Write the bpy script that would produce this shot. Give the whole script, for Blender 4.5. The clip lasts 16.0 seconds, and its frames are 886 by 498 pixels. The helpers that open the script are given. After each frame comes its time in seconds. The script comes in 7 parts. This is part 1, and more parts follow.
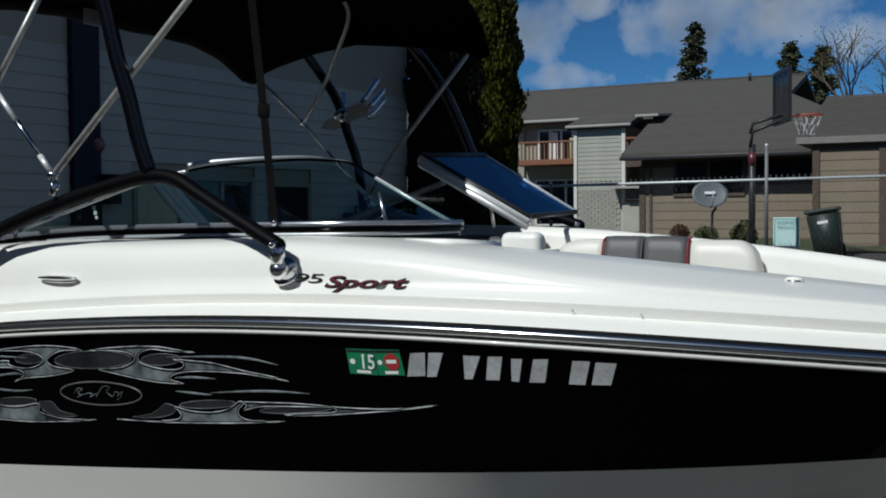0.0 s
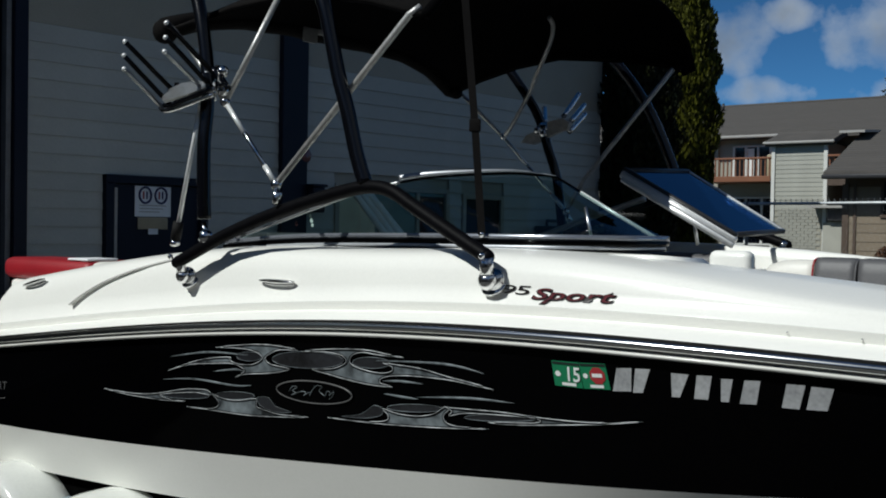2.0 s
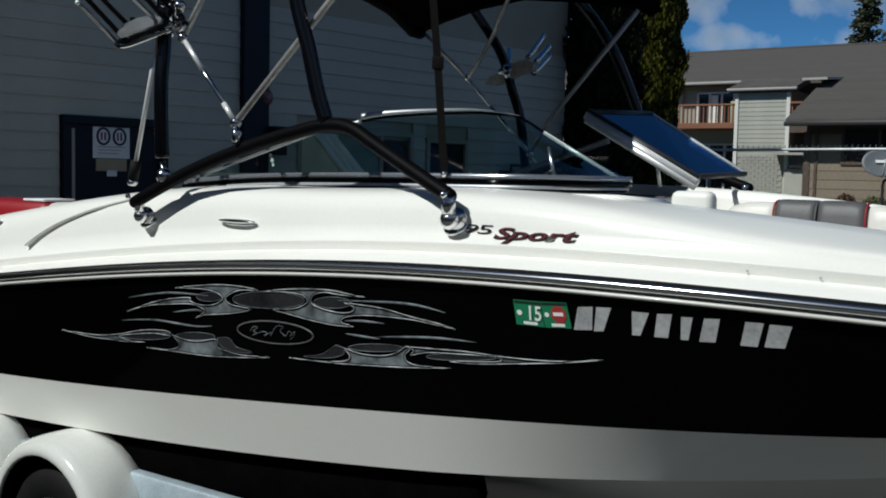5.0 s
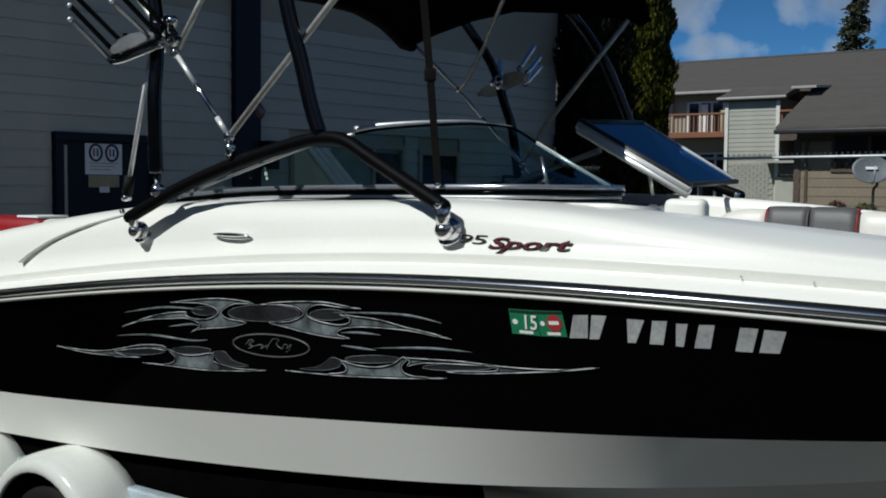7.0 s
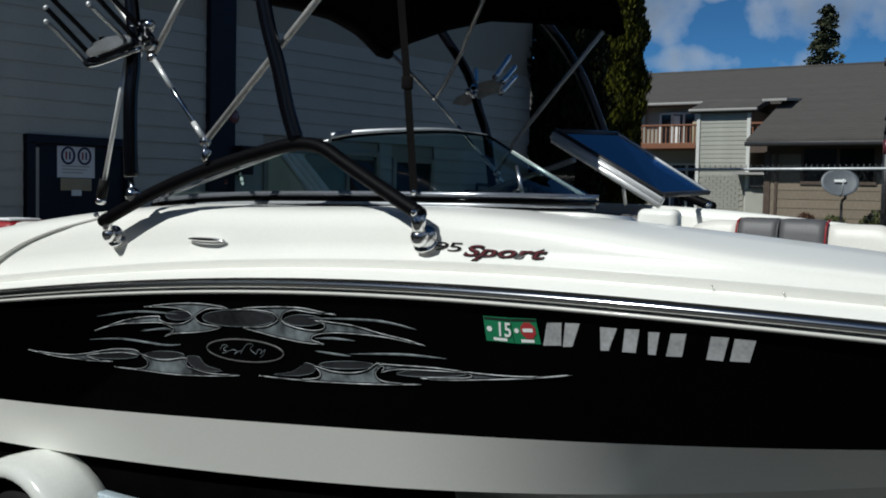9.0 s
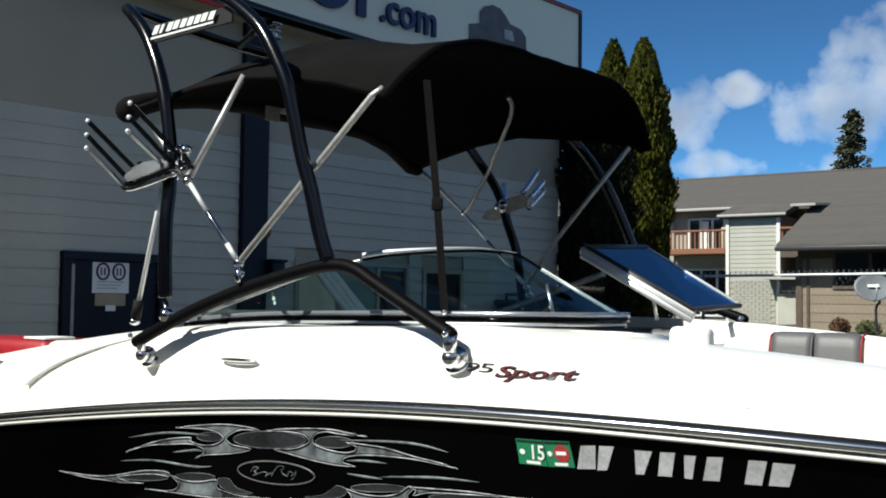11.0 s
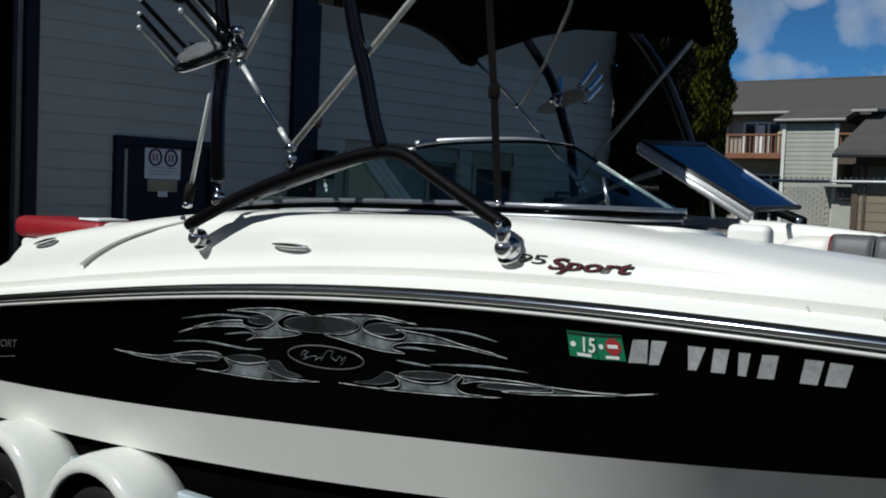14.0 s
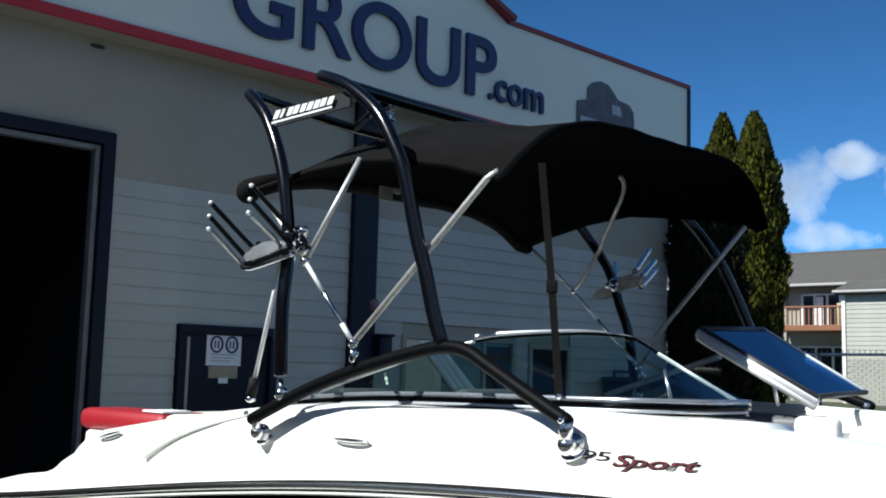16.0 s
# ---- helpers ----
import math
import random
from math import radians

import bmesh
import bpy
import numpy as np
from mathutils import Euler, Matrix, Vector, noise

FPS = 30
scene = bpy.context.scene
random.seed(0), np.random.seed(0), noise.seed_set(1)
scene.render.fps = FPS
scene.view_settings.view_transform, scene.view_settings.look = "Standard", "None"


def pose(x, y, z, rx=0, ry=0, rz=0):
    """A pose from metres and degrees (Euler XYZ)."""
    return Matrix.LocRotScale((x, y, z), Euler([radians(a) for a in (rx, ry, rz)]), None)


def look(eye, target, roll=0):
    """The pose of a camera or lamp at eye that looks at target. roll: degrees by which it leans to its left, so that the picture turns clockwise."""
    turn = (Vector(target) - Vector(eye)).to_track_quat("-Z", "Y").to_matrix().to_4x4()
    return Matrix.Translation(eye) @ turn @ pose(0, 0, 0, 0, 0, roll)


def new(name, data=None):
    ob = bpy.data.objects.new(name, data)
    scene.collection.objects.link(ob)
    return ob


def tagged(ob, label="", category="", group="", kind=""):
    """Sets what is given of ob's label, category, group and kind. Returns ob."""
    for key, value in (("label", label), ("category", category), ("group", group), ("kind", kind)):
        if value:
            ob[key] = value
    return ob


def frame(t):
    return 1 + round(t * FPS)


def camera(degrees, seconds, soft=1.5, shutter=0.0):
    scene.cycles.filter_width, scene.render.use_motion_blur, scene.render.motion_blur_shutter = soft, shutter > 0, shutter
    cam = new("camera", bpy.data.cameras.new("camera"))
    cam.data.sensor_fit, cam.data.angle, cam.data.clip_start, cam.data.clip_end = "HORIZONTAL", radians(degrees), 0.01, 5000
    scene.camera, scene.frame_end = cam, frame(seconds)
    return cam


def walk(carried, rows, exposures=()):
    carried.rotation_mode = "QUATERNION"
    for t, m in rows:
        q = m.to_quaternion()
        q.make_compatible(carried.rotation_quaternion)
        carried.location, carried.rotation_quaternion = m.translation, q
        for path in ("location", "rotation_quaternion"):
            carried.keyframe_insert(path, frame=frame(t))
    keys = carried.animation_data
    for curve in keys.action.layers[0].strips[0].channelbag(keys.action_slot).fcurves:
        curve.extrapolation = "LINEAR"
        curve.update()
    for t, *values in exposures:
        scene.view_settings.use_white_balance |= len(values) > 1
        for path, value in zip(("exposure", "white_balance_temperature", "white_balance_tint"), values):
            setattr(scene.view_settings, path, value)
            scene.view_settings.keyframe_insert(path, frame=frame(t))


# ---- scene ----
cam = camera(46.5, 16.0, soft=1.9)
PATH = [
    (0, (-0.0909, 0.1774, 1.6601), (-1.0127, 1.9510, 1.5926), -0.42),
    (0.2, (-0.0906, 0.1730, 1.6843), (-1.0257, 1.9409, 1.6750), -0.44),
    (0.5, (-0.0871, 0.1539, 1.6961), (-1.0342, 1.9133, 1.7830), -0.29),
    (0.8, (-0.0914, 0.1474, 1.6897), (-1.0724, 1.8870, 1.7979), -0.49),
    (1, (-0.0987, 0.1364, 1.6805), (-1.1101, 1.8599, 1.7622), -0.08),
    (1.2, (-0.1143, 0.1300, 1.6707), (-1.1806, 1.8218, 1.6979), 0.40),
    (1.5, (-0.1307, 0.1166, 1.6637), (-1.2904, 1.7458, 1.6357), 0.75),
    (1.8, (-0.1292, 0.1041, 1.6587), (-1.3376, 1.6972, 1.6192), 0.90),
    (2, (-0.1273, 0.1001, 1.6594), (-1.3489, 1.6831, 1.6165), 0.99),
    (2.2, (-0.1294, 0.1023, 1.6637), (-1.3569, 1.6811, 1.6349), 1.37),
    (2.5, (-0.1323, 0.0988, 1.6581), (-1.3602, 1.6773, 1.6380), 1.61),
    (2.8, (-0.1354, 0.1203, 1.6554), (-1.3011, 1.7447, 1.6076), 1.66),
    (3, (-0.1405, 0.1318, 1.6494), (-1.2633, 1.7849, 1.5671), 1.92),
    (3.2, (-0.1530, 0.1345, 1.6414), (-1.2717, 1.7879, 1.5211), 2.00),
    (3.5, (-0.1657, 0.1305, 1.6337), (-1.3440, 1.7382, 1.4693), 1.50),
    (3.8, (-0.1656, 0.1302, 1.6330), (-1.3844, 1.7058, 1.4549), 1.37),
    (4, (-0.1574, 0.1242, 1.6316), (-1.3827, 1.6943, 1.4492), 1.41),
    (4.2, (-0.1507, 0.1256, 1.6327), (-1.3662, 1.7024, 1.4423), 1.47),
    (4.5, (-0.1431, 0.1291, 1.6351), (-1.3381, 1.7229, 1.4571), 1.55),
    (4.7, (-0.1342, 0.1274, 1.6363), (-1.3062, 1.7404, 1.4785), 1.57),
    (6.8, (-0.1364, 0.1086, 1.6323), (-1.2904, 1.7376, 1.5111), 0.38),
    (7, (-0.1325, 0.1097, 1.6312), (-1.2842, 1.7403, 1.5100), 0.51),
    (7.2, (-0.1270, 0.1049, 1.6341), (-1.2677, 1.7440, 1.5247), 0.87),
    (7.5, (-0.1253, 0.1134, 1.6424), (-1.2582, 1.7596, 1.5617), 0.60),
    (7.8, (-0.1238, 0.1139, 1.6528), (-1.2413, 1.7717, 1.6013), 0.34),
    (8, (-0.1250, 0.1077, 1.6662), (-1.2369, 1.7701, 1.6793), 1.15),
    (8.2, (-0.1236, 0.0986, 1.6748), (-1.2385, 1.7579, 1.7372), 0.93),
    (8.5, (-0.1130, 0.0780, 1.6653), (-1.2262, 1.7373, 1.7524), 0.74),
    (8.8, (-0.1207, 0.0789, 1.6420), (-1.2292, 1.7435, 1.6185), 1.12),
    (9, (-0.1286, 0.0871, 1.6308), (-1.2367, 1.7487, 1.5250), 1.21),
    (9.2, (-0.1360, 0.0957, 1.6330), (-1.2528, 1.7490, 1.4937), 1.08),
    (9.5, (-0.1446, 0.1017, 1.6519), (-1.2808, 1.7442, 1.5465), 1.51),
    (9.7, (-0.1422, 0.0902, 1.6734), (-1.2999, 1.7210, 1.6722), 1.39),
    (11.8, (-0.1215, 0.0722, 1.6768), (-1.2794, 1.6996, 1.7815), 0.63),
    (12, (-0.1244, 0.0780, 1.6697), (-1.2759, 1.7124, 1.7237), 0.82),
    (12.2, (-0.1278, 0.0843, 1.6611), (-1.2757, 1.7220, 1.6817), 1.04),
    (12.5, (-0.1348, 0.0897, 1.6556), (-1.2826, 1.7273, 1.6309), 1.46),
    (12.8, (-0.1458, 0.1021, 1.6496), (-1.3093, 1.7280, 1.5983), 1.70),
    (13, (-0.1502, 0.1102, 1.6485), (-1.3207, 1.7304, 1.5791), 1.62),
    (13.2, (-0.1572, 0.1174, 1.6532), (-1.3335, 1.7326, 1.5688), 1.79),
    (13.5, (-0.1585, 0.1172, 1.6535), (-1.3470, 1.7233, 1.5628), 1.75),
    (13.8, (-0.1640, 0.1114, 1.6491), (-1.3691, 1.7048, 1.5559), 2.08),
    (14, (-0.1701, 0.1002, 1.6469), (-1.3971, 1.6764, 1.5464), 2.30),
    (14.2, (-0.1756, 0.0888, 1.6510), (-1.4299, 1.6437, 1.5560), 2.34),
    (14.5, (-0.1837, 0.0788, 1.6615), (-1.4726, 1.6072, 1.6103), 2.54),
    (14.8, (-0.1883, 0.0662, 1.6765), (-1.5126, 1.5649, 1.6852), 2.33),
    (15, (-0.1939, 0.0666, 1.6952), (-1.5440, 1.5411, 1.7511), 1.91),
    (15.2, (-0.1898, 0.0677, 1.7000), (-1.5494, 1.5294, 1.8213), 1.99),
    (15.5, (-0.1770, 0.0508, 1.7148), (-1.5280, 1.5154, 1.8884), 1.79),
    (15.8, (-0.1635, 0.0452, 1.7182), (-1.4917, 1.5258, 1.9271), 1.65),
    (16, (-0.1592, 0.0515, 1.7140), (-1.4683, 1.5454, 1.9471), 1.57),
]
def interp(x, xs, ys):
    return float(np.interp(x, xs, ys))


EXPO = [(0.0, -0.45), (0.5, -0.35), (1.0, -0.42), (1.6, -0.33), (9.7, -0.33), (11.8, 1.15), (12.0, 1.0), (12.5, 0.42), (13.0, 0.04), (13.5, -0.16), (14.5, -0.3), (15.0, -0.3), (15.5, 0.2), (16.0, 0.85)]
walk(cam, [(t, look(eye, target, roll)) for t, eye, target, roll in PATH], [(t, stops - 0.06, interp(t, (0.0, 1.5, 9.7, 11.9, 12.5, 13.5, 16.0), (6150, 6250, 6250, 6900, 6500, 6250, 6150)), 7.0) for t, stops in EXPO])

# ---- world and sun ----
SUN_DIR = Vector((-0.21, -0.66, 0.72)).normalized()
world = bpy.data.worlds.new("sky_world")
scene.world = world
world.use_nodes = True
wt = world.node_tree
wt.nodes.clear()
w_out = wt.nodes.new("ShaderNodeOutputWorld")
w_bg = wt.nodes.new("ShaderNodeBackground")
w_sky = wt.nodes.new("ShaderNodeTexSky")
w_sky.sky_type = "NISHITA"
w_sky.sun_disc = False
w_sky.sun_elevation = math.asin(SUN_DIR.z)
w_sky.sun_rotation = math.atan2(SUN_DIR.x, SUN_DIR.y)
w_sky.air_density = 1.0
w_sky.altitude = 4000
w_sky.dust_density = 0.0
w_sky.ozone_density = 5.0
# fair-weather cumulus: soft ellipses by azimuth and elevation, frayed by noise
w_tint = wt.nodes.new("ShaderNodeMixRGB")
w_tint.blend_type = "MULTIPLY"
w_tint.inputs["Fac"].default_value = 1.0
w_tint.inputs["Color2"].default_value = (0.53, 0.98, 1.18, 1)
w_glow = wt.nodes.new("ShaderNodeMixRGB")
w_glow.blend_type = "MULTIPLY"
w_glow.inputs["Fac"].default_value = 1.0
w_co = wt.nodes.new("ShaderNodeTexCoord")
w_sep = wt.nodes.new("ShaderNodeSeparateXYZ")


def wmath(op, a, b=None, c=None):
    n = wt.nodes.new("ShaderNodeMath")
    n.operation = op
    for k, v in enumerate((a, b, c)):
        if v is None:
            continue
        if isinstance(v, (int, float)):
            n.inputs[k].default_value = v
        else:
            wt.links.new(v, n.inputs[k])
    return n.outputs[0]


wt.links.new(w_co.outputs["Generated"], w_sep.inputs["Vector"])
az = wmath("DEGREES", wmath("ARCTAN2", w_sep.outputs["X"], w_sep.outputs["Y"]))
el = wmath("DEGREES", wmath("ARCSINE", w_sep.outputs["Z"]))
# the clear sky brightens towards the horizon
glow = wmath("ADD", 0.88, wmath("MULTIPLY", 0.75, wmath("EXPONENT", wmath("DIVIDE", wmath("MAXIMUM", el, 0.0), -16.0))))
# second row: unseen clouds, added for reflections and whiter fill on the workshop
CLOUDS = ((-9.5, 9.8, 4.0, 2.2), (-22.4, 9.8, 2.1, 2.1), (-20.6, 7.5, 2.6, 0.9), (-19.1, 11.4, 1.5, 0.9), (-13.6, 10.5, 4.2, 2.9), (-8.8, 10.8, 3.6, 1.5), (-5.6, 8.6, 2.6, 1.6), (-15.0, 7.3, 1.6, 0.9), (-11.0, 13.4, 5.5, 1.8), (-4.5, 14.2, 5.0, 2.0),
          (-48.0, 26.0, 14.0, 5.0), (35.0, 16.0, 16.0, 6.0), (88.0, 34.0, 46.0, 17.0), (178.0, 48.0, 40.0, 16.0), (150.0, 22.0, 22.0, 7.0), (-120.0, 26.0, 25.0, 8.0), (10.0, 38.0, 14.0, 6.0))
field = None
for a0, e0, wa, we in CLOUDS:
    dx = wmath("DIVIDE", wmath("SUBTRACT", az, a0), wa)
    dy = wmath("DIVIDE", wmath("SUBTRACT", el, e0), we)
    f1 = wmath("SUBTRACT", 1.0, wmath("ADD", wmath("MULTIPLY", dx, dx), wmath("MULTIPLY", dy, dy)))
    field = f1 if field is None else wmath("MAXIMUM", field, f1)
field = wmath("MAXIMUM", field, -1.2)
w_n = wt.nodes.new("ShaderNodeTexNoise")
w_n.inputs["Scale"].default_value = 21.0
w_n.inputs["Detail"].default_value = 8.0
w_n.inputs["Roughness"].default_value = 0.52
wt.links.new(w_co.outputs["Generated"], w_n.inputs["Vector"])
dens = wmath("ADD", wmath("MULTIPLY", field, 0.55), wmath("MULTIPLY", wmath("SUBTRACT", w_n.outputs["Fac"], 0.5), 2.3))
w_r = wt.nodes.new("ShaderNodeValToRGB")
w_r.color_ramp.elements[0].position = 0.0
w_r.color_ramp.elements[1].position = 0.95
wt.links.new(dens, w_r.inputs["Fac"])
w_shade = wt.nodes.new("ShaderNodeMixRGB")
w_shade.inputs["Color1"].default_value = (14.0, 15.0, 16.2, 1)
w_shade.inputs["Color2"].default_value = (4.4, 5.4, 6.9, 1)
w_n2 = wt.nodes.new("ShaderNodeTexNoise")
w_n2.inputs["Scale"].default_value = 14.0
w_n2.inputs["Detail"].default_value = 5.0
wt.links.new(w_co.outputs["Generated"], w_n2.inputs["Vector"])
wt.links.new(wmath("ADD", wmath("MULTIPLY", wmath("SUBTRACT", w_n2.outputs["Fac"], 0.42), 1.6), wmath("MULTIPLY", dens, 0.75)), w_shade.inputs["Fac"])
w_mix = wt.nodes.new("ShaderNodeMixRGB")
for a, b in ((w_r.outputs["Color"], w_mix.inputs["Fac"]), (w_sky.outputs["Color"], w_tint.inputs["Color1"]), (w_tint.outputs["Color"], w_glow.inputs["Color1"]), (glow, w_glow.inputs["Color2"]), (w_glow.outputs["Color"], w_mix.inputs["Color1"]),
             (w_shade.outputs["Color"], w_mix.inputs["Color2"]), (w_mix.outputs["Color"], w_bg.inputs["Color"]), (w_bg.outputs["Background"], w_out.inputs["Surface"])):
    wt.links.new(a, b)
w_bg.inputs["Strength"].default_value = 0.05
sun_data = bpy.data.lights.new("sun", "SUN")
sun_data.energy = 4.8
sun_data.angle = radians(0.5)
sun_data.color = (1.0, 0.985, 0.93)
sun = new("sun", sun_data)
sun.matrix_world = look(SUN_DIR * 40, (0, 0, 0))

GROUND = -0.29


# ---- materials ----
def mat(name, color, rough=0.5, metal=0.0, var=0.12, scale=8.0, bump=0.0, bscale=60.0, coat=0.0, color2=None, fine=90.0, spec=0.5):
    m = bpy.data.materials.new(name)
    m.use_nodes = True
    t = m.node_tree
    p = t.nodes["Principled BSDF"]
    p.inputs["Roughness"].default_value = rough
    p.inputs["Metallic"].default_value = metal
    p.inputs["Coat Weight"].default_value = coat
    p.inputs["Coat Roughness"].default_value = 0.04
    p.inputs["Specular IOR Level"].default_value = spec
    co = t.nodes.new("ShaderNodeTexCoord")
    n1 = t.nodes.new("ShaderNodeTexNoise")
    n1.inputs["Scale"].default_value = scale
    n1.inputs["Detail"].default_value = 6
    n2 = t.nodes.new("ShaderNodeTexNoise")
    n2.inputs["Scale"].default_value = fine
    n2.inputs["Detail"].default_value = 3
    t.links.new(co.outputs["Object"], n1.inputs["Vector"])
    t.links.new(co.outputs["Object"], n2.inputs["Vector"])
    mixf = t.nodes.new("ShaderNodeMath")
    mixf.operation = "MULTIPLY_ADD"
    mixf.inputs[1].default_value = 0.4
    t.links.new(n2.outputs["Fac"], mixf.inputs[0])
    sc = t.nodes.new("ShaderNodeMath")
    sc.operation = "MULTIPLY"
    sc.inputs[1].default_value = 0.6
    t.links.new(n1.outputs["Fac"], sc.inputs[0])
    t.links.new(sc.outputs[0], mixf.inputs[2])
    ramp = t.nodes.new("ShaderNodeValToRGB")
    c = Vector(color)
    lo = c * (1 - var)
    hi = Vector(color2) if color2 else c * (1 + var)
    ramp.color_ramp.elements[0].position = 0.34
    ramp.color_ramp.elements[1].position = 0.66
    ramp.color_ramp.elements[0].color = (*lo, 1)
    ramp.color_ramp.elements[1].color = (*[min(1, v) for v in hi], 1)
    t.links.new(mixf.outputs[0], ramp.inputs["Fac"])
    t.links.new(ramp.outputs["Color"], p.inputs["Base Color"])
    if bump:
        n3 = t.nodes.new("ShaderNodeTexNoise")
        n3.inputs["Scale"].default_value = bscale
        n3.inputs["Detail"].default_value = 5
        t.links.new(co.outputs["Object"], n3.inputs["Vector"])
        b = t.nodes.new("ShaderNodeBump")
        b.inputs["Strength"].default_value = bump
        b.inputs["Distance"].default_value = 0.01
        t.links.new(n3.outputs["Fac"], b.inputs["Height"])
        t.links.new(b.outputs["Normal"], p.inputs["Normal"])
    return m


def piece_mat(name, color, rough, spread=0.12, bump=0.2, bscale=40.0):
    """A material whose tone varies from piece to piece."""
    m = mat(name, color, rough, var=0.08, scale=3.0, bump=bump, bscale=bscale)
    t = m.node_tree
    p = t.nodes["Principled BSDF"]
    ramp = p.inputs["Base Color"].links[0].from_node
    info = t.nodes.new("ShaderNodeObjectInfo")
    mr = t.nodes.new("ShaderNodeMapRange")
    mr.inputs["To Min"].default_value = 1 - spread
    mr.inputs["To Max"].default_value = 1 + spread
    t.links.new(info.outputs["Random"], mr.inputs["Value"])
    hv = t.nodes.new("ShaderNodeHueSaturation")
    t.links.new(ramp.outputs["Color"], hv.inputs["Color"])
    t.links.new(mr.outputs["Result"], hv.inputs["Value"])
    t.links.new(hv.outputs["Color"], p.inputs["Base Color"])
    return m


def leaf_mat(name, a, b):
    m = bpy.data.materials.new(name)
    m.use_nodes = True
    t = m.node_tree
    p = t.nodes["Principled BSDF"]
    p.inputs["Roughness"].default_value = 0.6
    p.inputs["Specular IOR Level"].default_value = 0.12
    g = t.nodes.new("ShaderNodeNewGeometry")
    r = t.nodes.new("ShaderNodeValToRGB")
    r.color_ramp.elements[0].color = (*a, 1)
    r.color_ramp.elements[1].color = (*b, 1)
    t.links.new(g.outputs["Random Per Island"], r.inputs["Fac"])
    t.links.new(r.outputs["Color"], p.inputs["Base Color"])
    return m


def glass_mat(name, tint, rough=0.0, ior=1.45, clear=0.75, coat=(1, 1, 1)):
    """A thin pane: part clear view, part mirror by Fresnel."""
    m = bpy.data.materials.new(name)
    m.use_nodes = True
    t = m.node_tree
    t.nodes.clear()
    o = t.nodes.new("ShaderNodeOutputMaterial")
    tr = t.nodes.new("ShaderNodeBsdfTransparent")
    tr.inputs["Color"].default_value = (*[v * clear for v in tint], 1)
    gl = t.nodes.new("ShaderNodeBsdfGlossy")
    gl.inputs["Roughness"].default_value = rough
    gl.inputs["Color"].default_value = (*coat, 1)
    fr = t.nodes.new("ShaderNodeFresnel")
    fr.inputs["IOR"].default_value = ior
    mx = t.nodes.new("ShaderNodeMixShader")
    t.links.new(fr.outputs["Fac"], mx.inputs["Fac"])
    t.links.new(tr.outputs["BSDF"], mx.inputs[1])
    t.links.new(gl.outputs["BSDF"], mx.inputs[2])
    t.links.new(mx.outputs["Shader"], o.inputs["Surface"])
    return m


M = {}
M["gel_white"] = mat("white_gelcoat", (0.845, 0.845, 0.80), 0.30, var=0.03, scale=1.5, coat=0.16, spec=0.3)
M["gel_grey"] = mat("pale_grey_gelcoat", (0.62, 0.62, 0.59), 0.3, var=0.04, scale=2.0, coat=0.4)
M["gel_black"] = mat("black_gelcoat", (0.0008, 0.0008, 0.001), 0.06, var=0.3, scale=2.0, spec=0.05)
M["chrome"] = mat("chrome", (0.68, 0.68, 0.68), 0.11, 1.0, var=0.05)
M["alu"] = mat("brushed_aluminium", (0.72, 0.73, 0.74), 0.28, 1.0, var=0.08, scale=20)
M["rail_steel"] = mat("hazy_stainless_rail", (0.72, 0.72, 0.71), 0.2, 1.0, var=0.06, scale=12)
M["rail_pale"] = mat("pale_rail_vinyl", (0.62, 0.62, 0.58), 0.3, var=0.05, coat=0.4)
M["alu_bright"] = mat("bright_anodised_aluminium", (0.78, 0.79, 0.79), 0.32, 0.35, var=0.05, scale=20)
M["rail_metal"] = mat("satin_rail_metal", (0.42, 0.44, 0.47), 0.4, 0.6, var=0.06, scale=25)
M["base_metal"] = mat("pale_satin_extrusion", (0.33, 0.35, 0.39), 0.22, 0.7, var=0.06, scale=25)
M["steel"] = mat("stainless_steel", (0.66, 0.66, 0.66), 0.2, 1.0, var=0.06)
M["satin"] = mat("satin_aluminium", (0.44, 0.44, 0.43), 0.42, 0.55, var=0.22, scale=30, bump=0.15, bscale=160)
M["black_tube"] = mat("black_powder_coat", (0.002, 0.0022, 0.0035), 0.19, var=0.3, scale=15, bump=0.04, bscale=160, coat=0.1, spec=0.35)
M["black_satin"] = mat("satin_black_coating", (0.0025, 0.0025, 0.0033), 0.5, var=0.35, scale=20, bump=0.08, bscale=180, spec=0.06)
M["rubber"] = mat("black_rubber", (0.005, 0.005, 0.005), 0.75, var=0.3, scale=12, bump=0.1, spec=0.2)
# one black canvas in two tones: shaded underside first, then sunlit top
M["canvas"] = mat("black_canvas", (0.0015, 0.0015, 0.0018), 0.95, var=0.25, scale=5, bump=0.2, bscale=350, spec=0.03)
M["canvas_sunlit"] = mat("sunlit_black_canvas", (0.005, 0.0046, 0.0045), 0.85, var=0.5, scale=4, bump=0.25, bscale=350, spec=0.07)
M["webbing"] = mat("black_webbing", (0.007, 0.0065, 0.0065), 0.9, var=0.2, bump=0.3, bscale=400, spec=0.1)
M["vinyl_grey"] = mat("charcoal_vinyl", (0.085, 0.085, 0.09), 0.5, var=0.12, scale=6, bump=0.12, bscale=220)
M["vinyl_white"] = mat("white_vinyl", (0.68, 0.67, 0.62), 0.42, var=0.05, scale=6, bump=0.1, bscale=220)
M["vinyl_red"] = mat("red_vinyl", (0.26, 0.007, 0.014), 0.5, var=0.12, scale=5, bump=0.1, bscale=200)
M["red"] = mat("red_paint", (0.42, 0.010, 0.018), 0.45, var=0.15, scale=4)
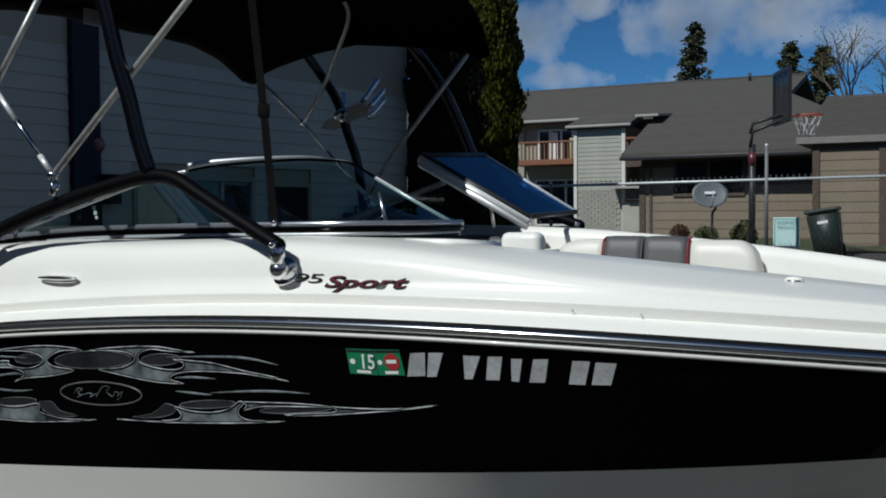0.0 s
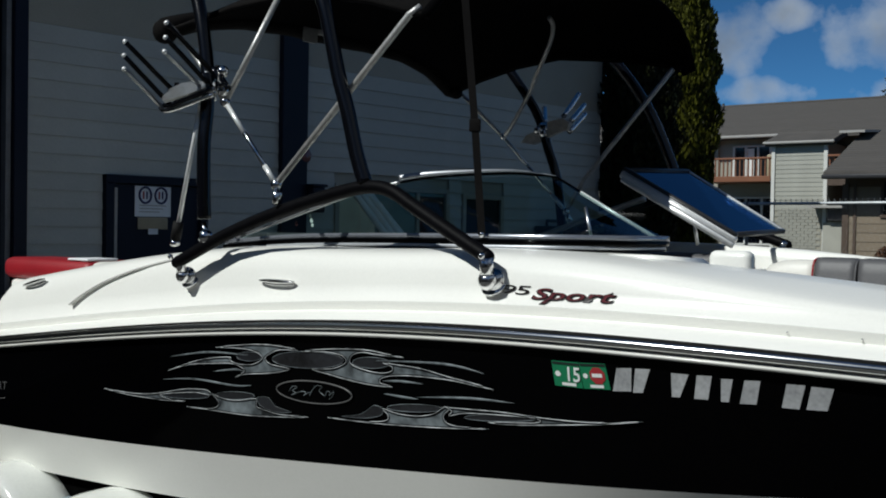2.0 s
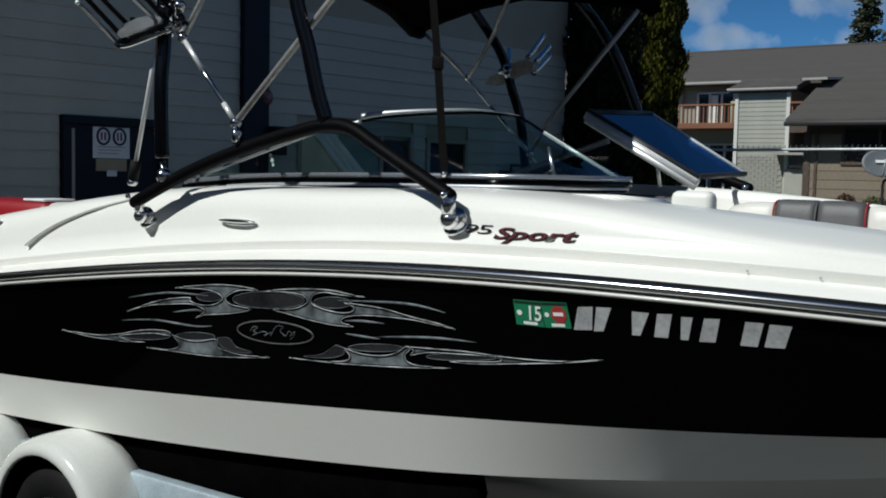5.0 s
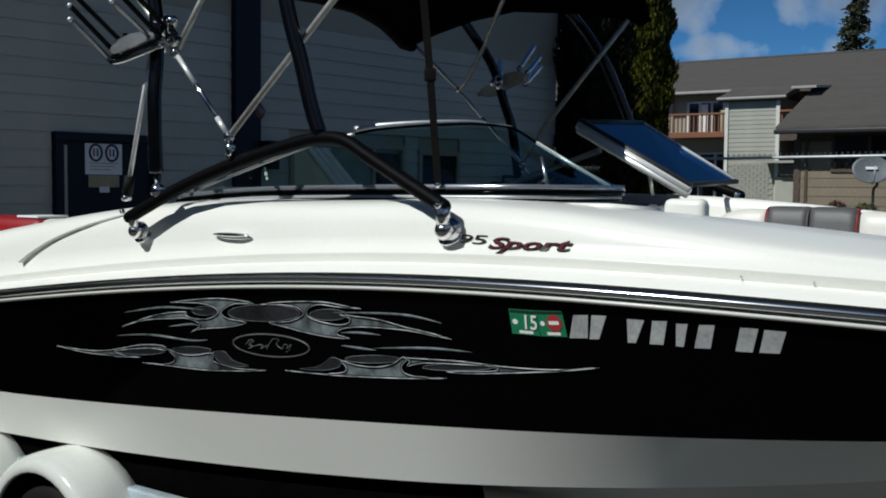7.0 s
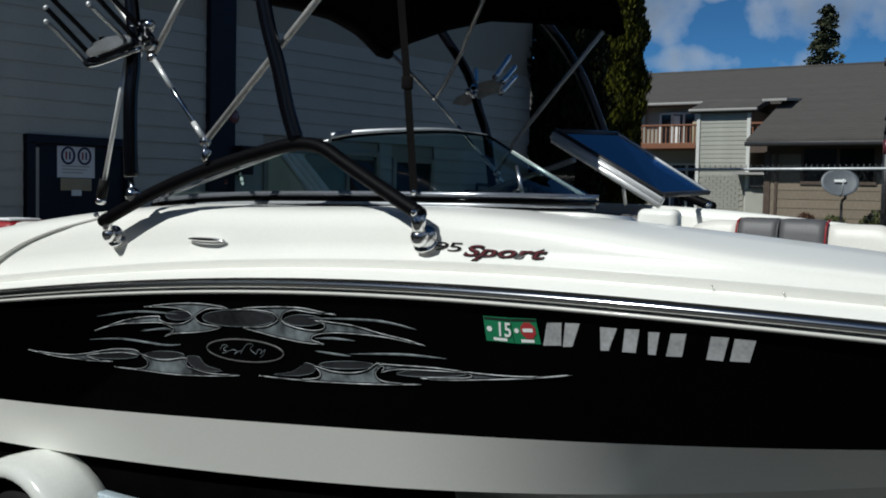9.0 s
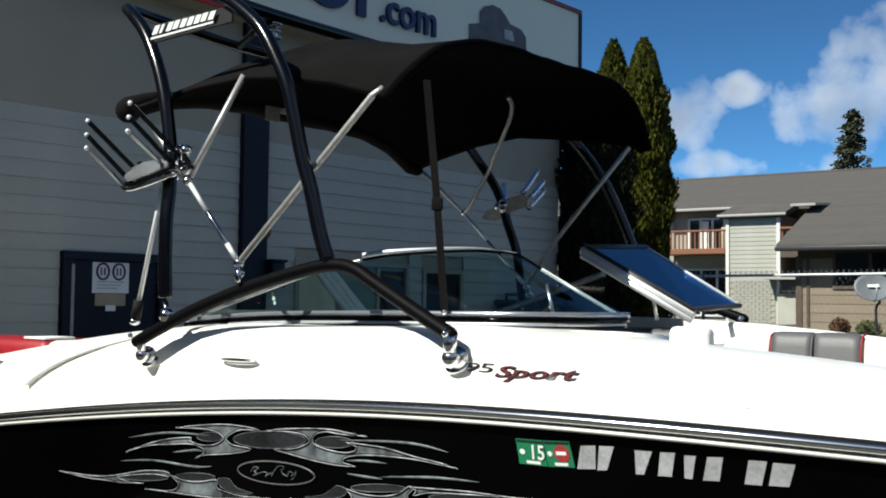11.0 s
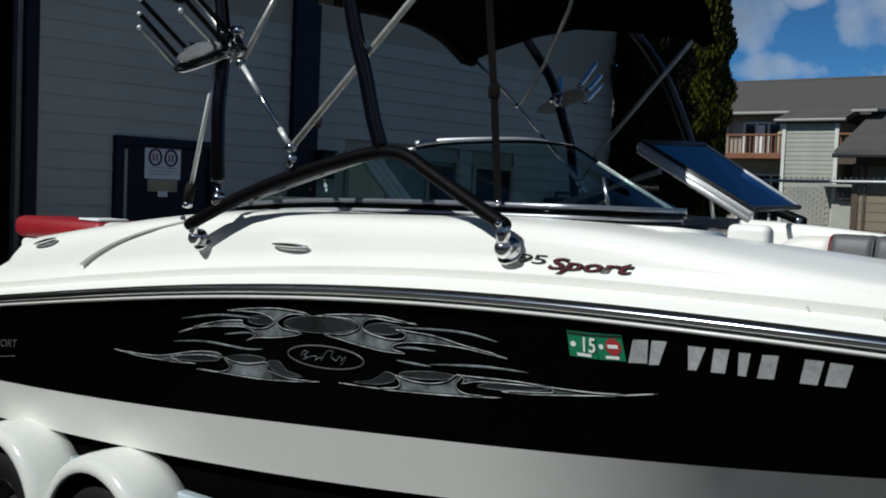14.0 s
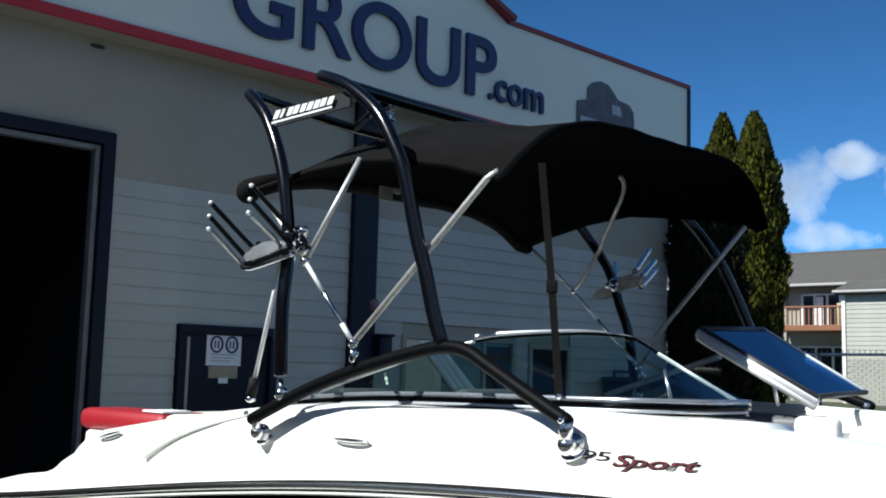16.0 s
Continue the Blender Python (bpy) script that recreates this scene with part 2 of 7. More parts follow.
M["graphic_silver"] = mat("silver_vinyl_graphic", (0.030, 0.038, 0.043), 0.35, var=0.85, scale=9, coat=0.2, color2=(0.25, 0.29, 0.31), fine=25)
M["graphic_dark"] = mat("dark_grey_vinyl_graphic", (0.015, 0.016, 0.019), 0.3, 0.0, var=0.7, scale=8, coat=0.5)
M["graphic_light"] = mat("pale_silver_vinyl_edge", (0.24, 0.26, 0.275), 0.35, var=0.9, scale=9, coat=0.3, color2=(0.80, 0.84, 0.86), fine=30)
M["emblem_grey"] = mat("dull_silver_print", (0.10, 0.10, 0.10), 0.35, var=0.3, scale=12)
M["letter_grey"] = mat("grey_vinyl_lettering", (0.36, 0.37, 0.38), 0.35, var=0.3, scale=10)
M["sticker_green"] = mat("green_sticker", (0.012, 0.17, 0.075), 0.4, var=0.08, scale=20)
M["sticker_white"] = mat("white_sticker", (0.75, 0.77, 0.75), 0.4, var=0.04)
M["sticker_red"] = mat("red_sticker", (0.33, 0.03, 0.035), 0.4, var=0.08)
M["badge_red"] = mat("dark_red_badge", (0.11, 0.024, 0.03), 0.3, var=0.1, coat=0.4)
M["badge_black"] = mat("black_badge", (0.015, 0.013, 0.013), 0.3, var=0.1, coat=0.4)
M["glass"] = glass_mat("tinted_glass", (0.55, 0.72, 0.69), ior=1.45, clear=0.93)
# tinted glass with the reflected sky's blue painted into both colours
M["glass_blue"] = glass_mat("raked_sky_tinted_glass", (0.10, 0.16, 0.30), ior=2.9, clear=0.3, coat=(0.62, 0.80, 1.0))
M["siding"] = piece_mat("pale_grey_painted_siding", (0.395, 0.402, 0.368), 0.6, 0.04, 0.12, 30)
M["smooth_wall"] = mat("smooth_painted_panel", (0.31, 0.295, 0.242), 0.65, var=0.08, scale=1.2, bump=0.06, bscale=20)
M["sign_white"] = mat("white_sign_panel", (0.70, 0.71, 0.60), 0.5, var=0.05, scale=0.8)
M["navy"] = mat("navy_paint", (0.003, 0.0058, 0.017), 0.5, var=0.2, scale=3, spec=0.25)
M["emblem_car"] = mat("dark_plum_grey_print", (0.075, 0.066, 0.072), 0.5, var=0.5, scale=6)
M["trim_red"] = mat("dark_crimson_edging", (0.20, 0.014, 0.018), 0.5, var=0.2, scale=4)
M["sign_blue"] = mat("blue_sign_letter", (0.006, 0.014, 0.085), 0.45, var=0.1)
# near-black that paints the shade of the unlit workshop
M["shade_black"] = mat("interior_shade_black", (0.01, 0.01, 0.01), 0.8, var=0.3)
M["paper"] = mat("white_paper", (0.72, 0.74, 0.76), 0.7, var=0.04, scale=15)
M["window_teal"] = mat("teal_window_glass", (0.12, 0.18, 0.17), 0.2, var=0.2, scale=2, spec=0.2)
M["dark_pane"] = mat("dark_workshop_glass", (0.006, 0.008, 0.009), 0.3, var=0.2, scale=2, spec=0.08)
M["blind"] = mat("tan_blind", (0.60, 0.56, 0.40), 0.75, var=0.1, scale=5)
M["tan"] = mat("tan_card", (0.35, 0.30, 0.20), 0.7, var=0.1)
M["asphalt"] = mat("worn_pale_asphalt", (0.047, 0.0465, 0.044), 0.85, var=0.3, scale=3, bump=0.5, bscale=90, fine=300)
M["block"] = mat("sky_block_grey", (0.10, 0.097, 0.09), 0.85, var=0.2, scale=1.5, bump=0.4, bscale=20)
M["grass"] = mat("grass_ground", (0.045, 0.055, 0.025), 0.9, var=0.4, scale=6, bump=0.6, bscale=50)
M["concrete"] = mat("concrete", (0.34, 0.33, 0.31), 0.8, var=0.12, scale=3, bump=0.2)
M["roof"] = mat("brown_grey_shingle", (0.078, 0.071, 0.064), 0.85, var=0.22, scale=2.0, bump=0.4, bscale=25, fine=30)
M["roof_piece"] = piece_mat("brown_grey_shingle_course", (0.078, 0.071, 0.064), 0.85, 0.045, 0.4, 25)
M["eave_grey"] = mat("weathered_grey_eave", (0.19, 0.182, 0.165), 0.7, var=0.12)
M["fascia"] = mat("grey_fascia", (0.34, 0.33, 0.31), 0.6, var=0.08)
M["apt_siding"] = piece_mat("pale_sage_siding", (0.33, 0.33, 0.285), 0.6, 0.05, 0.1, 20)
M["white_trim"] = mat("white_trim_paint", (0.62, 0.62, 0.58), 0.5, var=0.05)
M["brick_white"] = piece_mat("pale_painted_brick", (0.34, 0.335, 0.29), 0.75, 0.10, 0.4, 40)
M["brown_siding"] = piece_mat("tan_brown_siding", (0.19, 0.152, 0.108), 0.7, 0.06, 0.15, 20)
M["brown_trim"] = mat("dark_brown_trim", (0.075, 0.05, 0.035), 0.6, var=0.15)
M["cedar"] = piece_mat("orange_cedar", (0.20, 0.078, 0.036), 0.6, 0.15, 0.15, 40)
M["window_dark"] = mat("dark_window_glass", (0.012, 0.014, 0.017), 0.06, var=0.2, scale=2)
M["curtain"] = mat("pale_curtain", (0.74, 0.75, 0.72), 0.8, var=0.1, scale=6)
M["galv_rail"] = mat("blue_grey_galvanised_rail", (0.40, 0.48, 0.53), 0.45, 0.3, var=0.2, scale=7)
M["galv"] = mat("galvanised_steel", (0.54, 0.57, 0.58), 0.45, 0.3, var=0.2, scale=7)
M["galv_dull"] = mat("weathered_galvanised_steel", (0.17, 0.175, 0.18), 0.6, 0.3, var=0.2, scale=14)
M["alu_dull"] = mat("dull_brushed_aluminium", (0.40, 0.41, 0.42), 0.36, 1.0, var=0.12, scale=20)
M["dish_grey"] = mat("grey_dish", (0.11, 0.125, 0.14), 0.5, var=0.1)
M["pole_black"] = mat("black_painted_steel", (0.02, 0.02, 0.022), 0.45, var=0.2)
M["acrylic"] = glass_mat("clear_acrylic", (0.92, 0.93, 0.94), ior=1.08, clear=0.95)
M["net"] = mat("white_net", (0.65, 0.65, 0.62), 0.8, var=0.05)
M["orange"] = mat("orange_red_steel", (0.5, 0.07, 0.03), 0.45, var=0.1)
M["bin_green"] = mat("dark_green_plastic", (0.011, 0.021, 0.017), 0.5, var=0.15, scale=5, bump=0.05)
M["sign_plate"] = mat("pale_teal_sign_plate", (0.50, 0.70, 0.68), 0.45, var=0.05)
M["sign_teal"] = mat("teal_sign_ink", (0.03, 0.22, 0.22), 0.5, var=0.05)
M["fender"] = mat("white_fender_gelcoat", (0.70, 0.715, 0.68), 0.14, var=0.06, scale=2.5, coat=0.8, bump=0.03, bscale=9)
# bunk carpet; also the black that paints shade under hull and fenders
M["carpet_shade"] = mat("bunk_carpet_shade_black", (0.0018, 0.0018, 0.0018), 1.0, var=0.3, scale=10, bump=0.2, bscale=250, spec=0.0)
M["bark"] = mat("brown_bark", (0.09, 0.065, 0.045), 0.9, var=0.3, scale=6, bump=0.6, bscale=20)
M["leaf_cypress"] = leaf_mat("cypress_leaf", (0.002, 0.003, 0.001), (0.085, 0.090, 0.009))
# same cypress leaf, darkened to paint the workshop's shade on one tree
M["leaf_shaded"] = leaf_mat("shaded_cypress_leaf", (0.001, 0.0015, 0.0008), (0.016, 0.020, 0.006))
M["leaf_fir"] = leaf_mat("fir_needles", (0.022, 0.028, 0.016), (0.085, 0.09, 0.05))
M["leaf_shrub"] = leaf_mat("shrub_leaf", (0.03, 0.05, 0.015), (0.12, 0.12, 0.05))
M["leaf_dry"] = leaf_mat("brown_shrub_leaf", (0.05, 0.03, 0.02), (0.14, 0.07, 0.04))
M["leaf_spring"] = leaf_mat("spring_leaf", (0.07, 0.10, 0.03), (0.18, 0.20, 0.07))


# ---- mesh helpers ----
def link_mesh(name, bm, material, parent=None, smooth=True):
    me = bpy.data.meshes.new(name)
    bmesh.ops.recalc_face_normals(bm, faces=bm.faces[:])
    bm.to_mesh(me)
    bm.free()
    me.materials.append(material)
    if smooth:
        me.polygons.foreach_set("use_smooth", [True] * len(me.polygons))
    ob = new(name, me)
    if parent:
        ob.parent = parent
    return ob


def part(name, bm, material, parent, label="", smooth=True):
    ob = link_mesh(name, bm, material, parent, smooth)
    if label:
        ob["label"] = label
    return ob


def thing(name, place, label, category, group="", kind="", rz=0.0):
    e = new(name)
    e.matrix_basis = pose(*place, 0, 0, rz)
    return tagged(e, label, category, group, kind)


def add(bm, other):
    """Joins other into bm."""
    me = bpy.data.meshes.new("tmp")
    other.to_mesh(me)
    other.free()
    bm.from_mesh(me)
    bpy.data.meshes.remove(me)
    return bm


def box(x0, y0, z0, x1, y1, z1, bev=0.0, seg=2):
    bm = bmesh.new()
    v = [bm.verts.new(p) for p in ((x0, y0, z0), (x1, y0, z0), (x1, y1, z0), (x0, y1, z0), (x0, y0, z1), (x1, y0, z1), (x1, y1, z1), (x0, y1, z1))]
    for f in ((0, 3, 2, 1), (4, 5, 6, 7), (0, 1, 5, 4), (1, 2, 6, 5), (2, 3, 7, 6), (3, 0, 4, 7)):
        bm.faces.new([v[i] for i in f])
    if bev:
        bmesh.ops.bevel(bm, geom=bm.edges[:], offset=bev, segments=seg, profile=0.5, affect="EDGES")
    return bm


def catmull(pts, n=8):
    """A smooth line through the points."""
    P = [Vector(p) for p in pts]
    if len(P) < 3:
        return P
    out = []
    for i in range(len(P) - 1):
        a, b, c, d = P[max(i - 1, 0)], P[i], P[i + 1], P[min(i + 2, len(P) - 1)]
        for k in range(n):
            u = k / n
            out.append(0.5 * ((2 * b) + (c - a) * u + (2 * a - 5 * b + 4 * c - d) * u * u + (3 * b - a - 3 * c + d) * u ** 3))
    out.append(P[-1])
    return out


def sweep(path, ring, cap=True):
    """A closed ring of (a, b) offsets carried along a path; radius may vary with the place."""
    bm = bmesh.new()
    rows = []
    P = [Vector(p) for p in path]
    up = Vector((0, 0, 1))
    prev = None
    for i, p in enumerate(P):
        d = (P[min(i + 1, len(P) - 1)] - P[max(i - 1, 0)]).normalized()
        if prev is None:
            a = d.cross(up)
            if a.length < 0.05:
                a = d.cross(Vector((0, 1, 0)))
            a.normalize()
        else:
            a = (prev - d * prev.dot(d)).normalized()
        prev = a
        b = a.cross(d).normalized()
        rr = ring(i / max(1, len(P) - 1)) if callable(ring) else ring
        rows.append([bm.verts.new(p + a * s + b * t) for s, t in rr])
    n = len(rows[0])
    for r0, r1 in zip(rows, rows[1:]):
        for k in range(n):
            bm.faces.new((r0[k], r0[(k + 1) % n], r1[(k + 1) % n], r1[k]))
    if cap:
        bm.faces.new(rows[0][::-1])
        bm.faces.new(rows[-1])
    return bm


def circle(r, n=12):
    return [(r * math.cos(2 * math.pi * k / n), r * math.sin(2 * math.pi * k / n)) for k in range(n)]


def tube(pts, r, n=12, smooth_n=0, cap=True):
    path = catmull(pts, smooth_n) if smooth_n else pts
    return sweep(path, circle(r, n), cap)


def rounded_end(bm, p, r, n=12):
    o = bmesh.new()
    bmesh.ops.create_uvsphere(o, u_segments=n, v_segments=8, radius=r, matrix=Matrix.Translation(p))
    return add(bm, o)


def sphere(p, r, seg=16, scale=(1, 1, 1)):
    bm = bmesh.new()
    bmesh.ops.create_uvsphere(bm, u_segments=seg, v_segments=seg // 2, radius=r, matrix=Matrix.Translation(p) @ Matrix.Diagonal((*scale, 1)))
    return bm


def disc(p, axis, r, h, n=24, bev=0.0):
    bm = bmesh.new()
    q = Vector(axis).normalized().to_track_quat("Z", "Y").to_matrix().to_4x4()
    bmesh.ops.create_cone(bm, cap_ends=True, segments=n, radius1=r, radius2=r, depth=h, matrix=Matrix.Translation(p) @ q)
    if bev:
        bmesh.ops.bevel(bm, geom=[e for e in bm.edges if len(e.link_faces) == 2 and e.calc_face_angle() > 1], offset=bev, segments=2, affect="EDGES")
    return bm


def loft(rows, closed=False):
    bm = bmesh.new()
    vs = [[bm.verts.new(p) for p in r] for r in rows]
    for r0, r1 in zip(vs, vs[1:]):
        n = len(r0)
        for k in range(n if closed else n - 1):
            bm.faces.new((r0[k], r0[(k + 1) % n], r1[(k + 1) % n], r1[k]))
    return bm


def thicken(bm, d):
    """Gives an open sheet the thickness d."""
    bmesh.ops.recalc_face_normals(bm, faces=bm.faces[:])
    bmesh.ops.solidify(bm, geom=bm.faces[:], thickness=d)
    return bm


def text_mesh(body, size, depth, shear=0.0, bold=0.0, spacing=1.0, fine=3):
    """Letters in the x, z plane, facing -y, from the origin to the right."""
    c = bpy.data.curves.new("text", "FONT")
    c.body = body
    c.size = size
    c.extrude = depth
    c.shear = shear
    c.offset = bold
    c.space_character = spacing
    c.resolution_u = fine
    o = new("text", c)
    me = bpy.data.meshes.new_from_object(o.evaluated_get(bpy.context.evaluated_depsgraph_get()))
    bm = bmesh.new()
    bm.from_mesh(me)
    bpy.data.objects.remove(o)
    bpy.data.meshes.remove(me)
    bmesh.ops.rotate(bm, verts=bm.verts[:], cent=(0, 0, 0), matrix=Matrix.Rotation(radians(90), 3, "X"))
    return bm


def smooth_curve(xs, ys, degree=5):
    """A smooth function through rough stations."""
    k = np.polyfit(xs, ys, degree)
    return lambda x: float(np.polyval(k, x))

def islands(bm):
    """Splits a mesh into its separate pieces, from the first to the last along x."""
    left, out = set(bm.verts), []
    while left:
        todo = [left.pop()]
        group = set(todo)
        while todo:
            for e in todo.pop().link_edges:
                for v in e.verts:
                    if v in left:
                        left.discard(v)
                        group.add(v)
                        todo.append(v)
        q = bmesh.new()
        twin = {v: q.verts.new(v.co) for v in group}
        for f in {f for v in group for f in v.link_faces}:
            q.faces.new([twin[v] for v in f.verts])
        out.append(q)
    bm.free()
    return sorted(out, key=lambda q: min(v.co.x for v in q.verts))


# ---- ground ----
def ground_z(x, y):
    """Level yard round the boat, a raised lot behind the fence."""
    k = min(1.0, max(0.0, (y - 12.0) / 4.0))
    k = k * k * (3 - 2 * k)
    return GROUND + k * 1.21 + max(0.0, min(1.0, (y - 18) / 9.0)) * 0.22


gx = [-900, -300, -100, -60, -40] + [-30 + 1.0 * i for i in range(61)] + [40, 60, 100, 300, 900]
gy = [-900, -300, -100, -40, -20, -10, -5, 0, 3, 6, 9, 11] + [12 + 0.5 * i for i in range(33)] + [32, 40, 60, 100, 300, 900, 2500]
bm = loft([[(x, y, ground_z(x, y)) for y in gy] for x in gx])
ground = tagged(link_mesh("ground", bm, M["asphalt"]), "dark asphalt yard rising to a raised lot", "ground", kind="structure")
bm = loft([[(x, y, ground_z(x, y) + 0.02 + 0.02 * math.sin(3.1 * x + 1.7 * y)) for y in [19 + 0.5 * i for i in range(16)]] for x in [-30 + 0.5 * i for i in range(72)]])
tagged(link_mesh("lawn", bm, M["grass"]), "short green lawn beside the apartment house", "lawn", kind="structure")

# unseen walls added behind the camera and beyond the bow, blocking low sky light
for nm, q in (("wall_south", box(-24.0, -9.3, GROUND - 0.1, 7.3, -9.0, GROUND + 6.4)), ("wall_east", box(7.0, -8.99, GROUND - 0.1, 7.3, 11.0, GROUND + 6.0))):
    tagged(link_mesh(nm, q, M["block"], None, False), "unseen plain wall added to block low sky light", "wall", kind="structure")

# ---- workshop building: local x along the front, local -y towards the boat ----
WALL = Matrix(((0.098, -0.995, 0, -7.1), (0.995, 0.098, 0, 4.2), (0, 0, 1, 0), (0, 0, 0, 1)))
S_END = 7.2
TOP = 5.2


def wall_part(name, bm, material, parent=None, label="", smooth=False):
    ob = link_mesh(name, bm, material, parent, smooth)
    if parent is None:
        ob.matrix_basis = WALL
    if label:
        ob["label"] = label
    return ob


def wbox(s0, z0, s1, z1, d0, d1, bev=0.0):
    """A box on the wall: along, up, and from d0 out to d1 towards the yard."""
    return box(s0, -d1, z0, s1, -d0, z1, bev)


bm = wbox(-0.04, GROUND, S_END, TOP, -0.25, -0.012)
add(bm, wbox(-4.4, 3.41, -0.04, TOP, -0.25, -0.012))
add(bm, wbox(-9.0, GROUND, -4.4, TOP, -0.25, -0.012))
wall_front = tagged(wall_part("wall_front", bm, M["smooth_wall"]), "pale grey workshop wall with lap siding", "wall", kind="structure")
bm = wbox(S_END - 0.25, GROUND, S_END, TOP, -12.0, -0.26)
tagged(wall_part("wall_side", bm, M["smooth_wall"]), "plain grey side wall of the workshop", "wall", kind="structure")
# rear and inner walls hold the interior's shade in their colour
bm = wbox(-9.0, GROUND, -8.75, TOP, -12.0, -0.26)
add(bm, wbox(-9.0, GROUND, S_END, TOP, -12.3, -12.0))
tagged(wall_part("wall_back", bm, M["shade_black"]), "rear workshop wall, painted near-black for the unlit inside", "wall", kind="structure")
bm = wbox(-9.0, TOP, S_END, TOP + 0.12, -12.3, 0.2)
tagged(wall_part("workshop_roof", bm, M["fascia"]), "flat roof of the workshop", "roof", kind="structure")
bm = wbox(-8.7, GROUND - 0.1, S_END - 0.3, GROUND + 0.01, -11.9, -0.27)
tagged(wall_part("workshop_floor", bm, M["concrete"]), "concrete workshop floor behind the open door", "floor", kind="structure")
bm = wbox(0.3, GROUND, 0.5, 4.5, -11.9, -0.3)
tagged(wall_part("wall_inner", bm, M["shade_black"]), "inner workshop partition, painted near-black as in shade", "wall", kind="structure")
bm = wbox(-0.035, 3.098, S_END, 4.62, -0.01, 0.004)
add(bm, wbox(-4.4, 3.43, -0.0352, 4.62, -0.01, 0.004))
wall_part("upper_panel", bm, M["smooth_wall"], wall_front, "smooth painted panel above the siding")
# lap siding, board by board
def lap_board(length, h=0.135, t0=0.014, t1=0.003):
    b = bmesh.new()
    rows = [[(x, -d, z) for d, z in ((0.0, 0.0), (t0, 0.0), (t0, 0.006), (t1, h + 0.004), (0.0, h + 0.004))] for x in (0.0, length)]
    vs = [[b.verts.new(p) for p in r] for r in rows]
    for k in range(5):
        b.faces.new((vs[0][k], vs[0][(k + 1) % 5], vs[1][(k + 1) % 5], vs[1][k]))
    b.faces.new(vs[0][::-1])
    b.faces.new(vs[1])
    return b


def board_mesh(name, length, material, h=0.135, t0=0.014, t1=0.003):
    b = lap_board(length, h, t0, t1)
    me = bpy.data.meshes.new(name)
    bmesh.ops.recalc_face_normals(b, faces=b.faces[:])
    b.to_mesh(me)
    b.free()
    me.materials.append(material)
    return me


def lay_boards(parent, material, spans, z0, count, h, name="siding_board", local=Matrix.Identity(4)):
    """Courses of boards over spans(z) -> list of (start, end); alike boards share a mesh."""
    store = {}
    for k in range(count):
        z = z0 + k * h
        for s0, s1 in spans(z):
            key = round(s1 - s0, 3)
            if key not in store:
                store[key] = board_mesh(name, key, material, h)
            o = new(name, store[key])
            o.parent = parent
            o.matrix_basis = local @ pose(s0, 0, z)


def front_spans(z):
    if z < 1.95:
        out = [(-0.035, 0.57), (1.50, 2.245)]
    else:
        out = [(-0.035, 2.245)]
    if 1.0 < z < 2.06:
        out += [(2.54, 2.90), (4.47, 4.66), (5.35, S_END - 0.02)]
    else:
        out += [(2.54, 4.9), (4.9, S_END - 0.02)]
    return out


lay_boards(wall_front, M["siding"], front_spans, GROUND + 0.02, 25, 0.1345)

# navy post, wall fittings
wall_part("post", wbox(2.25, GROUND, 2.535, 4.6, -0.005, 0.06, 0.006), M["navy"], wall_front, "navy painted post on the wall")
tw = thing("fire_bell", (0, 0, 0), "round red alarm bell fixed beside the navy post", "bell")
tw.matrix_basis = WALL @ pose(2.515, -0.038, 2.28)
part("gong", sphere((0, 0, 0), 0.075, 20, (1, 0.45, 1)), M["badge_red"], tw)
part("back_plate", disc((0, 0.045, 0), (0, 1, 0), 0.06, 0.03), M["pole_black"], tw)
tw = thing("wall_box", (0, 0, 0), "dark metal mailbox fixed on the siding", "box")
tw.matrix_basis = WALL @ pose(2.61, 0, 1.90)
part("body", box(-0.07, -0.14, -0.13, 0.07, -0.02, 0.1, 0.008), M["navy"], tw)
part("lid", box(-0.085, -0.16, 0.1, 0.085, -0.02, 0.125, 0.006), M["navy"], tw)
# dark oval stands for a recessed soffit lamp, moved onto the wall panel
tw = thing("recessed_lamp", (0, 0, 0), "small dark oval for the soffit's recessed lamp, set on the wall", "vent")
tw.matrix_basis = WALL @ pose(-0.22, -0.013, 4.06)
part("cover", sphere((0, 0, 0), 0.062, 18, (1.0, 0.2, 0.24)), M["pole_black"], tw)

# man door with paper notice
d1 = new("door_1")
tagged(d1, "navy steel door with paper notices taped on it", "door", kind="structure")
d1.matrix_basis = WALL
wall_part("door_frame", add(add(wbox(0.58, GROUND, 0.65, 1.955, -0.02, 0.05, 0.004), wbox(1.43, GROUND, 1.50, 1.955, -0.02, 0.05, 0.004)), wbox(0.58, 1.955, 1.50, 2.02, -0.02, 0.05, 0.004)), M["navy"], d1)
wall_part("door_leaf", wbox(0.655, GROUND + 0.01, 1.425, 1.95, -0.02, 0.015, 0.004), M["navy"], d1)
wall_part("weather_strip", wbox(0.66, GROUND + 0.05, 0.685, 1.92, 0.016, 0.03), M["fascia"], d1, "pale metal edge strip")
wall_part("door_handle", add(wbox(1.34, 0.85, 1.40, 1.02, 0.015, 0.03, 0.004), tube([(1.37, -0.03, 0.93), (1.37, -0.08, 0.93), (1.27, -0.08, 0.93)], 0.011)), M["alu"], d1)
tw = thing("notice", (0, 0, 0), "white paper notice with two round emblems on the door", "notice")
tw.matrix_basis = WALL
part("sheet", wbox(0.84, 1.70, 1.16, 1.942, 0.016, 0.019), M["paper"], tw, smooth=False)
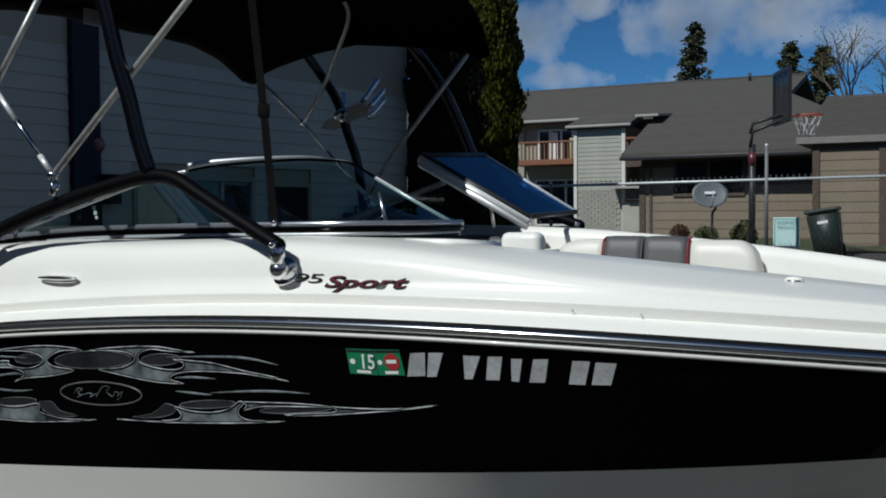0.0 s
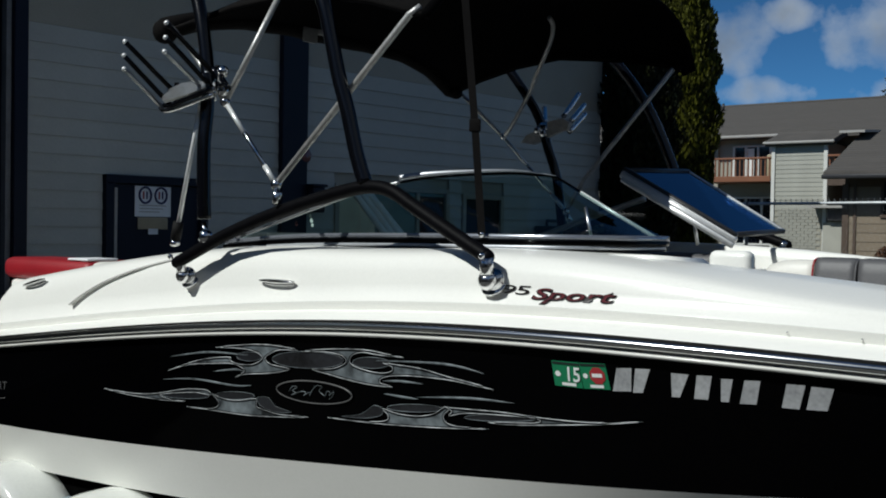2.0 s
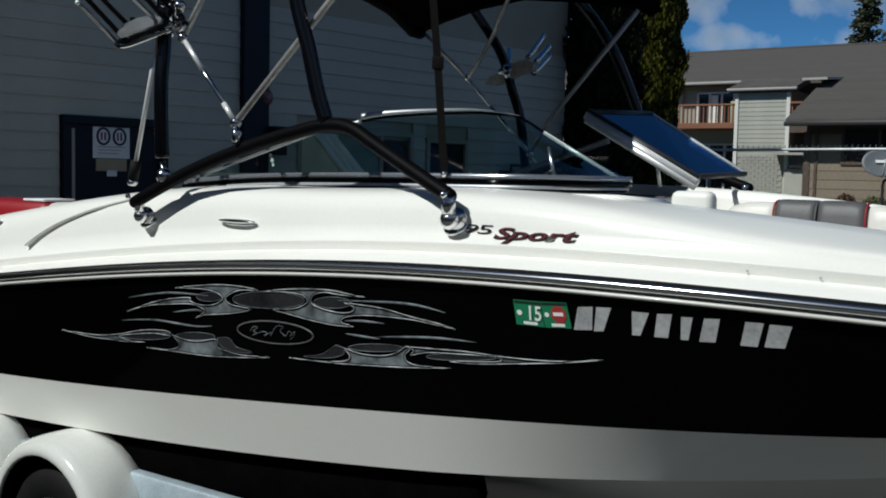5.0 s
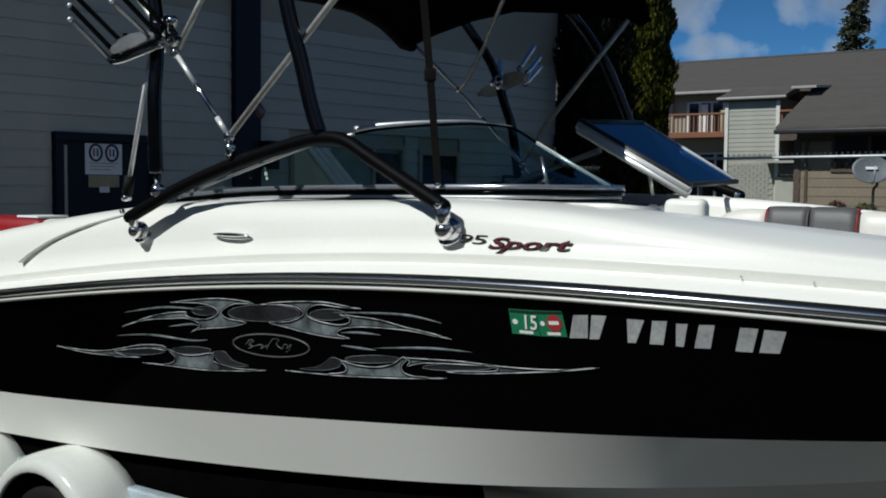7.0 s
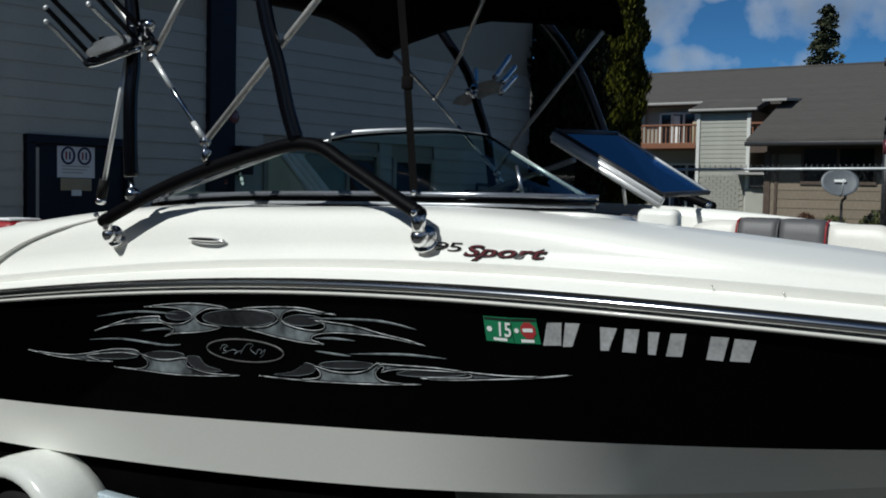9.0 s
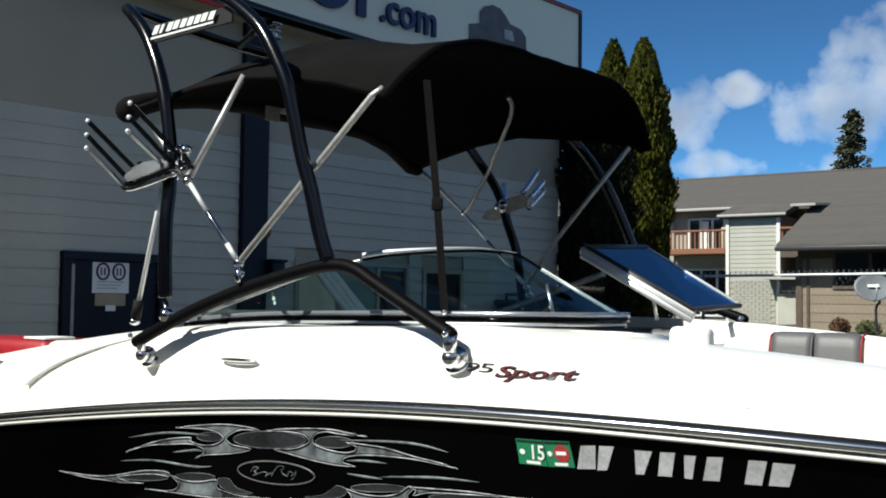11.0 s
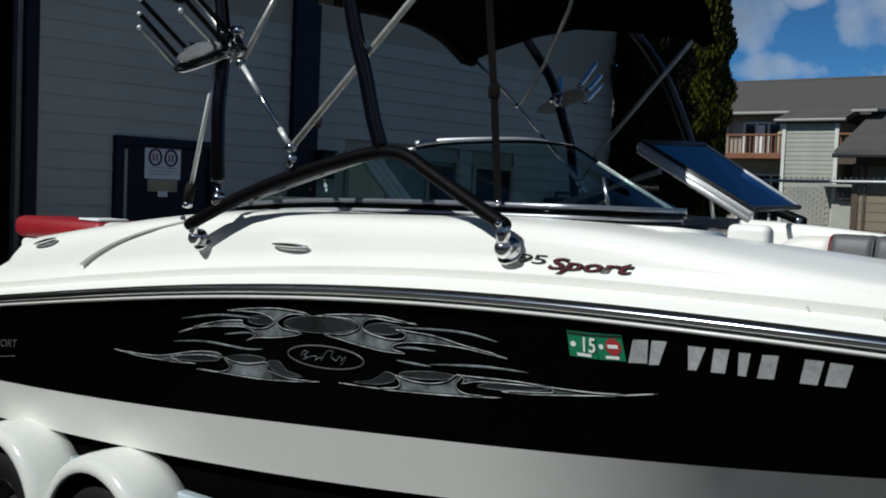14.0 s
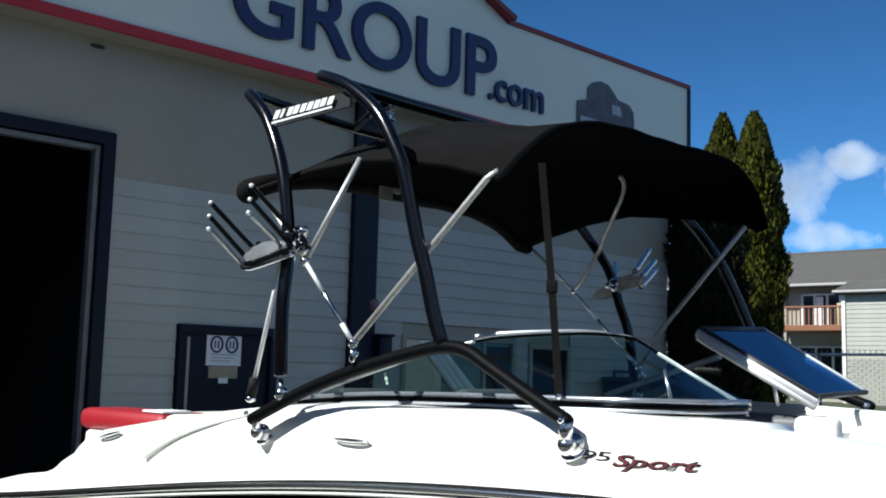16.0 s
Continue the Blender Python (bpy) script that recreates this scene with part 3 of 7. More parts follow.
for cx, mm in ((0.93, "sign_blue"), (1.07, "sign_blue")):
    ring = sweep([Vector((cx + 0.052 * math.cos(a), -0.021, 1.87 + 0.062 * math.sin(a))) for a in [2 * math.pi * k / 24 for k in range(25)]], circle(0.009, 6))
    part("emblem_ring", ring, M[mm], tw, "dark blue ring print")
    part("emblem_bar", wbox(cx - 0.022, 1.84, cx - 0.008, 1.90, 0.019, 0.021), M["vinyl_red"], tw, "red bar print", False)
    part("emblem_bar", wbox(cx + 0.008, 1.84, cx + 0.022, 1.90, 0.019, 0.021), M["sign_blue"], tw, "blue bar print", False)
for k in range(3):
    part("text_bar", wbox(0.88, 1.785 - 0.025 * k, 1.12 - 0.03 * k, 1.792 - 0.025 * k, 0.019, 0.0205), M["fascia"], tw, "grey line of print", False)
tw = thing("card", (0, 0, 0), "tan card pocket under the notice", "card")
tw.matrix_basis = WALL
part("pocket", wbox(0.865, 1.60, 1.13, 1.695, 0.016, 0.026, 0.002), M["tan"], tw)
part("slip", wbox(0.955, 1.56, 1.04, 1.605, 0.026, 0.03), M["paper"], tw, "white paper slip", False)

# overhead door opening with navy surround
g1 = new("door_2")
tagged(g1, "open overhead workshop door with navy surround", "door", kind="structure")
g1.matrix_basis = WALL
wall_part("jamb", wbox(-0.14, GROUND, -0.04, 3.325, -0.2, 0.06, 0.006), M["navy"], g1)
wall_part("jamb", wbox(-4.4, GROUND, -4.25, 3.325, -0.2, 0.06, 0.006), M["navy"], g1)
wall_part("head", wbox(-4.4, 3.325, -0.041, 3.415, -0.2, 0.06, 0.006), M["navy"], g1)
wall_part("track", wbox(-0.185, GROUND, -0.145, 3.315, -0.06, 0.02, 0.005), M["galv_dull"], g1, "grey steel door track")
wall_part("track", wbox(-4.24, 3.275, -0.19, 3.315, -0.06, 0.02, 0.005), M["galv_dull"], g1, "grey steel head track")

# windows behind the boat
def wall_window(n, s0, z0, s1, z1, pane_mat, label):
    w = new(n)
    tagged(w, label, "window", kind="structure")
    w.matrix_basis = WALL
    f = wbox(s0, z0, s0 + 0.05, z1, -0.03, 0.03, 0.004)
    add(f, wbox(s1 - 0.05, z0, s1, z1, -0.03, 0.03, 0.004))
    add(f, wbox(s0 + 0.05, z1 - 0.05, s1 - 0.05, z1, -0.03, 0.03, 0.004))
    add(f, wbox(s0 + 0.05, z0, s1 - 0.05, z0 + 0.05, -0.03, 0.03, 0.004))
    wall_part("window_frame", f, M["smooth_wall"], w)
    wall_part("pane", wbox(s0 + 0.05, z0 + 0.05, s1 - 0.05, z1 - 0.05, -0.02, 0.0), pane_mat, w)
    wall_part("window_sill", wbox(s0 - 0.03, z0 - 0.04, s1 + 0.03, z0, -0.01, 0.06, 0.004), M["smooth_wall"], w)


wall_window("window_1", 2.90, 1.05, 4.46, 2.05, M["window_teal"], "workshop window with a half-drawn tan blind")
bl_ = thing("window_blind", (0, 0, 0), "tan blind half drawn across the workshop window", "blind")
bl_.matrix_basis = WALL
part("sheet", wbox(2.955, 1.11, 3.42, 1.995, 0.004, 0.010), M["blind"], bl_, smooth=False)
cu_ = thing("curtain", (0, 0, 0), "pale curtain gathered aslant over the window", "curtain")
cu_.matrix_basis = WALL
for j, (a0, a1, b0, b1) in enumerate(((3.08, 3.19, 3.58, 3.70), (3.17, 3.27, 3.67, 3.80), (3.25, 3.37, 3.77, 3.93))):
    q = loft([[(a0 + (b0 - a0) * u, -0.014 - 0.006 * math.sin(6 * u + j), 1.99 - 0.49 * u), ((a0 + a1 + (b0 + b1 - a0 - a1) * u) / 2, -0.028, 1.99 - 0.49 * u), (a1 + (b1 - a1) * u, -0.014, 1.99 - 0.49 * u)] for u in [i / 8 for i in range(9)]])
    part("fold", thicken(q, 0.003), M["curtain"], cu_, "pale cloth fold")
wall_window("window_2", 4.67, 1.05, 5.34, 2.01, M["dark_pane"], "narrow dark workshop window in a pale frame")
sash = thing("open_sash", (0, 0, 0), "dark open sash in the workshop window", "sash")
sash.matrix_basis = WALL
# flat near-black sheet paints the shade behind the sash
part("opening", wbox(4.03, 1.10, 4.39, 1.965, 0.003, 0.008), M["shade_black"], sash, "near-black sheet for the shade in the opening", False)
part("rail", wbox(3.985, 1.101, 4.028, 1.998, 0.002, 0.02, 0.003), M["smooth_wall"], sash, "pale sash rail", False)
sb_ = thing("storage_bin", (0, 0, 0), "dark green lidded bin standing against the siding", "bin")
sb_.matrix_basis = WALL
part("body", box(5.90, -0.52, GROUND, 6.50, -0.03, 1.62, 0.03), M["bin_green"], sb_)
part("lid", box(5.87, -0.55, 1.622, 6.53, -0.025, 1.69, 0.02), M["bin_green"], sb_, "dark domed lid")
part("handle", tube([(6.02, -0.10, 1.685), (6.02, -0.10, 1.75), (6.38, -0.10, 1.75), (6.38, -0.10, 1.685)], 0.018, 8), M["bin_green"], sb_, "dark carrying handle")

# sign band
band = thing("sign_band", (0, 0, 0), "white shop sign band with red edge and blue letters", "sign")
band.matrix_basis = WALL
OUT = 0.25
bm = wbox(-9.0, 4.14, 7.25, 5.26, 0.031, OUT - 0.0)
part("soffit", wbox(-9.0, 4.126, 7.25, 4.138, 0.014, OUT - 0.012), M["smooth_wall"], band, "drab painted underside", False)
part("panel", bm, M["sign_white"], band, smooth=False)
bm = wbox(4.0, 5.26, 7.30, 5.31, 0.0, OUT + 0.02)
part("edge_trim", wbox(7.25, 4.14, 7.30, 5.258, 0.0, OUT + 0.02), M["navy"], band, "dark navy end edging", False)
part("edge_trim", bm, M["trim_red"], band, "dark red sign edging", False)
# the band steps up towards the left
b2 = bmesh.new()
pts = [(4.0, 5.26), (3.7, 5.40), (3.1, 5.75), (2.2, 6.1), (-9.0, 6.4), (-9.0, 5.26)]
vs = [b2.verts.new((s, -OUT, z)) for s, z in pts] + [b2.verts.new((s, -0.05, z)) for s, z in pts]
b2.faces.new(vs[:6])
b2.faces.new(vs[6:][::-1])
for k in range(6):
    b2.faces.new((vs[k], vs[(k + 1) % 6], vs[6 + (k + 1) % 6], vs[6 + k]))
part("raised_panel", b2, M["sign_white"], band, smooth=False)
part("edge_trim", sweep([(s, -OUT + 0.02, z + 0.02) for s, z in ((4.02, 5.28), (3.7, 5.40), (3.1, 5.75), (2.2, 6.1), (-9.0, 6.4))], [(-0.13, -0.025), (0.05, -0.025), (0.05, 0.025), (-0.13, 0.025)]), M["trim_red"], band, "dark red sign edging", False)
part("red_stripe", wbox(-9.0, 4.125, 7.25, 4.21, OUT - 0.01, OUT + 0.02, 0.006), M["red"], band, "dark red stripe under the sign", False)


def sign_text(body, size, s, z, sx=1.0, bold=0.0):
    b = text_mesh(body, size, 0.02, 0.0, bold, 1.0, 9)
    bmesh.ops.scale(b, verts=b.verts[:], vec=(sx, 1, 1))
    bmesh.ops.translate(b, verts=b.verts[:], vec=(s, -OUT - 0.022, z))
    for piece in islands(b):
        part("letter", piece, M["sign_blue"], band, "dark blue sign letter", False)


sign_text("GROUP", 0.86, 0.725, 4.415, 1.06, 0.012)
sign_text(".com", 0.46, 3.70, 4.42, 0.94, 0.006)
# vehicle emblem as plain shapes
def sign_shape(pts, depth):
    q = bmesh.new()
    q.faces.new([q.verts.new((s, -OUT - depth, z)) for s, z in pts])
    return thicken(q, 0.008)


car = [(5.11, 4.40), (5.11, 4.68), (5.29, 4.73), (5.29, 4.86), (5.37, 4.935), (5.51, 4.98), (5.65, 4.968), (5.76, 4.895), (5.83, 4.83), (6.04, 4.81), (6.13, 4.735), (6.15, 4.40)]
part("emblem", sign_shape(car, 0.01), M["emblem_car"], band, "dark grey vehicle silhouette emblem", False)
part("emblem_shade", sign_shape([(5.16, 4.44), (5.16, 4.52), (5.52, 4.52), (5.52, 4.44)], 0.016), M["letter_grey"], band, "pale emblem highlight", False)
part("emblem_shade", sign_shape([(5.72, 4.64), (5.72, 4.75), (5.86, 4.75), (5.9, 4.64)], 0.016), M["letter_grey"], band, "pale emblem highlight", False)
part("emblem_shade", sign_shape([(5.40, 4.86), (5.40, 4.90), (5.45, 4.90), (5.45, 4.86)], 0.016), M["letter_grey"], band, "pale emblem highlight", False)

# ---- the boat: x towards the bow, y to port, starboard faces the camera ----
CY = 3.9
BOW, STERN = 0.88, -5.78


def half_beam(x):
    u = max(0.0, (x + 2.2) / 3.1)
    return max(0.02, 1.25 * (1 - min(u, 1.0) ** 3))


rail_z = smooth_curve((-5.8, -5.4, -4.3, -3.15, -2.1, -1.35, -0.9, -0.3, 0.3, 0.9), (0.975, 1.005, 1.14, 1.283, 1.33, 1.338, 1.329, 1.298, 1.244, 1.17), 4)
stripe_z = smooth_curve((-5.8, -5.4, -4.6, -3.5, -2.88, -2.18, -1.4, -0.85, -0.3, 0.3, 0.9), (0.645, 0.66, 0.692, 0.741, 0.786, 0.848, 0.929, 0.98, 1.025, 1.06, 1.08), 3)
chine_z = smooth_curve((-5.8, -5.4, -4.8, -4.2, -3.6, -3.0, -2.46, -1.98, -1.4, -0.9, 0.0, 0.9), (0.42, 0.43, 0.45, 0.48, 0.513, 0.555, 0.611, 0.667, 0.748, 0.812, 0.93, 1.03), 4)
deck_z = smooth_curve((-5.4, -4.9, -4.45, -4.0, -3.35, -2.46, -1.56, -1.2, -0.65, -0.3, 0.3, 0.9), (1.30, 1.37, 1.435, 1.522, 1.572, 1.592, 1.585, 1.56, 1.49, 1.45, 1.37, 1.28), 5)


def bow_u(x):
    return max(0.0, (x + 2.2) / 3.1)


def side_off(x, z):
    """How far inboard of the rail the hull's side lies at a height."""
    zr, zs, zc = rail_z(x) - 0.03, stripe_z(x), chine_z(x)
    o1, o2 = 0.085 + 0.12 * bow_u(x) ** 2, 0.18 + 0.46 * bow_u(x) ** 1.6
    if z >= zs:
        k = (zr - z) / max(0.02, zr - zs)
        return 0.015 + (o1 - 0.015) * max(0.0, k) ** 1.1
    return o1 + (o2 - o1) * (zs - z) / max(0.02, zs - zc)


def hull_y(x, z, sgn=-1):
    return CY + sgn * max(0.004, half_beam(x) - side_off(x, z))


boat = thing("motor_boat", (0, 0, 0), "white and black bowrider motor boat on a trailer", "boat")
XS = [STERN + (BOW - STERN) * k / 72 for k in range(73)]
for sgn in (-1, 1):
    part("hull_side", loft([[(x, hull_y(x, z, sgn), z) for z in [rail_z(x) - 0.02 + (stripe_z(x) - rail_z(x) + 0.02) * k / 6 for k in range(7)]] for x in XS]), M["gel_black"], boat, "glossy black gelcoat hull side")
    part("hull_stripe", loft([[(x, hull_y(x, z, sgn), z) for z in [stripe_z(x) + (chine_z(x) - stripe_z(x)) * k / 4 for k in range(5)]] for x in XS]), M["gel_white"], boat, "white gelcoat lower hull band")

    def keel_z(x):
        k = max(0.0, (x + 1.6) / 2.5)
        return 0.16 + 0.84 * k ** 2.2

    part("hull_bottom", loft([[(x, CY + sgn * max(0.004, half_beam(x) - 0.18 - 0.46 * bow_u(x) ** 1.6) * (1 - k / 5), chine_z(x) + (min(keel_z(x), chine_z(x) - 0.005) - chine_z(x)) * (k / 5) ** 1.7) for k in range(6)] for x in XS]), M["gel_white"], boat, "white hull bottom")
# transom
bm = loft([[(STERN, hull_y(STERN, z, -1), z), (STERN, CY, z), (STERN, hull_y(STERN, z, 1), z)] for z in [0.44, 0.55, 0.66, 0.8, 0.9, 0.97]])
part("transom", bm, M["gel_black"], boat, "black transom")
bm = loft([[(STERN, CY - 1.06, 0.45), (STERN, CY, 0.45), (STERN, CY + 1.06, 0.45)], [(STERN, CY - 0.5, 0.30), (STERN, CY, 0.16), (STERN, CY + 0.5, 0.30)]])
part("transom_foot", bm, M["gel_white"], boat)


# rub rail: rounded bright insert, black gasket above and pale lip below
def rail_strip(prof, sgn):
    """A strip along the rail: prof holds (out from the rail line, up from it)."""
    return loft([[(x, CY + sgn * (half_beam(x) + o), rail_z(x) + z) for o, z in prof] for x in XS])


RAIL_ROUND = [(0.004 + 0.017 * math.cos(a), 0.001 + 0.0135 * math.sin(a)) for a in [math.pi * (-0.5 + k / 10) for k in range(11)]]
LIP = [(-0.014, -0.036), (0.004, -0.034), (0.011, -0.029), (0.010, -0.023), (-0.004, -0.019), (-0.006, -0.0125)]
for sgn in (-1, 1):
    part("rub_rail", rail_strip(RAIL_ROUND, sgn), M["rail_steel"], boat, "bright stainless rub rail")
    part("rail_gasket", rail_strip([(0.006, 0.0135), (0.009, 0.017), (0.004, 0.021), (-0.004, 0.021)], sgn), M["rubber"], boat, "thin black rail gasket")
    part("rail_lip", rail_strip(LIP, sgn), M["rail_pale"], boat, "pale lip under the rail")


STERN_DROP = ((-5.30, 0.05), (-5.20, 0.08), (-5.13, 0.17), (-5.08, 0.36), (-5.03, 0.48), (-4.96, 0.60), (-4.92, 0.80), (-4.87, 0.97), (-4.80, 1.0))


def deck_row(x, sgn):
    b, zr, zt = half_beam(x), rail_z(x), deck_z(x)
    if sgn < 0:
        k0, k1 = min(1.0, max(0.0, (x + 2.1) / 0.5)), min(1.0, max(0.0, (x + 0.2) / 0.6))
        zt -= 0.010 * k0 * k0 * (3 - 2 * k0) * (1 - k1)
        zt -= 0.024 * math.exp(-(((x + 2.58) / 0.52) ** 2))
    q = min(1.0, b / 0.75)
    base = zr + 0.100
    d = max(0.02, zt - base)
    for (xa, ka), (xb, kb) in zip(STERN_DROP, STERN_DROP[1:]):
        if x <= xb:
            d *= ka + (kb - ka) * max(0.0, x - xa) / (xb - xa)
            break
    low = 1 - 0.30 * min(1.0, max(0.0, (-5.45 - x) / 0.33))
    prof = ((0.0, zr + 0.015), (0.02, zr + 0.032), (0.06, zr + 0.044), (0.087, zr + 0.0495), (0.0900, zr + 0.0505), (0.0893, zr + 0.053), (0.0765, zr + 0.081), (0.0768, zr + 0.083), (0.080, zr + 0.086), (0.110, base), (0.115, base + 0.25 * d), (0.123, base + 0.50 * d), (0.134, base + 0.71 * d), (0.160, base + 0.855 * d), (0.205, base + 0.93 * d), (0.27, base + 0.972 * d), (0.36, base + 0.993 * d), (0.46, base + d), (0.485, base + d - 0.012), (0.495, base + d - 0.05), (0.51, base + d - 0.42))
    k2 = min(1.0, max(0.0, (x + 1.75) / 0.9))
    k2 = 0.8 * k2 * k2 * (3 - 2 * k2)
    prof = [(o, z + k2 * (base + d * (0.25 + 0.75 * (o - 0.115) / 0.345) ** 0.8 - z)) if 0.12 < o < 0.46 else (o, z) for o, z in prof]
    return [(x, CY + sgn * max(0.003, b - o * q), zr + (z - zr) * low) for o, z in prof]


DX = sorted(set(XS + [-5.25, -5.2, -5.16, -5.13, -5.105, -5.08, -5.05, -5.03, -5.0, -4.96, -4.94, -4.92, -4.9, -4.87, -4.84, -4.8]))
for sgn in (-1, 1):
    part("side_deck", loft([deck_row(x, sgn) for x in DX]), M["gel_white"], boat, "white gelcoat side deck")
# foredeck over the bow
rows = []
for x in [v for v in XS if v > -0.28]:
    a, b = deck_row(x, -1)[16], deck_row(x, 1)[16]
    rows.append([(x, a[1] + (b[1] - a[1]) * k / 8, a[2] + 0.02 * math.sin(math.pi * k / 8)) for k in range(9)])
part("foredeck", loft(rows), M["gel_white"], boat)
# cockpit liner
part("cockpit_floor", loft([[(x, CY + k * max(0.05, half_beam(x) - 0.52), 0.86) for k in (-1, 0, 1)] for x in XS if -5.0 < x < -0.25]), M["gel_grey"], boat)
bm = box(-5.02, CY - 0.78, 0.86, -4.95, CY + 0.78, 1.42, 0.01)
part("aft_bulkhead", bm, M["gel_white"], boat)
# swim platform
out = [(-5.28, CY - 1.14), (-5.76, CY - 1.16), (-5.86, CY - 1.10), (-5.95, CY - 0.8), (-5.98, CY), (-5.95, CY + 0.8), (-5.86, CY + 1.10), (-5.76, CY + 1.16), (-5.28, CY + 1.14)]
b2 = bmesh.new()
top = [b2.verts.new((x, y, 1.03)) for x, y in out]
bot = [b2.verts.new((x, y, 0.955)) for x, y in out]
b2.faces.new(top)
b2.faces.new(bot[::-1])
for k in range(len(out)):
    n = (k + 1) % len(out)
    b2.faces.new((top[k], top[n], bot[n], bot[k]))
bmesh.ops.bevel(b2, geom=[e for e in b2.edges], offset=0.02, segments=2, affect="EDGES")
part("swim_platform", b2, M["gel_white"], boat, "white moulded swim platform")
# raised accent groove near the stern quarter
gp = [(-4.29, 2.90, 1.28), (-4.20, 2.90, 1.33), (-4.06, 2.905, 1.39), (-3.86, 2.93, 1.45), (-3.66, 2.97, 1.495), (-3.48, 3.0, 1.53)]


def deck_point(x, z):
    """The starboard side deck's point at a height."""
    row = deck_row(x, -1)[8:17]
    for (xa, ya, za), (xb, yb, zb) in zip(row, row[1:]):
        if za <= z <= zb:
            k = (z - za) / max(1e-5, zb - za)
            return Vector((x, ya + (yb - ya) * k, z))
    return Vector(row[-1] if z > row[-1][2] else row[0])


gl = [deck_point(x, z) for x, y, z in catmull(gp, 6)]
part("accent_moulding", sweep([p + Vector((0, -0.001, 0.001)) for p in gl], lambda u: [(0.024 * (1 - 0.75 * u) * math.cos(a), 0.006 * math.sin(a)) for a in [2 * math.pi * k / 8 for k in range(8)]]), M["gel_grey"], boat, "grey curved accent moulding")

# consoles, dash and walk-through
part("console", box(-2.75, CY - 0.74, 0.86, -1.86, CY - 0.42, 1.56, 0.03), M["vinyl_grey"], boat, "dark grey helm console")
part("console", box(-2.75, CY + 0.42, 0.86, -1.86, CY + 0.74, 1.56, 0.03), M["vinyl_grey"], boat, "dark grey port console")
part("console_front", box(-1.86, CY - 0.74, 0.86, -1.70, CY - 0.36, 1.57, 0.03), M["gel_white"], boat)
part("console_front", box(-1.86, CY + 0.36, 0.86, -1.74, CY + 0.74, 1.50, 0.03), M["gel_white"], boat)
part("bow_step", box(-1.53, 3.36, 0.86, -1.385, 3.43, 1.597, 0.024, 4), M["gel_white"], boat, "white moulded bow step")
bm = loft([[(-1.92, 3.12, 1.580), (-1.92, 3.42, 1.577)], [(-1.60, 3.10, 1.582), (-1.58, 3.44, 1.566)], [(-1.50, 3.14, 1.54), (-1.50, 3.44, 1.52)]])
part("coaming_pad", thicken(bm, 0.03), M["gel_white"], boat, "white sloped coaming")

# bow seat back on the port side
seat = thing("bow_seat", (0, 0, 0), "grey and white vinyl bow seat with red piping", "seat")


def cushion(x0, x1, y, z0, z1, th, lean=0.06, arch=(0.0, 0.0)):
    """A padded back section; arch lowers its top towards the first and the last end."""
    rows = []
    n = 16
    for i in range(n + 1):
        u = i / n
        x = x0 + (x1 - x0) * u
        e = min(1.0, min(i, n - i) / 1.6)
        zt = z1 - arch[0] * (1 - math.sqrt(1 - (1 - min(1.0, u / 0.7)) ** 2)) - arch[1] * (1 - math.sqrt(1 - max(0.0, (u - 0.62) / 0.38) ** 2))
        ring = []
        for k in range(18):
            a = 2 * math.pi * k / 18
            c, s = math.cos(a), math.sin(a)
            c, s = math.copysign(abs(c) ** 0.45, c), math.copysign(abs(s) ** 0.3, s)
            zz = (z0 + zt) / 2 + s * (zt - z0) / 2 * (0.98 + 0.02 * e)
            ring.append((x, y + c * th / 2 * (0.8 + 0.2 * e) + lean * (zz - z0) / (z1 - z0), zz))
        rows.append(ring)
    b = loft(rows, True)
    bmesh.ops.holes_fill(b, edges=b.edges[:], sides=0)
    return b


SY = 4.42
part("back_cushion", cushion(-1.735, -1.521, SY, 1.10, 1.548, 0.12, arch=(0.055, 0.0)), M["vinyl_white"], seat, "pale vinyl back section")
part("back_cushion", cushion(-1.518, -1.351, SY, 1.10, 1.562, 0.13), M["vinyl_grey"], seat, "charcoal vinyl back section")
part("back_cushion", cushion(-1.347, -1.156, SY, 1.10, 1.562, 0.13, arch=(0.0, 0.02)), M["vinyl_grey"], seat, "charcoal vinyl back section")
part("back_cushion", cushion(-1.153, -0.866, SY, 1.10, 1.546, 0.13, arch=(0.0, 0.11)), M["vinyl_white"], seat, "white vinyl back section")
for px, mm, lb in ((-1.5195, "vinyl_red", "red piping"), (-1.349, "vinyl_grey", "grey piping"), (-1.1545, "vinyl_red", "red piping")):
    part("piping", tube([(px, SY - 0.060, 1.12), (px, SY - 0.037, 1.35), (px, SY - 0.016, 1.49), (px, SY + 0.008, 1.543), (px, SY + 0.06, 1.556)], 0.0045, 8, 5), M[mm], seat, lb)
part("seat_cushion", box(-1.66, SY - 0.5, 0.87, -0.9, SY + 0.05, 1.12, 0.05, 3), M["vinyl_white"], seat)

# sun pad at the stern
part("engine_hatch", box(-5.44, CY - 0.79, 0.90, -4.42, CY + 0.79, 1.34, 0.03), M["gel_white"], boat, "white engine hatch")
pad = thing("sun_pad", (0, 0, 0), "red and white vinyl sun pad across the stern", "cushion")
part("cushion", box(-5.50, CY - 0.80, 1.34, -4.69, CY - 0.48, 1.455, 0.045, 3), M["vinyl_red"], pad)
part("front_roll", box(-4.685, CY - 0.80, 1.34, -4.40, CY + 0.80, 1.455, 0.04, 3), M["vinyl_white"], pad, "white vinyl front roll")
part("centre_cushion", box(-5.44, CY - 0.475, 1.34, -4.69, CY + 0.80, 1.425, 0.04, 3), M["vinyl_white"], pad, "white vinyl centre cushion")
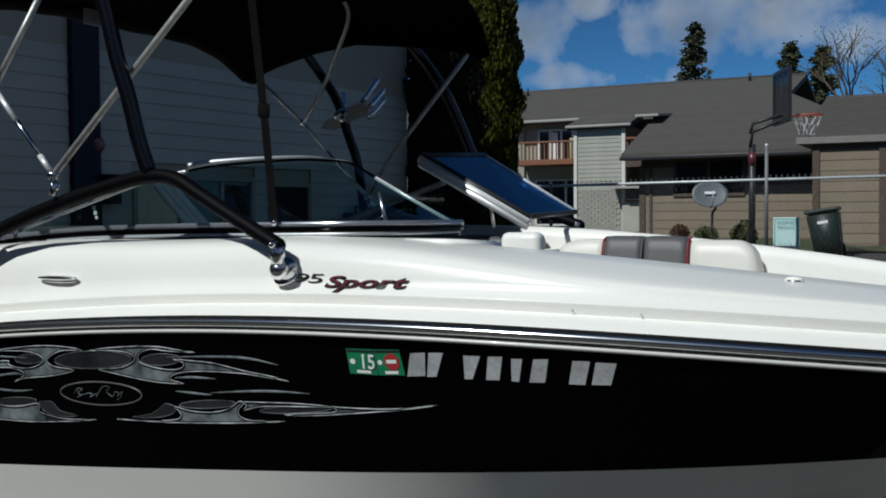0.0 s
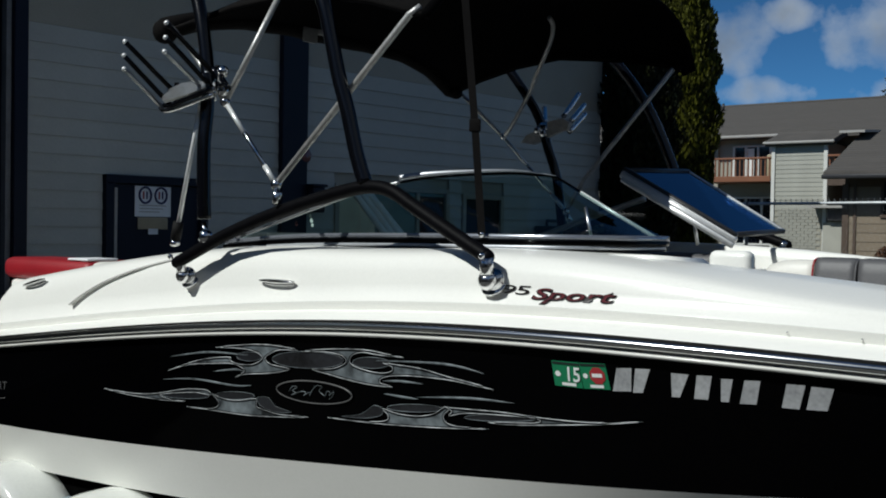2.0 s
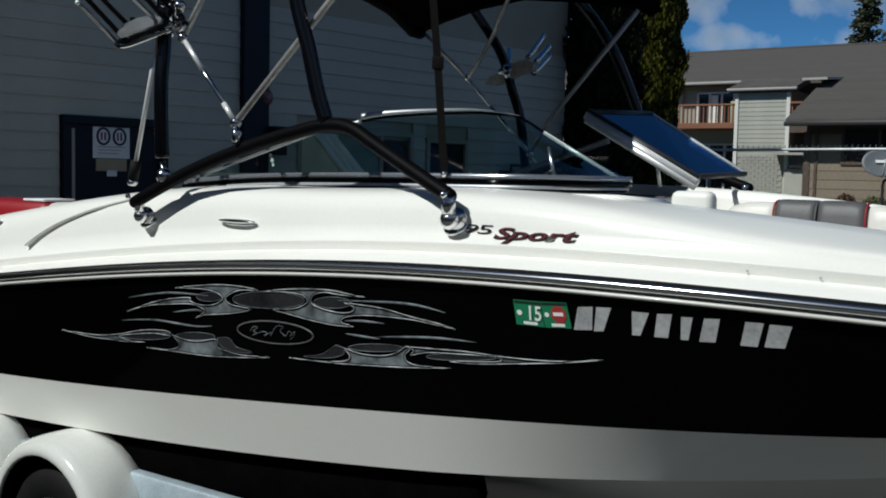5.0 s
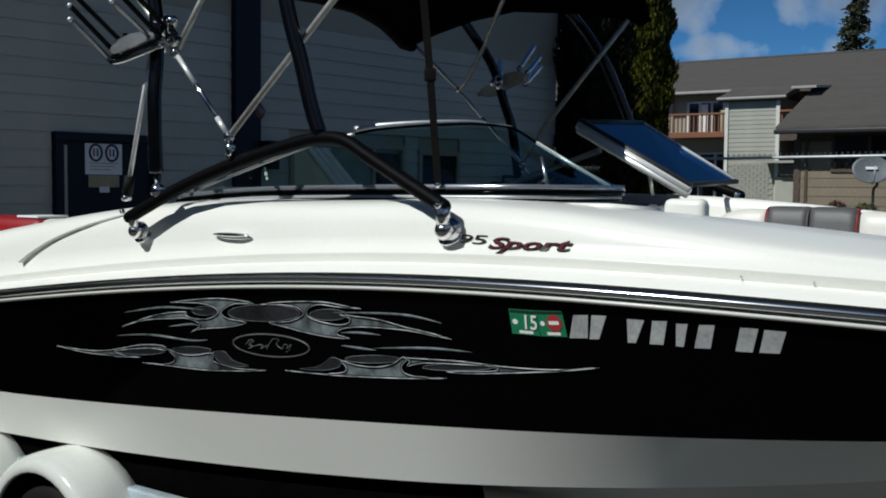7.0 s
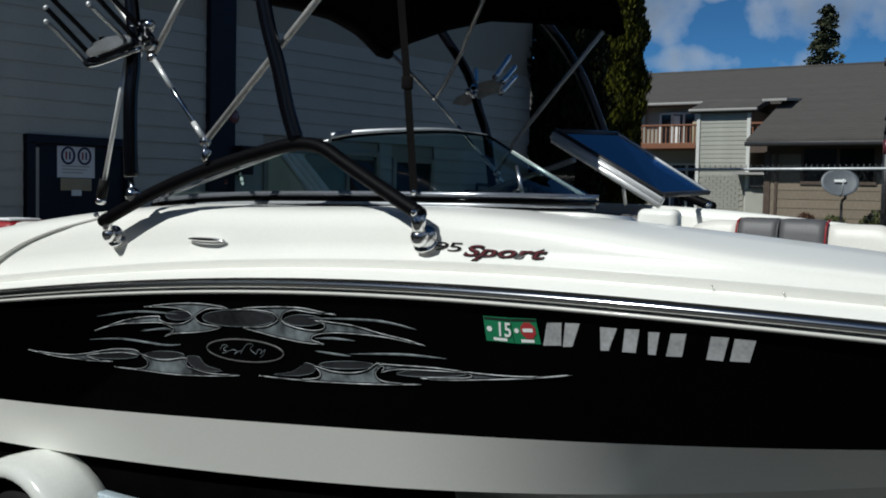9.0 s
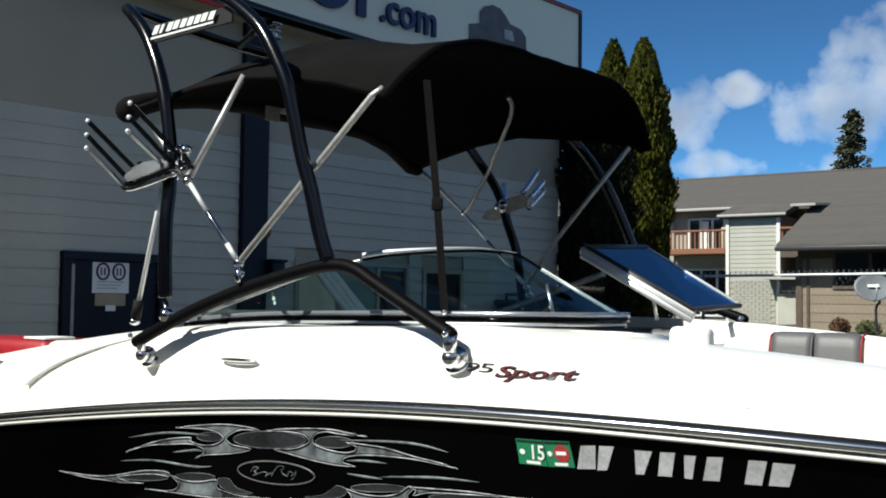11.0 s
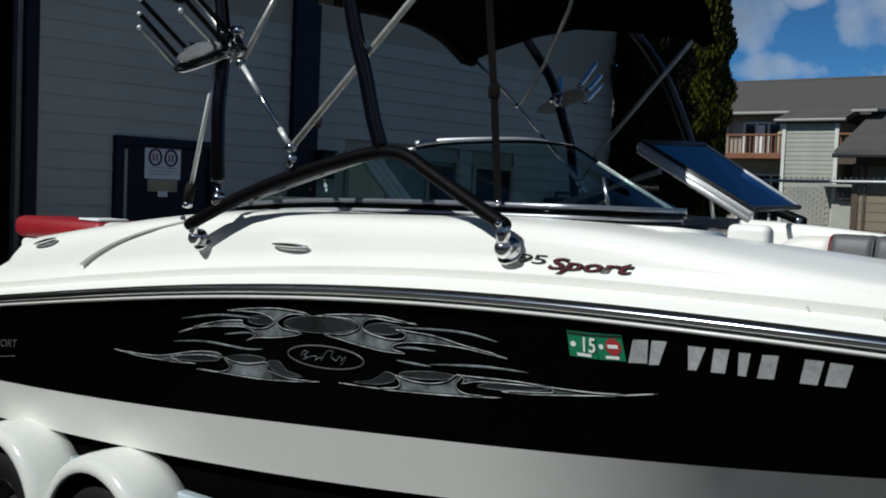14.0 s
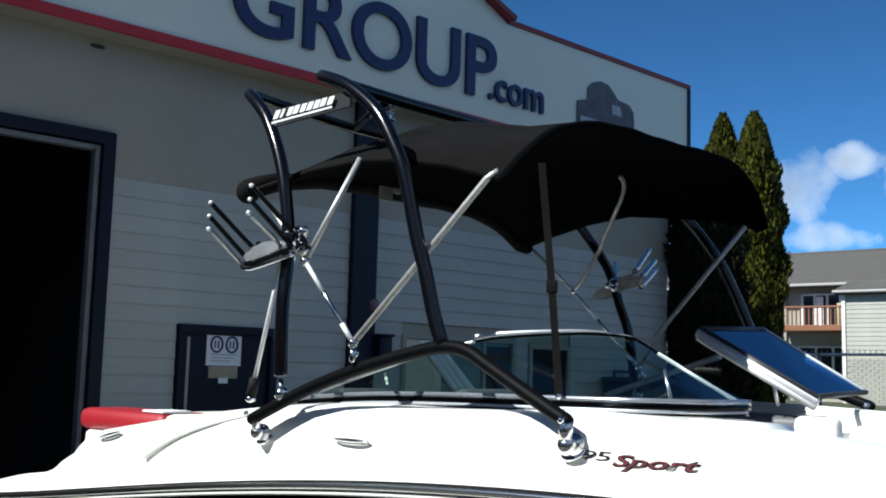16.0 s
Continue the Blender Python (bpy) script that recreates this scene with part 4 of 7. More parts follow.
tag_ob = thing("folded_cloth", (0, 0, 0), "small white cloth folded on the sun pad", "cloth")
part("cloth", box(-4.90, CY - 0.78, 1.455, -4.72, CY - 0.6, 1.467, 0.005), M["paper"], tag_ob)
# helm and companion seats
def boat_seat(x, y, label):
    s = thing("helm_chair", (x, y, 0.86), label, "seat", "cockpit seats")
    part("pedestal", disc((0, 0, 0.15), (0, 0, 1), 0.06, 0.3), M["alu"], s)
    part("seat_cushion", box(-0.25, -0.25, 0.30, 0.27, 0.25, 0.46, 0.05, 3), M["vinyl_white"], s)
    part("backrest", box(-0.33, -0.25, 0.40, -0.21, 0.25, 0.76, 0.05, 3), M["vinyl_grey"], s)


boat_seat(-3.35, CY - 0.5, "grey and white helm seat behind the console")
boat_seat(-3.35, CY + 0.5, "grey and white companion seat behind the console")

# windshield
ws = thing("windshield", (0, 0, 0), "tinted wraparound windshield with bright metal frame", "windshield")
B_LINE = [(-3.50, 2.985, 1.566), (-3.2, 2.99, 1.591), (-2.93, 3.0, 1.604), (-2.5, 3.0, 1.612), (-2.19, 3.01, 1.615), (-1.92, 3.06, 1.617), (-1.78, 3.2, 1.617), (-1.745, 3.35, 1.617), (-1.74, 3.5, 1.617)]
T_LINE = [(-3.42, 2.99, 1.605), (-3.02, 3.01, 1.722), (-2.80, 3.03, 1.786), (-2.627, 3.07, 1.824), (-2.532, 3.10, 1.840), (-2.391, 3.17, 1.853), (-2.265, 3.26, 1.861), (-2.204, 3.34, 1.859), (-2.15, 3.40, 1.851)]


def frame_bar(pts, w, h, n=5):
    return sweep(catmull(pts, n), [(-w, -h), (w, -h), (w, h), (-w, h)])


def mirror(pts):
    return [(x, 2 * CY - y, z) for x, y, z in pts]


for side_pts, who in ((lambda p: p, 0), (mirror, 1)):
    bl, tl = catmull(side_pts(B_LINE), 4), catmull(side_pts(T_LINE), 4)
    g = loft([[b + (Vector((0, 0, 0.012))), b.lerp(t, 0.33), b.lerp(t, 0.66), t] for b, t in zip(bl, tl)])
    if who == 0:
        o = part("glass_pane", g, M["glass"], ws, "tinted curved glass")
        o.visible_shadow = False
        part("base_rail", frame_bar([(x, y - 0.004, z + 0.013) for x, y, z in side_pts(B_LINE)], 0.010, 0.0105, 4), M["base_metal"], ws, "satin metal base rail")
        part("base_trim", frame_bar([(x, y - 0.022, z - 0.020) for x, y, z in side_pts(B_LINE)], 0.006, 0.0060, 4), M["rail_metal"], ws, "grey metal base trim")
        part("base_seam", frame_bar([(x, y - 0.022, z - 0.0295) for x, y, z in side_pts(B_LINE)], 0.007, 0.0034, 4), M["gel_black"], ws, "thin black seam")
        part("base_gasket", frame_bar([(x, y - 0.012, z - 0.0055) for x, y, z in side_pts(B_LINE)], 0.013, 0.0080, 4), M["gel_black"], ws, "black base gasket")
        top = catmull(side_pts(T_LINE)[3:], 8)
        part("top_rail", frame_bar(side_pts(T_LINE)[:4], 0.006, 0.006, 6), M["alu_dull"], ws, "slim metal top rail")
        part("top_trim", sweep([p + Vector((0, 0, 0.004)) for p in top], lambda u: [(-0.007, 0.0), (0.007, 0.0), (0.007, 0.023 - 0.021 * u), (-0.007, 0.023 - 0.021 * u)]), M["rail_metal"], ws, "brushed metal top trim, tapering forward")
        part("top_rail", frame_bar(side_pts(T_LINE)[3:] + [(-2.07, 3.45, 1.796)], 0.006, 0.0045, 8), M["gel_black"], ws, "slim black top rail")
        part("end_post", frame_bar(side_pts([(-2.07, 3.45, 1.796), (-1.92, 3.475, 1.709), (-1.745, 3.5, 1.612)]), 0.007, 0.006, 1), M["alu_bright"], ws, "bright raked end post")
    else:
        wing_top = catmull([(-3.14, 4.795, 1.603), (-2.8, 4.78, 1.713), (-2.46, 4.75, 1.817)], 6)
        side = loft([[Vector((p.x, p.y + 0.01, 1.60)), p] for p in wing_top])
        o = part("glass_pane", side, M["glass"], ws, "tinted side glass")
        o.visible_shadow = False
        part("top_rail", frame_bar([tuple(p) for p in wing_top], 0.012, 0.013, 1), M["satin"], ws, "satin metal top rail")
part("corner_post", tube([(-1.86, 3.17, 1.62), (-1.90, 3.19, 1.735)], 0.006, 8), M["alu"], ws, "thin bright support post")
# raked front pane to port, in a deep frame
C1, C2, C3, C4 = Vector((-1.80, 4.25, 1.645)), Vector((-1.808, 4.86, 1.665)), Vector((-2.288, 4.86, 1.948)), Vector((-2.305, 4.25, 1.922))
nrm = (C2 - C1).cross(C4 - C1).normalized()
if nrm.z < 0:
    nrm = -nrm
fr = bmesh.new()


def bar(a, b, w, h, off=0.0):
    """A square bar from a to b, wide in the pane's plane and deep across it."""
    d = (b - a).normalized()
    s = d.cross(nrm).normalized() * w
    u = nrm * h
    q = bmesh.new()
    vs = []
    for p in (a - d * w, b + d * w):
        for i, j in ((-1, -1), (1, -1), (1, 1), (-1, 1)):
            vs.append(q.verts.new(p + s * i + u * j + nrm * off))
    for k in range(4):
        q.faces.new((vs[k], vs[(k + 1) % 4], vs[4 + (k + 1) % 4], vs[4 + k]))
    q.faces.new(vs[3::-1])
    q.faces.new(vs[4:])
    bmesh.ops.bevel(q, geom=q.edges[:], offset=min(w, h) * 0.3, segments=2, affect="EDGES")
    return q


pane = part("front_pane", thicken(loft([[C1, C4], [C2, C3]]), 0.006), M["glass_blue"], ws, "raked pane mirroring the blue sky", False)
pane.visible_shadow = False
part("frame_edge", bar(C1, C4, 0.014, 0.012, 0.004), M["pole_black"], pane, "black pane edge")
part("frame_edge", bar(C2, C3, 0.010, 0.010, 0.002), M["alu_bright"], pane, "bright pane edge")
part("frame_edge", bar(C3, C4, 0.014, 0.012, 0.002), M["pole_black"], pane, "black pane edge")
part("frame_edge", bar(C1, C2, 0.010, 0.010, 0.002), M["pole_black"], pane, "black pane edge")
dn = Vector((0.0, -0.010, -0.019))
part("frame_rail", bar(C1 + dn, C4 + dn, 0.016, 0.018), M["alu_bright"], pane, "deep bright side rail")
part("frame_rail", bar(C1 + dn * 2.1, C4 + dn * 2.1, 0.010, 0.012), M["alu_bright"], pane, "lower bright side rail")
part("stay", tube([(-1.98, 4.3, 1.60), (-1.99, 4.27, 1.74)], 0.008, 8), M["alu"], ws, "thin bright stay")

# two small stickers inside the glass
def glass_sticker(x, z, r, material, label):
    q = bmesh.new()
    q.faces.new([q.verts.new((x + r * math.cos(a), 3.02, z + r * math.sin(a))) for a in [2 * math.pi * k / 14 for k in range(14)]])
    return part("sticker", thicken(q, 0.002), material, ws, label, False)


for sx_, sz_, sr_, mm in ((-3.128, 1.663, 0.009, "badge_red"), (-3.05, 1.693, 0.008, "curtain"), (-3.042, 1.675, 0.009, "curtain"), (-3.037, 1.657, 0.007, "curtain")):
    glass_sticker(sx_, sz_, sr_, M[mm], "small sticker on the glass")

# deck hardware
def cleat(x, z, tilt=0.0):
    p = deck_point(x, z)
    n = Vector((0, -0.8, 0.6))
    c = thing("cleat", tuple(p), "polished steel pull-up cleat on the side deck", "cleat", "deck cleats")
    c.matrix_basis = c.matrix_basis @ Matrix.Rotation(tilt, 4, "Y")
    part("base_plate", sphere((0, 0, 0), 0.085, 20, (1.0, 0.12, 0.12)), M["steel"], c, "flush oval base plate")
    part("horn", sphere(n * 0.016, 0.098, 24, (1.0, 0.17, 0.095)), M["steel"], c, "flat oval steel horn")
    part("slot", sphere(n * 0.016 + Vector((0.01, -0.0155, 0.001)), 0.05, 16, (1.0, 0.06, 0.07)), M["rubber"], c, "dark finger slot")
    return c


cleat(-2.952, 1.437)
cleat(-4.62, 1.355, -0.22)
nv = deck_point(-0.55, deck_z(-0.55) - 0.005)
nub = thing('deck_fitting', tuple(nv), 'small white deck fitting on the bow', 'fitting')
part('cap', sphere((0, 0, 0.004), 0.012, 12, (2.2, 1.0, 0.8)), M['gel_white'], nub)
part('base', disc((0, 0, 0.0), (0, 0, 1), 0.02, 0.008), M['steel'], nub)
for x in (-1.06, -0.88):
    p = Vector((x, CY - half_beam(x) + 0.082, rail_z(x) + 0.062))
    t = thing("snap_button", tuple(p), "small steel snap button on the deck", "fastener", "deck snaps")
    part("stud", sphere((0, 0.0, 0.0), 0.003, 10), M["steel"], t)

# side badge
bd = thing("side_badge", (0, 0, 0), "raised sport model badge on the side deck", "badge")


def deck_text(body, size, x0, z0, sx, shear, material, label, slope=0.0, lift=1.0, bold=0.0, spacing=1.0):
    b = text_mesh(body, size, 0.0008, shear, bold, spacing)
    bmesh.ops.subdivide_edges(b, edges=[e for e in b.edges if e.calc_length() > 0.03], cuts=1)
    for v in b.verts:
        x, d, z = x0 + v.co.x * sx, v.co.y, z0 + v.co.z + v.co.x * slope
        p = deck_point(x, z)
        v.co = p + Vector((0, -0.0025, 0.0012)) * lift + Vector((0, d, -d * 0.5))
    for piece in islands(b):
        part("letter", piece, material, bd, label, False)


deck_text("195", 0.039, -2.012, 1.4545, 3.25, 0.12, M["badge_black"], "thin dark number lettering", 0.0, spacing=0.86)
deck_text("Sport", 0.047, -1.838, 1.4425, 2.55, 0.30, M["badge_black"], "thin black letter edge", 0.02, 1.0, 0.0020)
deck_text("Sport", 0.047, -1.838, 1.4430, 2.55, 0.30, M["badge_red"], "dark red script letters", 0.02, 1.7, 0.0)


# hull graphics
def hull_shape(pts, material, name, parent, label="", lift=0.004, dense=3):
    q = bmesh.new()
    line = catmull([(x, z, 0) for x, z in pts] + [(*pts[0], 0)], dense)[:-1] if dense else [Vector((x, z, 0)) for x, z in pts]
    vs = [q.verts.new(p) for p in line]
    es = [q.edges.new((vs[k], vs[(k + 1) % len(vs)])) for k in range(len(vs))]
    bmesh.ops.triangle_fill(q, use_beauty=True, use_dissolve=False, edges=es)
    bmesh.ops.subdivide_edges(q, edges=[e for e in q.edges if e.calc_length() > 0.10], cuts=2)
    for v in q.verts:
        x, z = v.co.x, v.co.y
        v.co = (x, hull_y(x, z) - lift, z)
    return part(name, q, material, parent, label, False)


def hull_line(pts, r, material, name, parent, label="", lift=0.004, dense=4, taper=False):
    line = [Vector((p.x, hull_y(p.x, p.y) - lift, p.y)) for p in catmull([(x, z, 0) for x, z in pts], dense)]
    flat = lambda w: [(0.0012 * math.cos(a), w * math.sin(a)) for a in [2 * math.pi * k / 6 for k in range(6)]]
    return part(name, sweep(line, (lambda u: flat(r * (0.08 + 0.92 * math.sin(math.pi * u)))) if taper else flat(r)), material, parent, label)


FLAMES = (
    ((-3.186, 1.188), (-3.06, 1.207), (-2.925, 1.221), (-2.809, 1.221), (-2.747, 1.214), (-2.837, 1.209), (-2.889, 1.191), (-2.919, 1.17), (-2.89, 1.15), (-2.795, 1.143), (-2.896, 1.118), (-3.039, 1.099), (-3.092, 1.082), (-3.046, 1.105), (-3.039, 1.118), (-3.076, 1.13), (-3.123, 1.133), (-3.235, 1.121), (-3.334, 1.109), (-3.435, 1.085), (-3.488, 1.069), (-3.384, 1.103), (-3.284, 1.131), (-3.186, 1.149), (-3.107, 1.157), (-3.113, 1.146), (-3.07, 1.135), (-3.0, 1.139), (-2.949, 1.157), (-2.934, 1.173), (-2.969, 1.191), (-3.045, 1.196)),
    ((-2.724, 1.213), (-2.642, 1.227), (-2.51, 1.24), (-2.408, 1.244), (-2.334, 1.238), (-2.262, 1.234), (-2.371, 1.232), (-2.434, 1.235), (-2.479, 1.225), (-2.5, 1.207), (-2.495, 1.188), (-2.446, 1.176), (-2.371, 1.171), (-2.322, 1.181), (-2.315, 1.198), (-2.354, 1.207), (-2.286, 1.206), (-2.191, 1.203), (-2.082, 1.187), (-1.989, 1.177), (-1.915, 1.165), (-2.011, 1.173), (-2.1, 1.178), (-2.238, 1.175), (-2.322, 1.166), (-2.368, 1.152), (-2.371, 1.137), (-2.322, 1.13), (-2.408, 1.126), (-2.51, 1.132), (-2.615, 1.144), (-2.683, 1.153), (-2.589, 1.164), (-2.531, 1.185), (-2.518, 1.201), (-2.549, 1.218), (-2.629, 1.22)),
    ((-3.936, 0.947), (-3.724, 0.949), (-3.578, 0.966), (-3.402, 1.003), (-3.268, 1.014), (-3.246, 0.997), (-3.335, 0.997), (-3.471, 0.979), (-3.56, 0.961), (-3.489, 0.95), (-3.403, 0.954), (-3.542, 0.942), (-3.614, 0.941), (-3.762, 0.938)),
    ((-3.396, 0.933), (-3.269, 0.94), (-3.21, 0.957), (-3.204, 0.979), (-3.236, 1.002), (-3.172, 0.991), (-3.093, 0.993), (-2.991, 1.012), (-2.992, 0.984), (-2.95, 0.974), (-2.867, 0.967), (-2.725, 0.976), (-2.867, 0.958), (-3.047, 0.942), (-3.236, 0.937)),
    ((-2.629, 0.987), (-2.484, 0.992), (-2.37, 1.008), (-2.35, 1.029), (-2.37, 1.05), (-2.309, 1.041), (-2.225, 1.043), (-2.155, 1.06), (-2.11, 1.088), (-2.094, 1.081), (-2.117, 1.059), (-2.11, 1.038), (-2.065, 1.03), (-1.945, 1.038), (-2.076, 1.022), (-2.237, 1.007), (-2.433, 0.993)),
    ((-2.103, 1.087), (-2.01, 1.092), (-1.883, 1.098), (-1.762, 1.097), (-1.628, 1.101), (-1.537, 1.109), (-1.43, 1.126), (-1.537, 1.105), (-1.628, 1.092), (-1.723, 1.079), (-1.862, 1.062), (-1.945, 1.06), (-1.781, 1.078), (-1.758, 1.09), (-1.801, 1.093), (-1.924, 1.086), (-2.032, 1.077), (-2.094, 1.061), (-2.081, 1.077)),
)
FLAME_SHADES = (
    ((-2.985, 1.018), (-2.925, 1.024), (-2.89, 0.995), (-2.809, 0.983), (-2.896, 0.974), (-2.97, 0.987)),
    ((-2.37, 1.05), (-2.408, 1.057), (-2.438, 1.039), (-2.484, 1.015), (-2.562, 1.0), (-2.458, 1.006), (-2.383, 1.026)),
)
FLAME_LENSES = ((-3.006, 1.169, 0.069, 0.006, 0.017), (-2.708, 1.184, 0.177, 0.014, 0.03), (-3.403, 0.977, 0.147, 0.014, 0.013), (-3.108, 1.01, 0.111, 0.011, 0.015), (-2.237, 1.068, 0.116, 0.012, 0.013), (-1.903, 1.078, 0.133, 0.015, 0.011), (-2.408, 1.202, 0.084, 0.007, 0.019))
FLAME_STREAKS = (
    ((-3.469, 1.127), (-3.234, 1.165), (-3.009, 1.173)),
    ((-3.53, 1.029), (-3.334, 1.05), (-3.108, 1.049), (-3.009, 1.06)),
    ((-3.219, 1.092), (-3.092, 1.112), (-3.046, 1.11)),
    ((-2.383, 1.212), (-2.1, 1.227), (-1.947, 1.212)),
    ((-2.363, 1.102), (-2.285, 1.1), (-2.214, 1.1)),
    ((-2.226, 1.106), (-2.011, 1.127), (-1.842, 1.131)),
    ((-2.363, 1.145), (-2.285, 1.152), (-2.191, 1.153)),
)
EMBLEM = (-2.689, 1.07, 0.184, 0.008, 0.04)
EMBLEM_LINE = ((-2.809, 1.061), (-2.789, 1.081), (-2.767, 1.079), (-2.792, 1.066), (-2.775, 1.058), (-2.798, 1.05), (-2.747, 1.067), (-2.725, 1.065), (-2.739, 1.053), (-2.719, 1.063), (-2.702, 1.069), (-2.708, 1.056), (-2.675, 1.094), (-2.642, 1.095), (-2.659, 1.079), (-2.634, 1.064), (-2.621, 1.081), (-2.605, 1.078), (-2.613, 1.066), (-2.589, 1.084), (-2.599, 1.065), (-2.615, 1.054))
BARS = (((-1.515, 1.204), (-1.459, 1.209), (-1.454, 1.276), (-1.499, 1.272)), ((-1.454, 1.206), (-1.425, 1.209), (-1.399, 1.278), (-1.443, 1.276)), ((-1.342, 1.206), (-1.319, 1.207), (-1.291, 1.273), (-1.340, 1.273)), ((-1.280, 1.207), (-1.242, 1.208), (-1.228, 1.275), (-1.269, 1.273)), ((-1.208, 1.207), (-1.187, 1.207), (-1.173, 1.271), (-1.204, 1.270)), ((-1.159, 1.206), (-1.116, 1.208), (-1.102, 1.273), (-1.143, 1.271)), ((-1.053, 1.206), (-1.010, 1.206), (-0.992, 1.271), (-1.038, 1.271)), ((-0.993, 1.207), (-0.943, 1.208), (-0.924, 1.269), (-0.978, 1.269)))
STICKERS = (((-1.699, 1.202), (-1.607, 1.202), (-1.619, 1.277), (-1.706, 1.276)), ((-1.605, 1.202), (-1.521, 1.207), (-1.534, 1.281), (-1.617, 1.277)))

deco = thing("hull_graphic", (0, 0, 0), "silver flame graphic on the black hull", "decal")
def inset(pts, d, n=3):
    """A closed outline moved inwards by d."""
    line = catmull([(x, z, 0) for x, z in pts] + [(*pts[0], 0)], n)[:-1]
    area = sum(a.x * b.y - b.x * a.y for a, b in zip(line, line[1:] + line[:1]))
    out = []
    for k, p in enumerate(line):
        t = (line[(k + 1) % len(line)] - line[k - 1]).normalized()
        out.append((p.x - math.copysign(d, area) * t.y, p.y + math.copysign(d, area) * t.x))
    return out + out[:1]


for pts in FLAME_LENSES:
    cx, cz, ax, az, rz_ = pts
    ring = [(cx + ax * math.cos(a), cz + az * math.cos(a) + rz_ * math.sin(a)) for a in [2 * math.pi * k / 24 for k in range(24)]]
    ln = hull_shape(ring, M["graphic_dark"], "lens", deco, "dark grey lens shape", 0.003, 0)
    hull_line(ring + ring[:1], 0.0011, M["graphic_silver"], "edge", ln, "thin grey outline", 0.0045, 1)
for pts in FLAME_SHADES:
    ln = hull_shape(pts, M["graphic_dark"], "shade", deco, "dark grey crescent", 0.0035)
    hull_line(list(pts) + [pts[0]], 0.0010, M["graphic_silver"], "edge", ln, "thin grey outline", 0.0048, 3)
for pts in FLAMES:
    fl = hull_shape(pts, M["graphic_silver"], "flame", deco, "silver grey flame tongue", 0.005)
    hull_line(list(pts) + [pts[0]], 0.0016, M["graphic_light"], "edge", fl, "pale silver outline", 0.006, 3)
    hull_line(inset(pts, 0.0042), 0.0012, M["gel_black"], "inner_line", fl, "thin black inner line", 0.0063, 1)
for pts in FLAME_STREAKS:
    hull_line(pts, 0.0045, M["graphic_silver"], "streak", deco, "thin grey streak", 0.004, 8, True)
emb = thing("oval_emblem", (0, 0, 0), "oval black emblem with silver rim and script", "emblem")
cx, cz, ax, az, rz_ = EMBLEM
oval = [(cx + ax * math.cos(a), cz + az * math.cos(a) + rz_ * math.sin(a)) for a in [2 * math.pi * k / 40 for k in range(41)]]
hull_shape(oval[:-1], M["gel_black"], "plate", emb, "", 0.005, 0)
hull_line(oval, 0.003, M["emblem_grey"], "rim", emb, "silver grey rim", 0.007, 1)
hull_line(EMBLEM_LINE, 0.0012, M["graphic_silver"], "script", emb, "thin grey scribble", 0.007, 3)
reg = thing("registration_lettering", (0, 0, 0), "row of grey slanted lettering bars on the bow", "lettering")
for q4 in BARS:
    hull_shape(q4, M["letter_grey"], "bar", reg, "", 0.003, 0)
for k, q4 in enumerate(STICKERS):
    st = thing("registration_sticker", (0, 0, 0), ("green sticker with white year number" if k == 0 else "green sticker with a red octagon"), "sticker", "registration stickers")
    hull_shape(q4, M["sticker_green"], "sheet", st, "", 0.003, 0)
    (x0, z0), (x1, z1), (x2, z2), (x3, z3) = q4

    def on(u, v):
        return (x0 + (x1 - x0) * u + (x3 - x0) * v, z0 + (z1 - z0) * u + (z3 - z0) * v)

    hull_shape([on(0.28, 0.05), on(0.78, 0.05), on(0.78, 0.17), on(0.28, 0.17)], M["sticker_white"], "label_bar", st, "white print bar", 0.0045, 0)
    hull_shape([on(0.03, 0.88), on(0.97, 0.88), on(0.97, 0.97), on(0.03, 0.97)], M["bin_green"], "label_bar", st, "dark green print bar", 0.0045, 0)
    if k == 0:
        b = text_mesh("15", 0.060, 0.0008, 0.0, 0.0008)
        for v in b.verts:
            x, z = x0 + 0.036 + v.co.x * 0.86, z0 + 0.018 + v.co.z
            v.co = (x, hull_y(x, z) - 0.0055 + v.co.y, z)
        part("year", b, M["sticker_white"], st, "white year digits", False)
        hull_shape([on(0.18 + 0.10 * math.cos(a), 0.5 + 0.11 * math.sin(a)) for a in [2 * math.pi * j / 12 for j in range(12)]], M["sticker_white"], "seal", st, "small white seal", 0.0045, 0)
    else:
        hull_shape([on(0.62 + 0.30 * math.cos(a + 0.39), 0.52 + 0.34 * math.sin(a + 0.39)) for a in [2 * math.pi * j / 8 for j in range(8)]], M["sticker_red"], "octagon", st, "red octagon", 0.0045, 0)
        hull_shape([on(0.42, 0.46), on(0.80, 0.46), on(0.80, 0.60), on(0.42, 0.60)], M["sticker_white"], "print", st, "white print bar", 0.0055, 0)
        hull_shape([on(0.17 + 0.09 * math.cos(a), 0.5 + 0.10 * math.sin(a)) for a in [2 * math.pi * j / 12 for j in range(12)]], M["sticker_white"], "seal", st, "small white seal", 0.0045, 0)
# small stern badge on the black side
sb = thing("stern_badge", (0, 0, 0), "small silver swoosh badge near the stern", "badge")
hull_line([(-5.24, 0.785), (-5.12, 0.797), (-5.02, 0.835), (-4.97, 0.852), (-5.01, 0.812), (-5.12, 0.786)], 0.0035, M["emblem_grey"], "swoosh", sb, "grey swoosh", 0.005)
tb = text_mesh("SPORT", 0.056, 0.0008, 0.35, -0.0006)
for v in tb.verts:
    x, z = -4.94 + v.co.x * 1.3, 0.835 + v.co.z + v.co.x * 0.12
    v.co = (x, hull_y(x, z) - 0.004 + v.co.y, z)
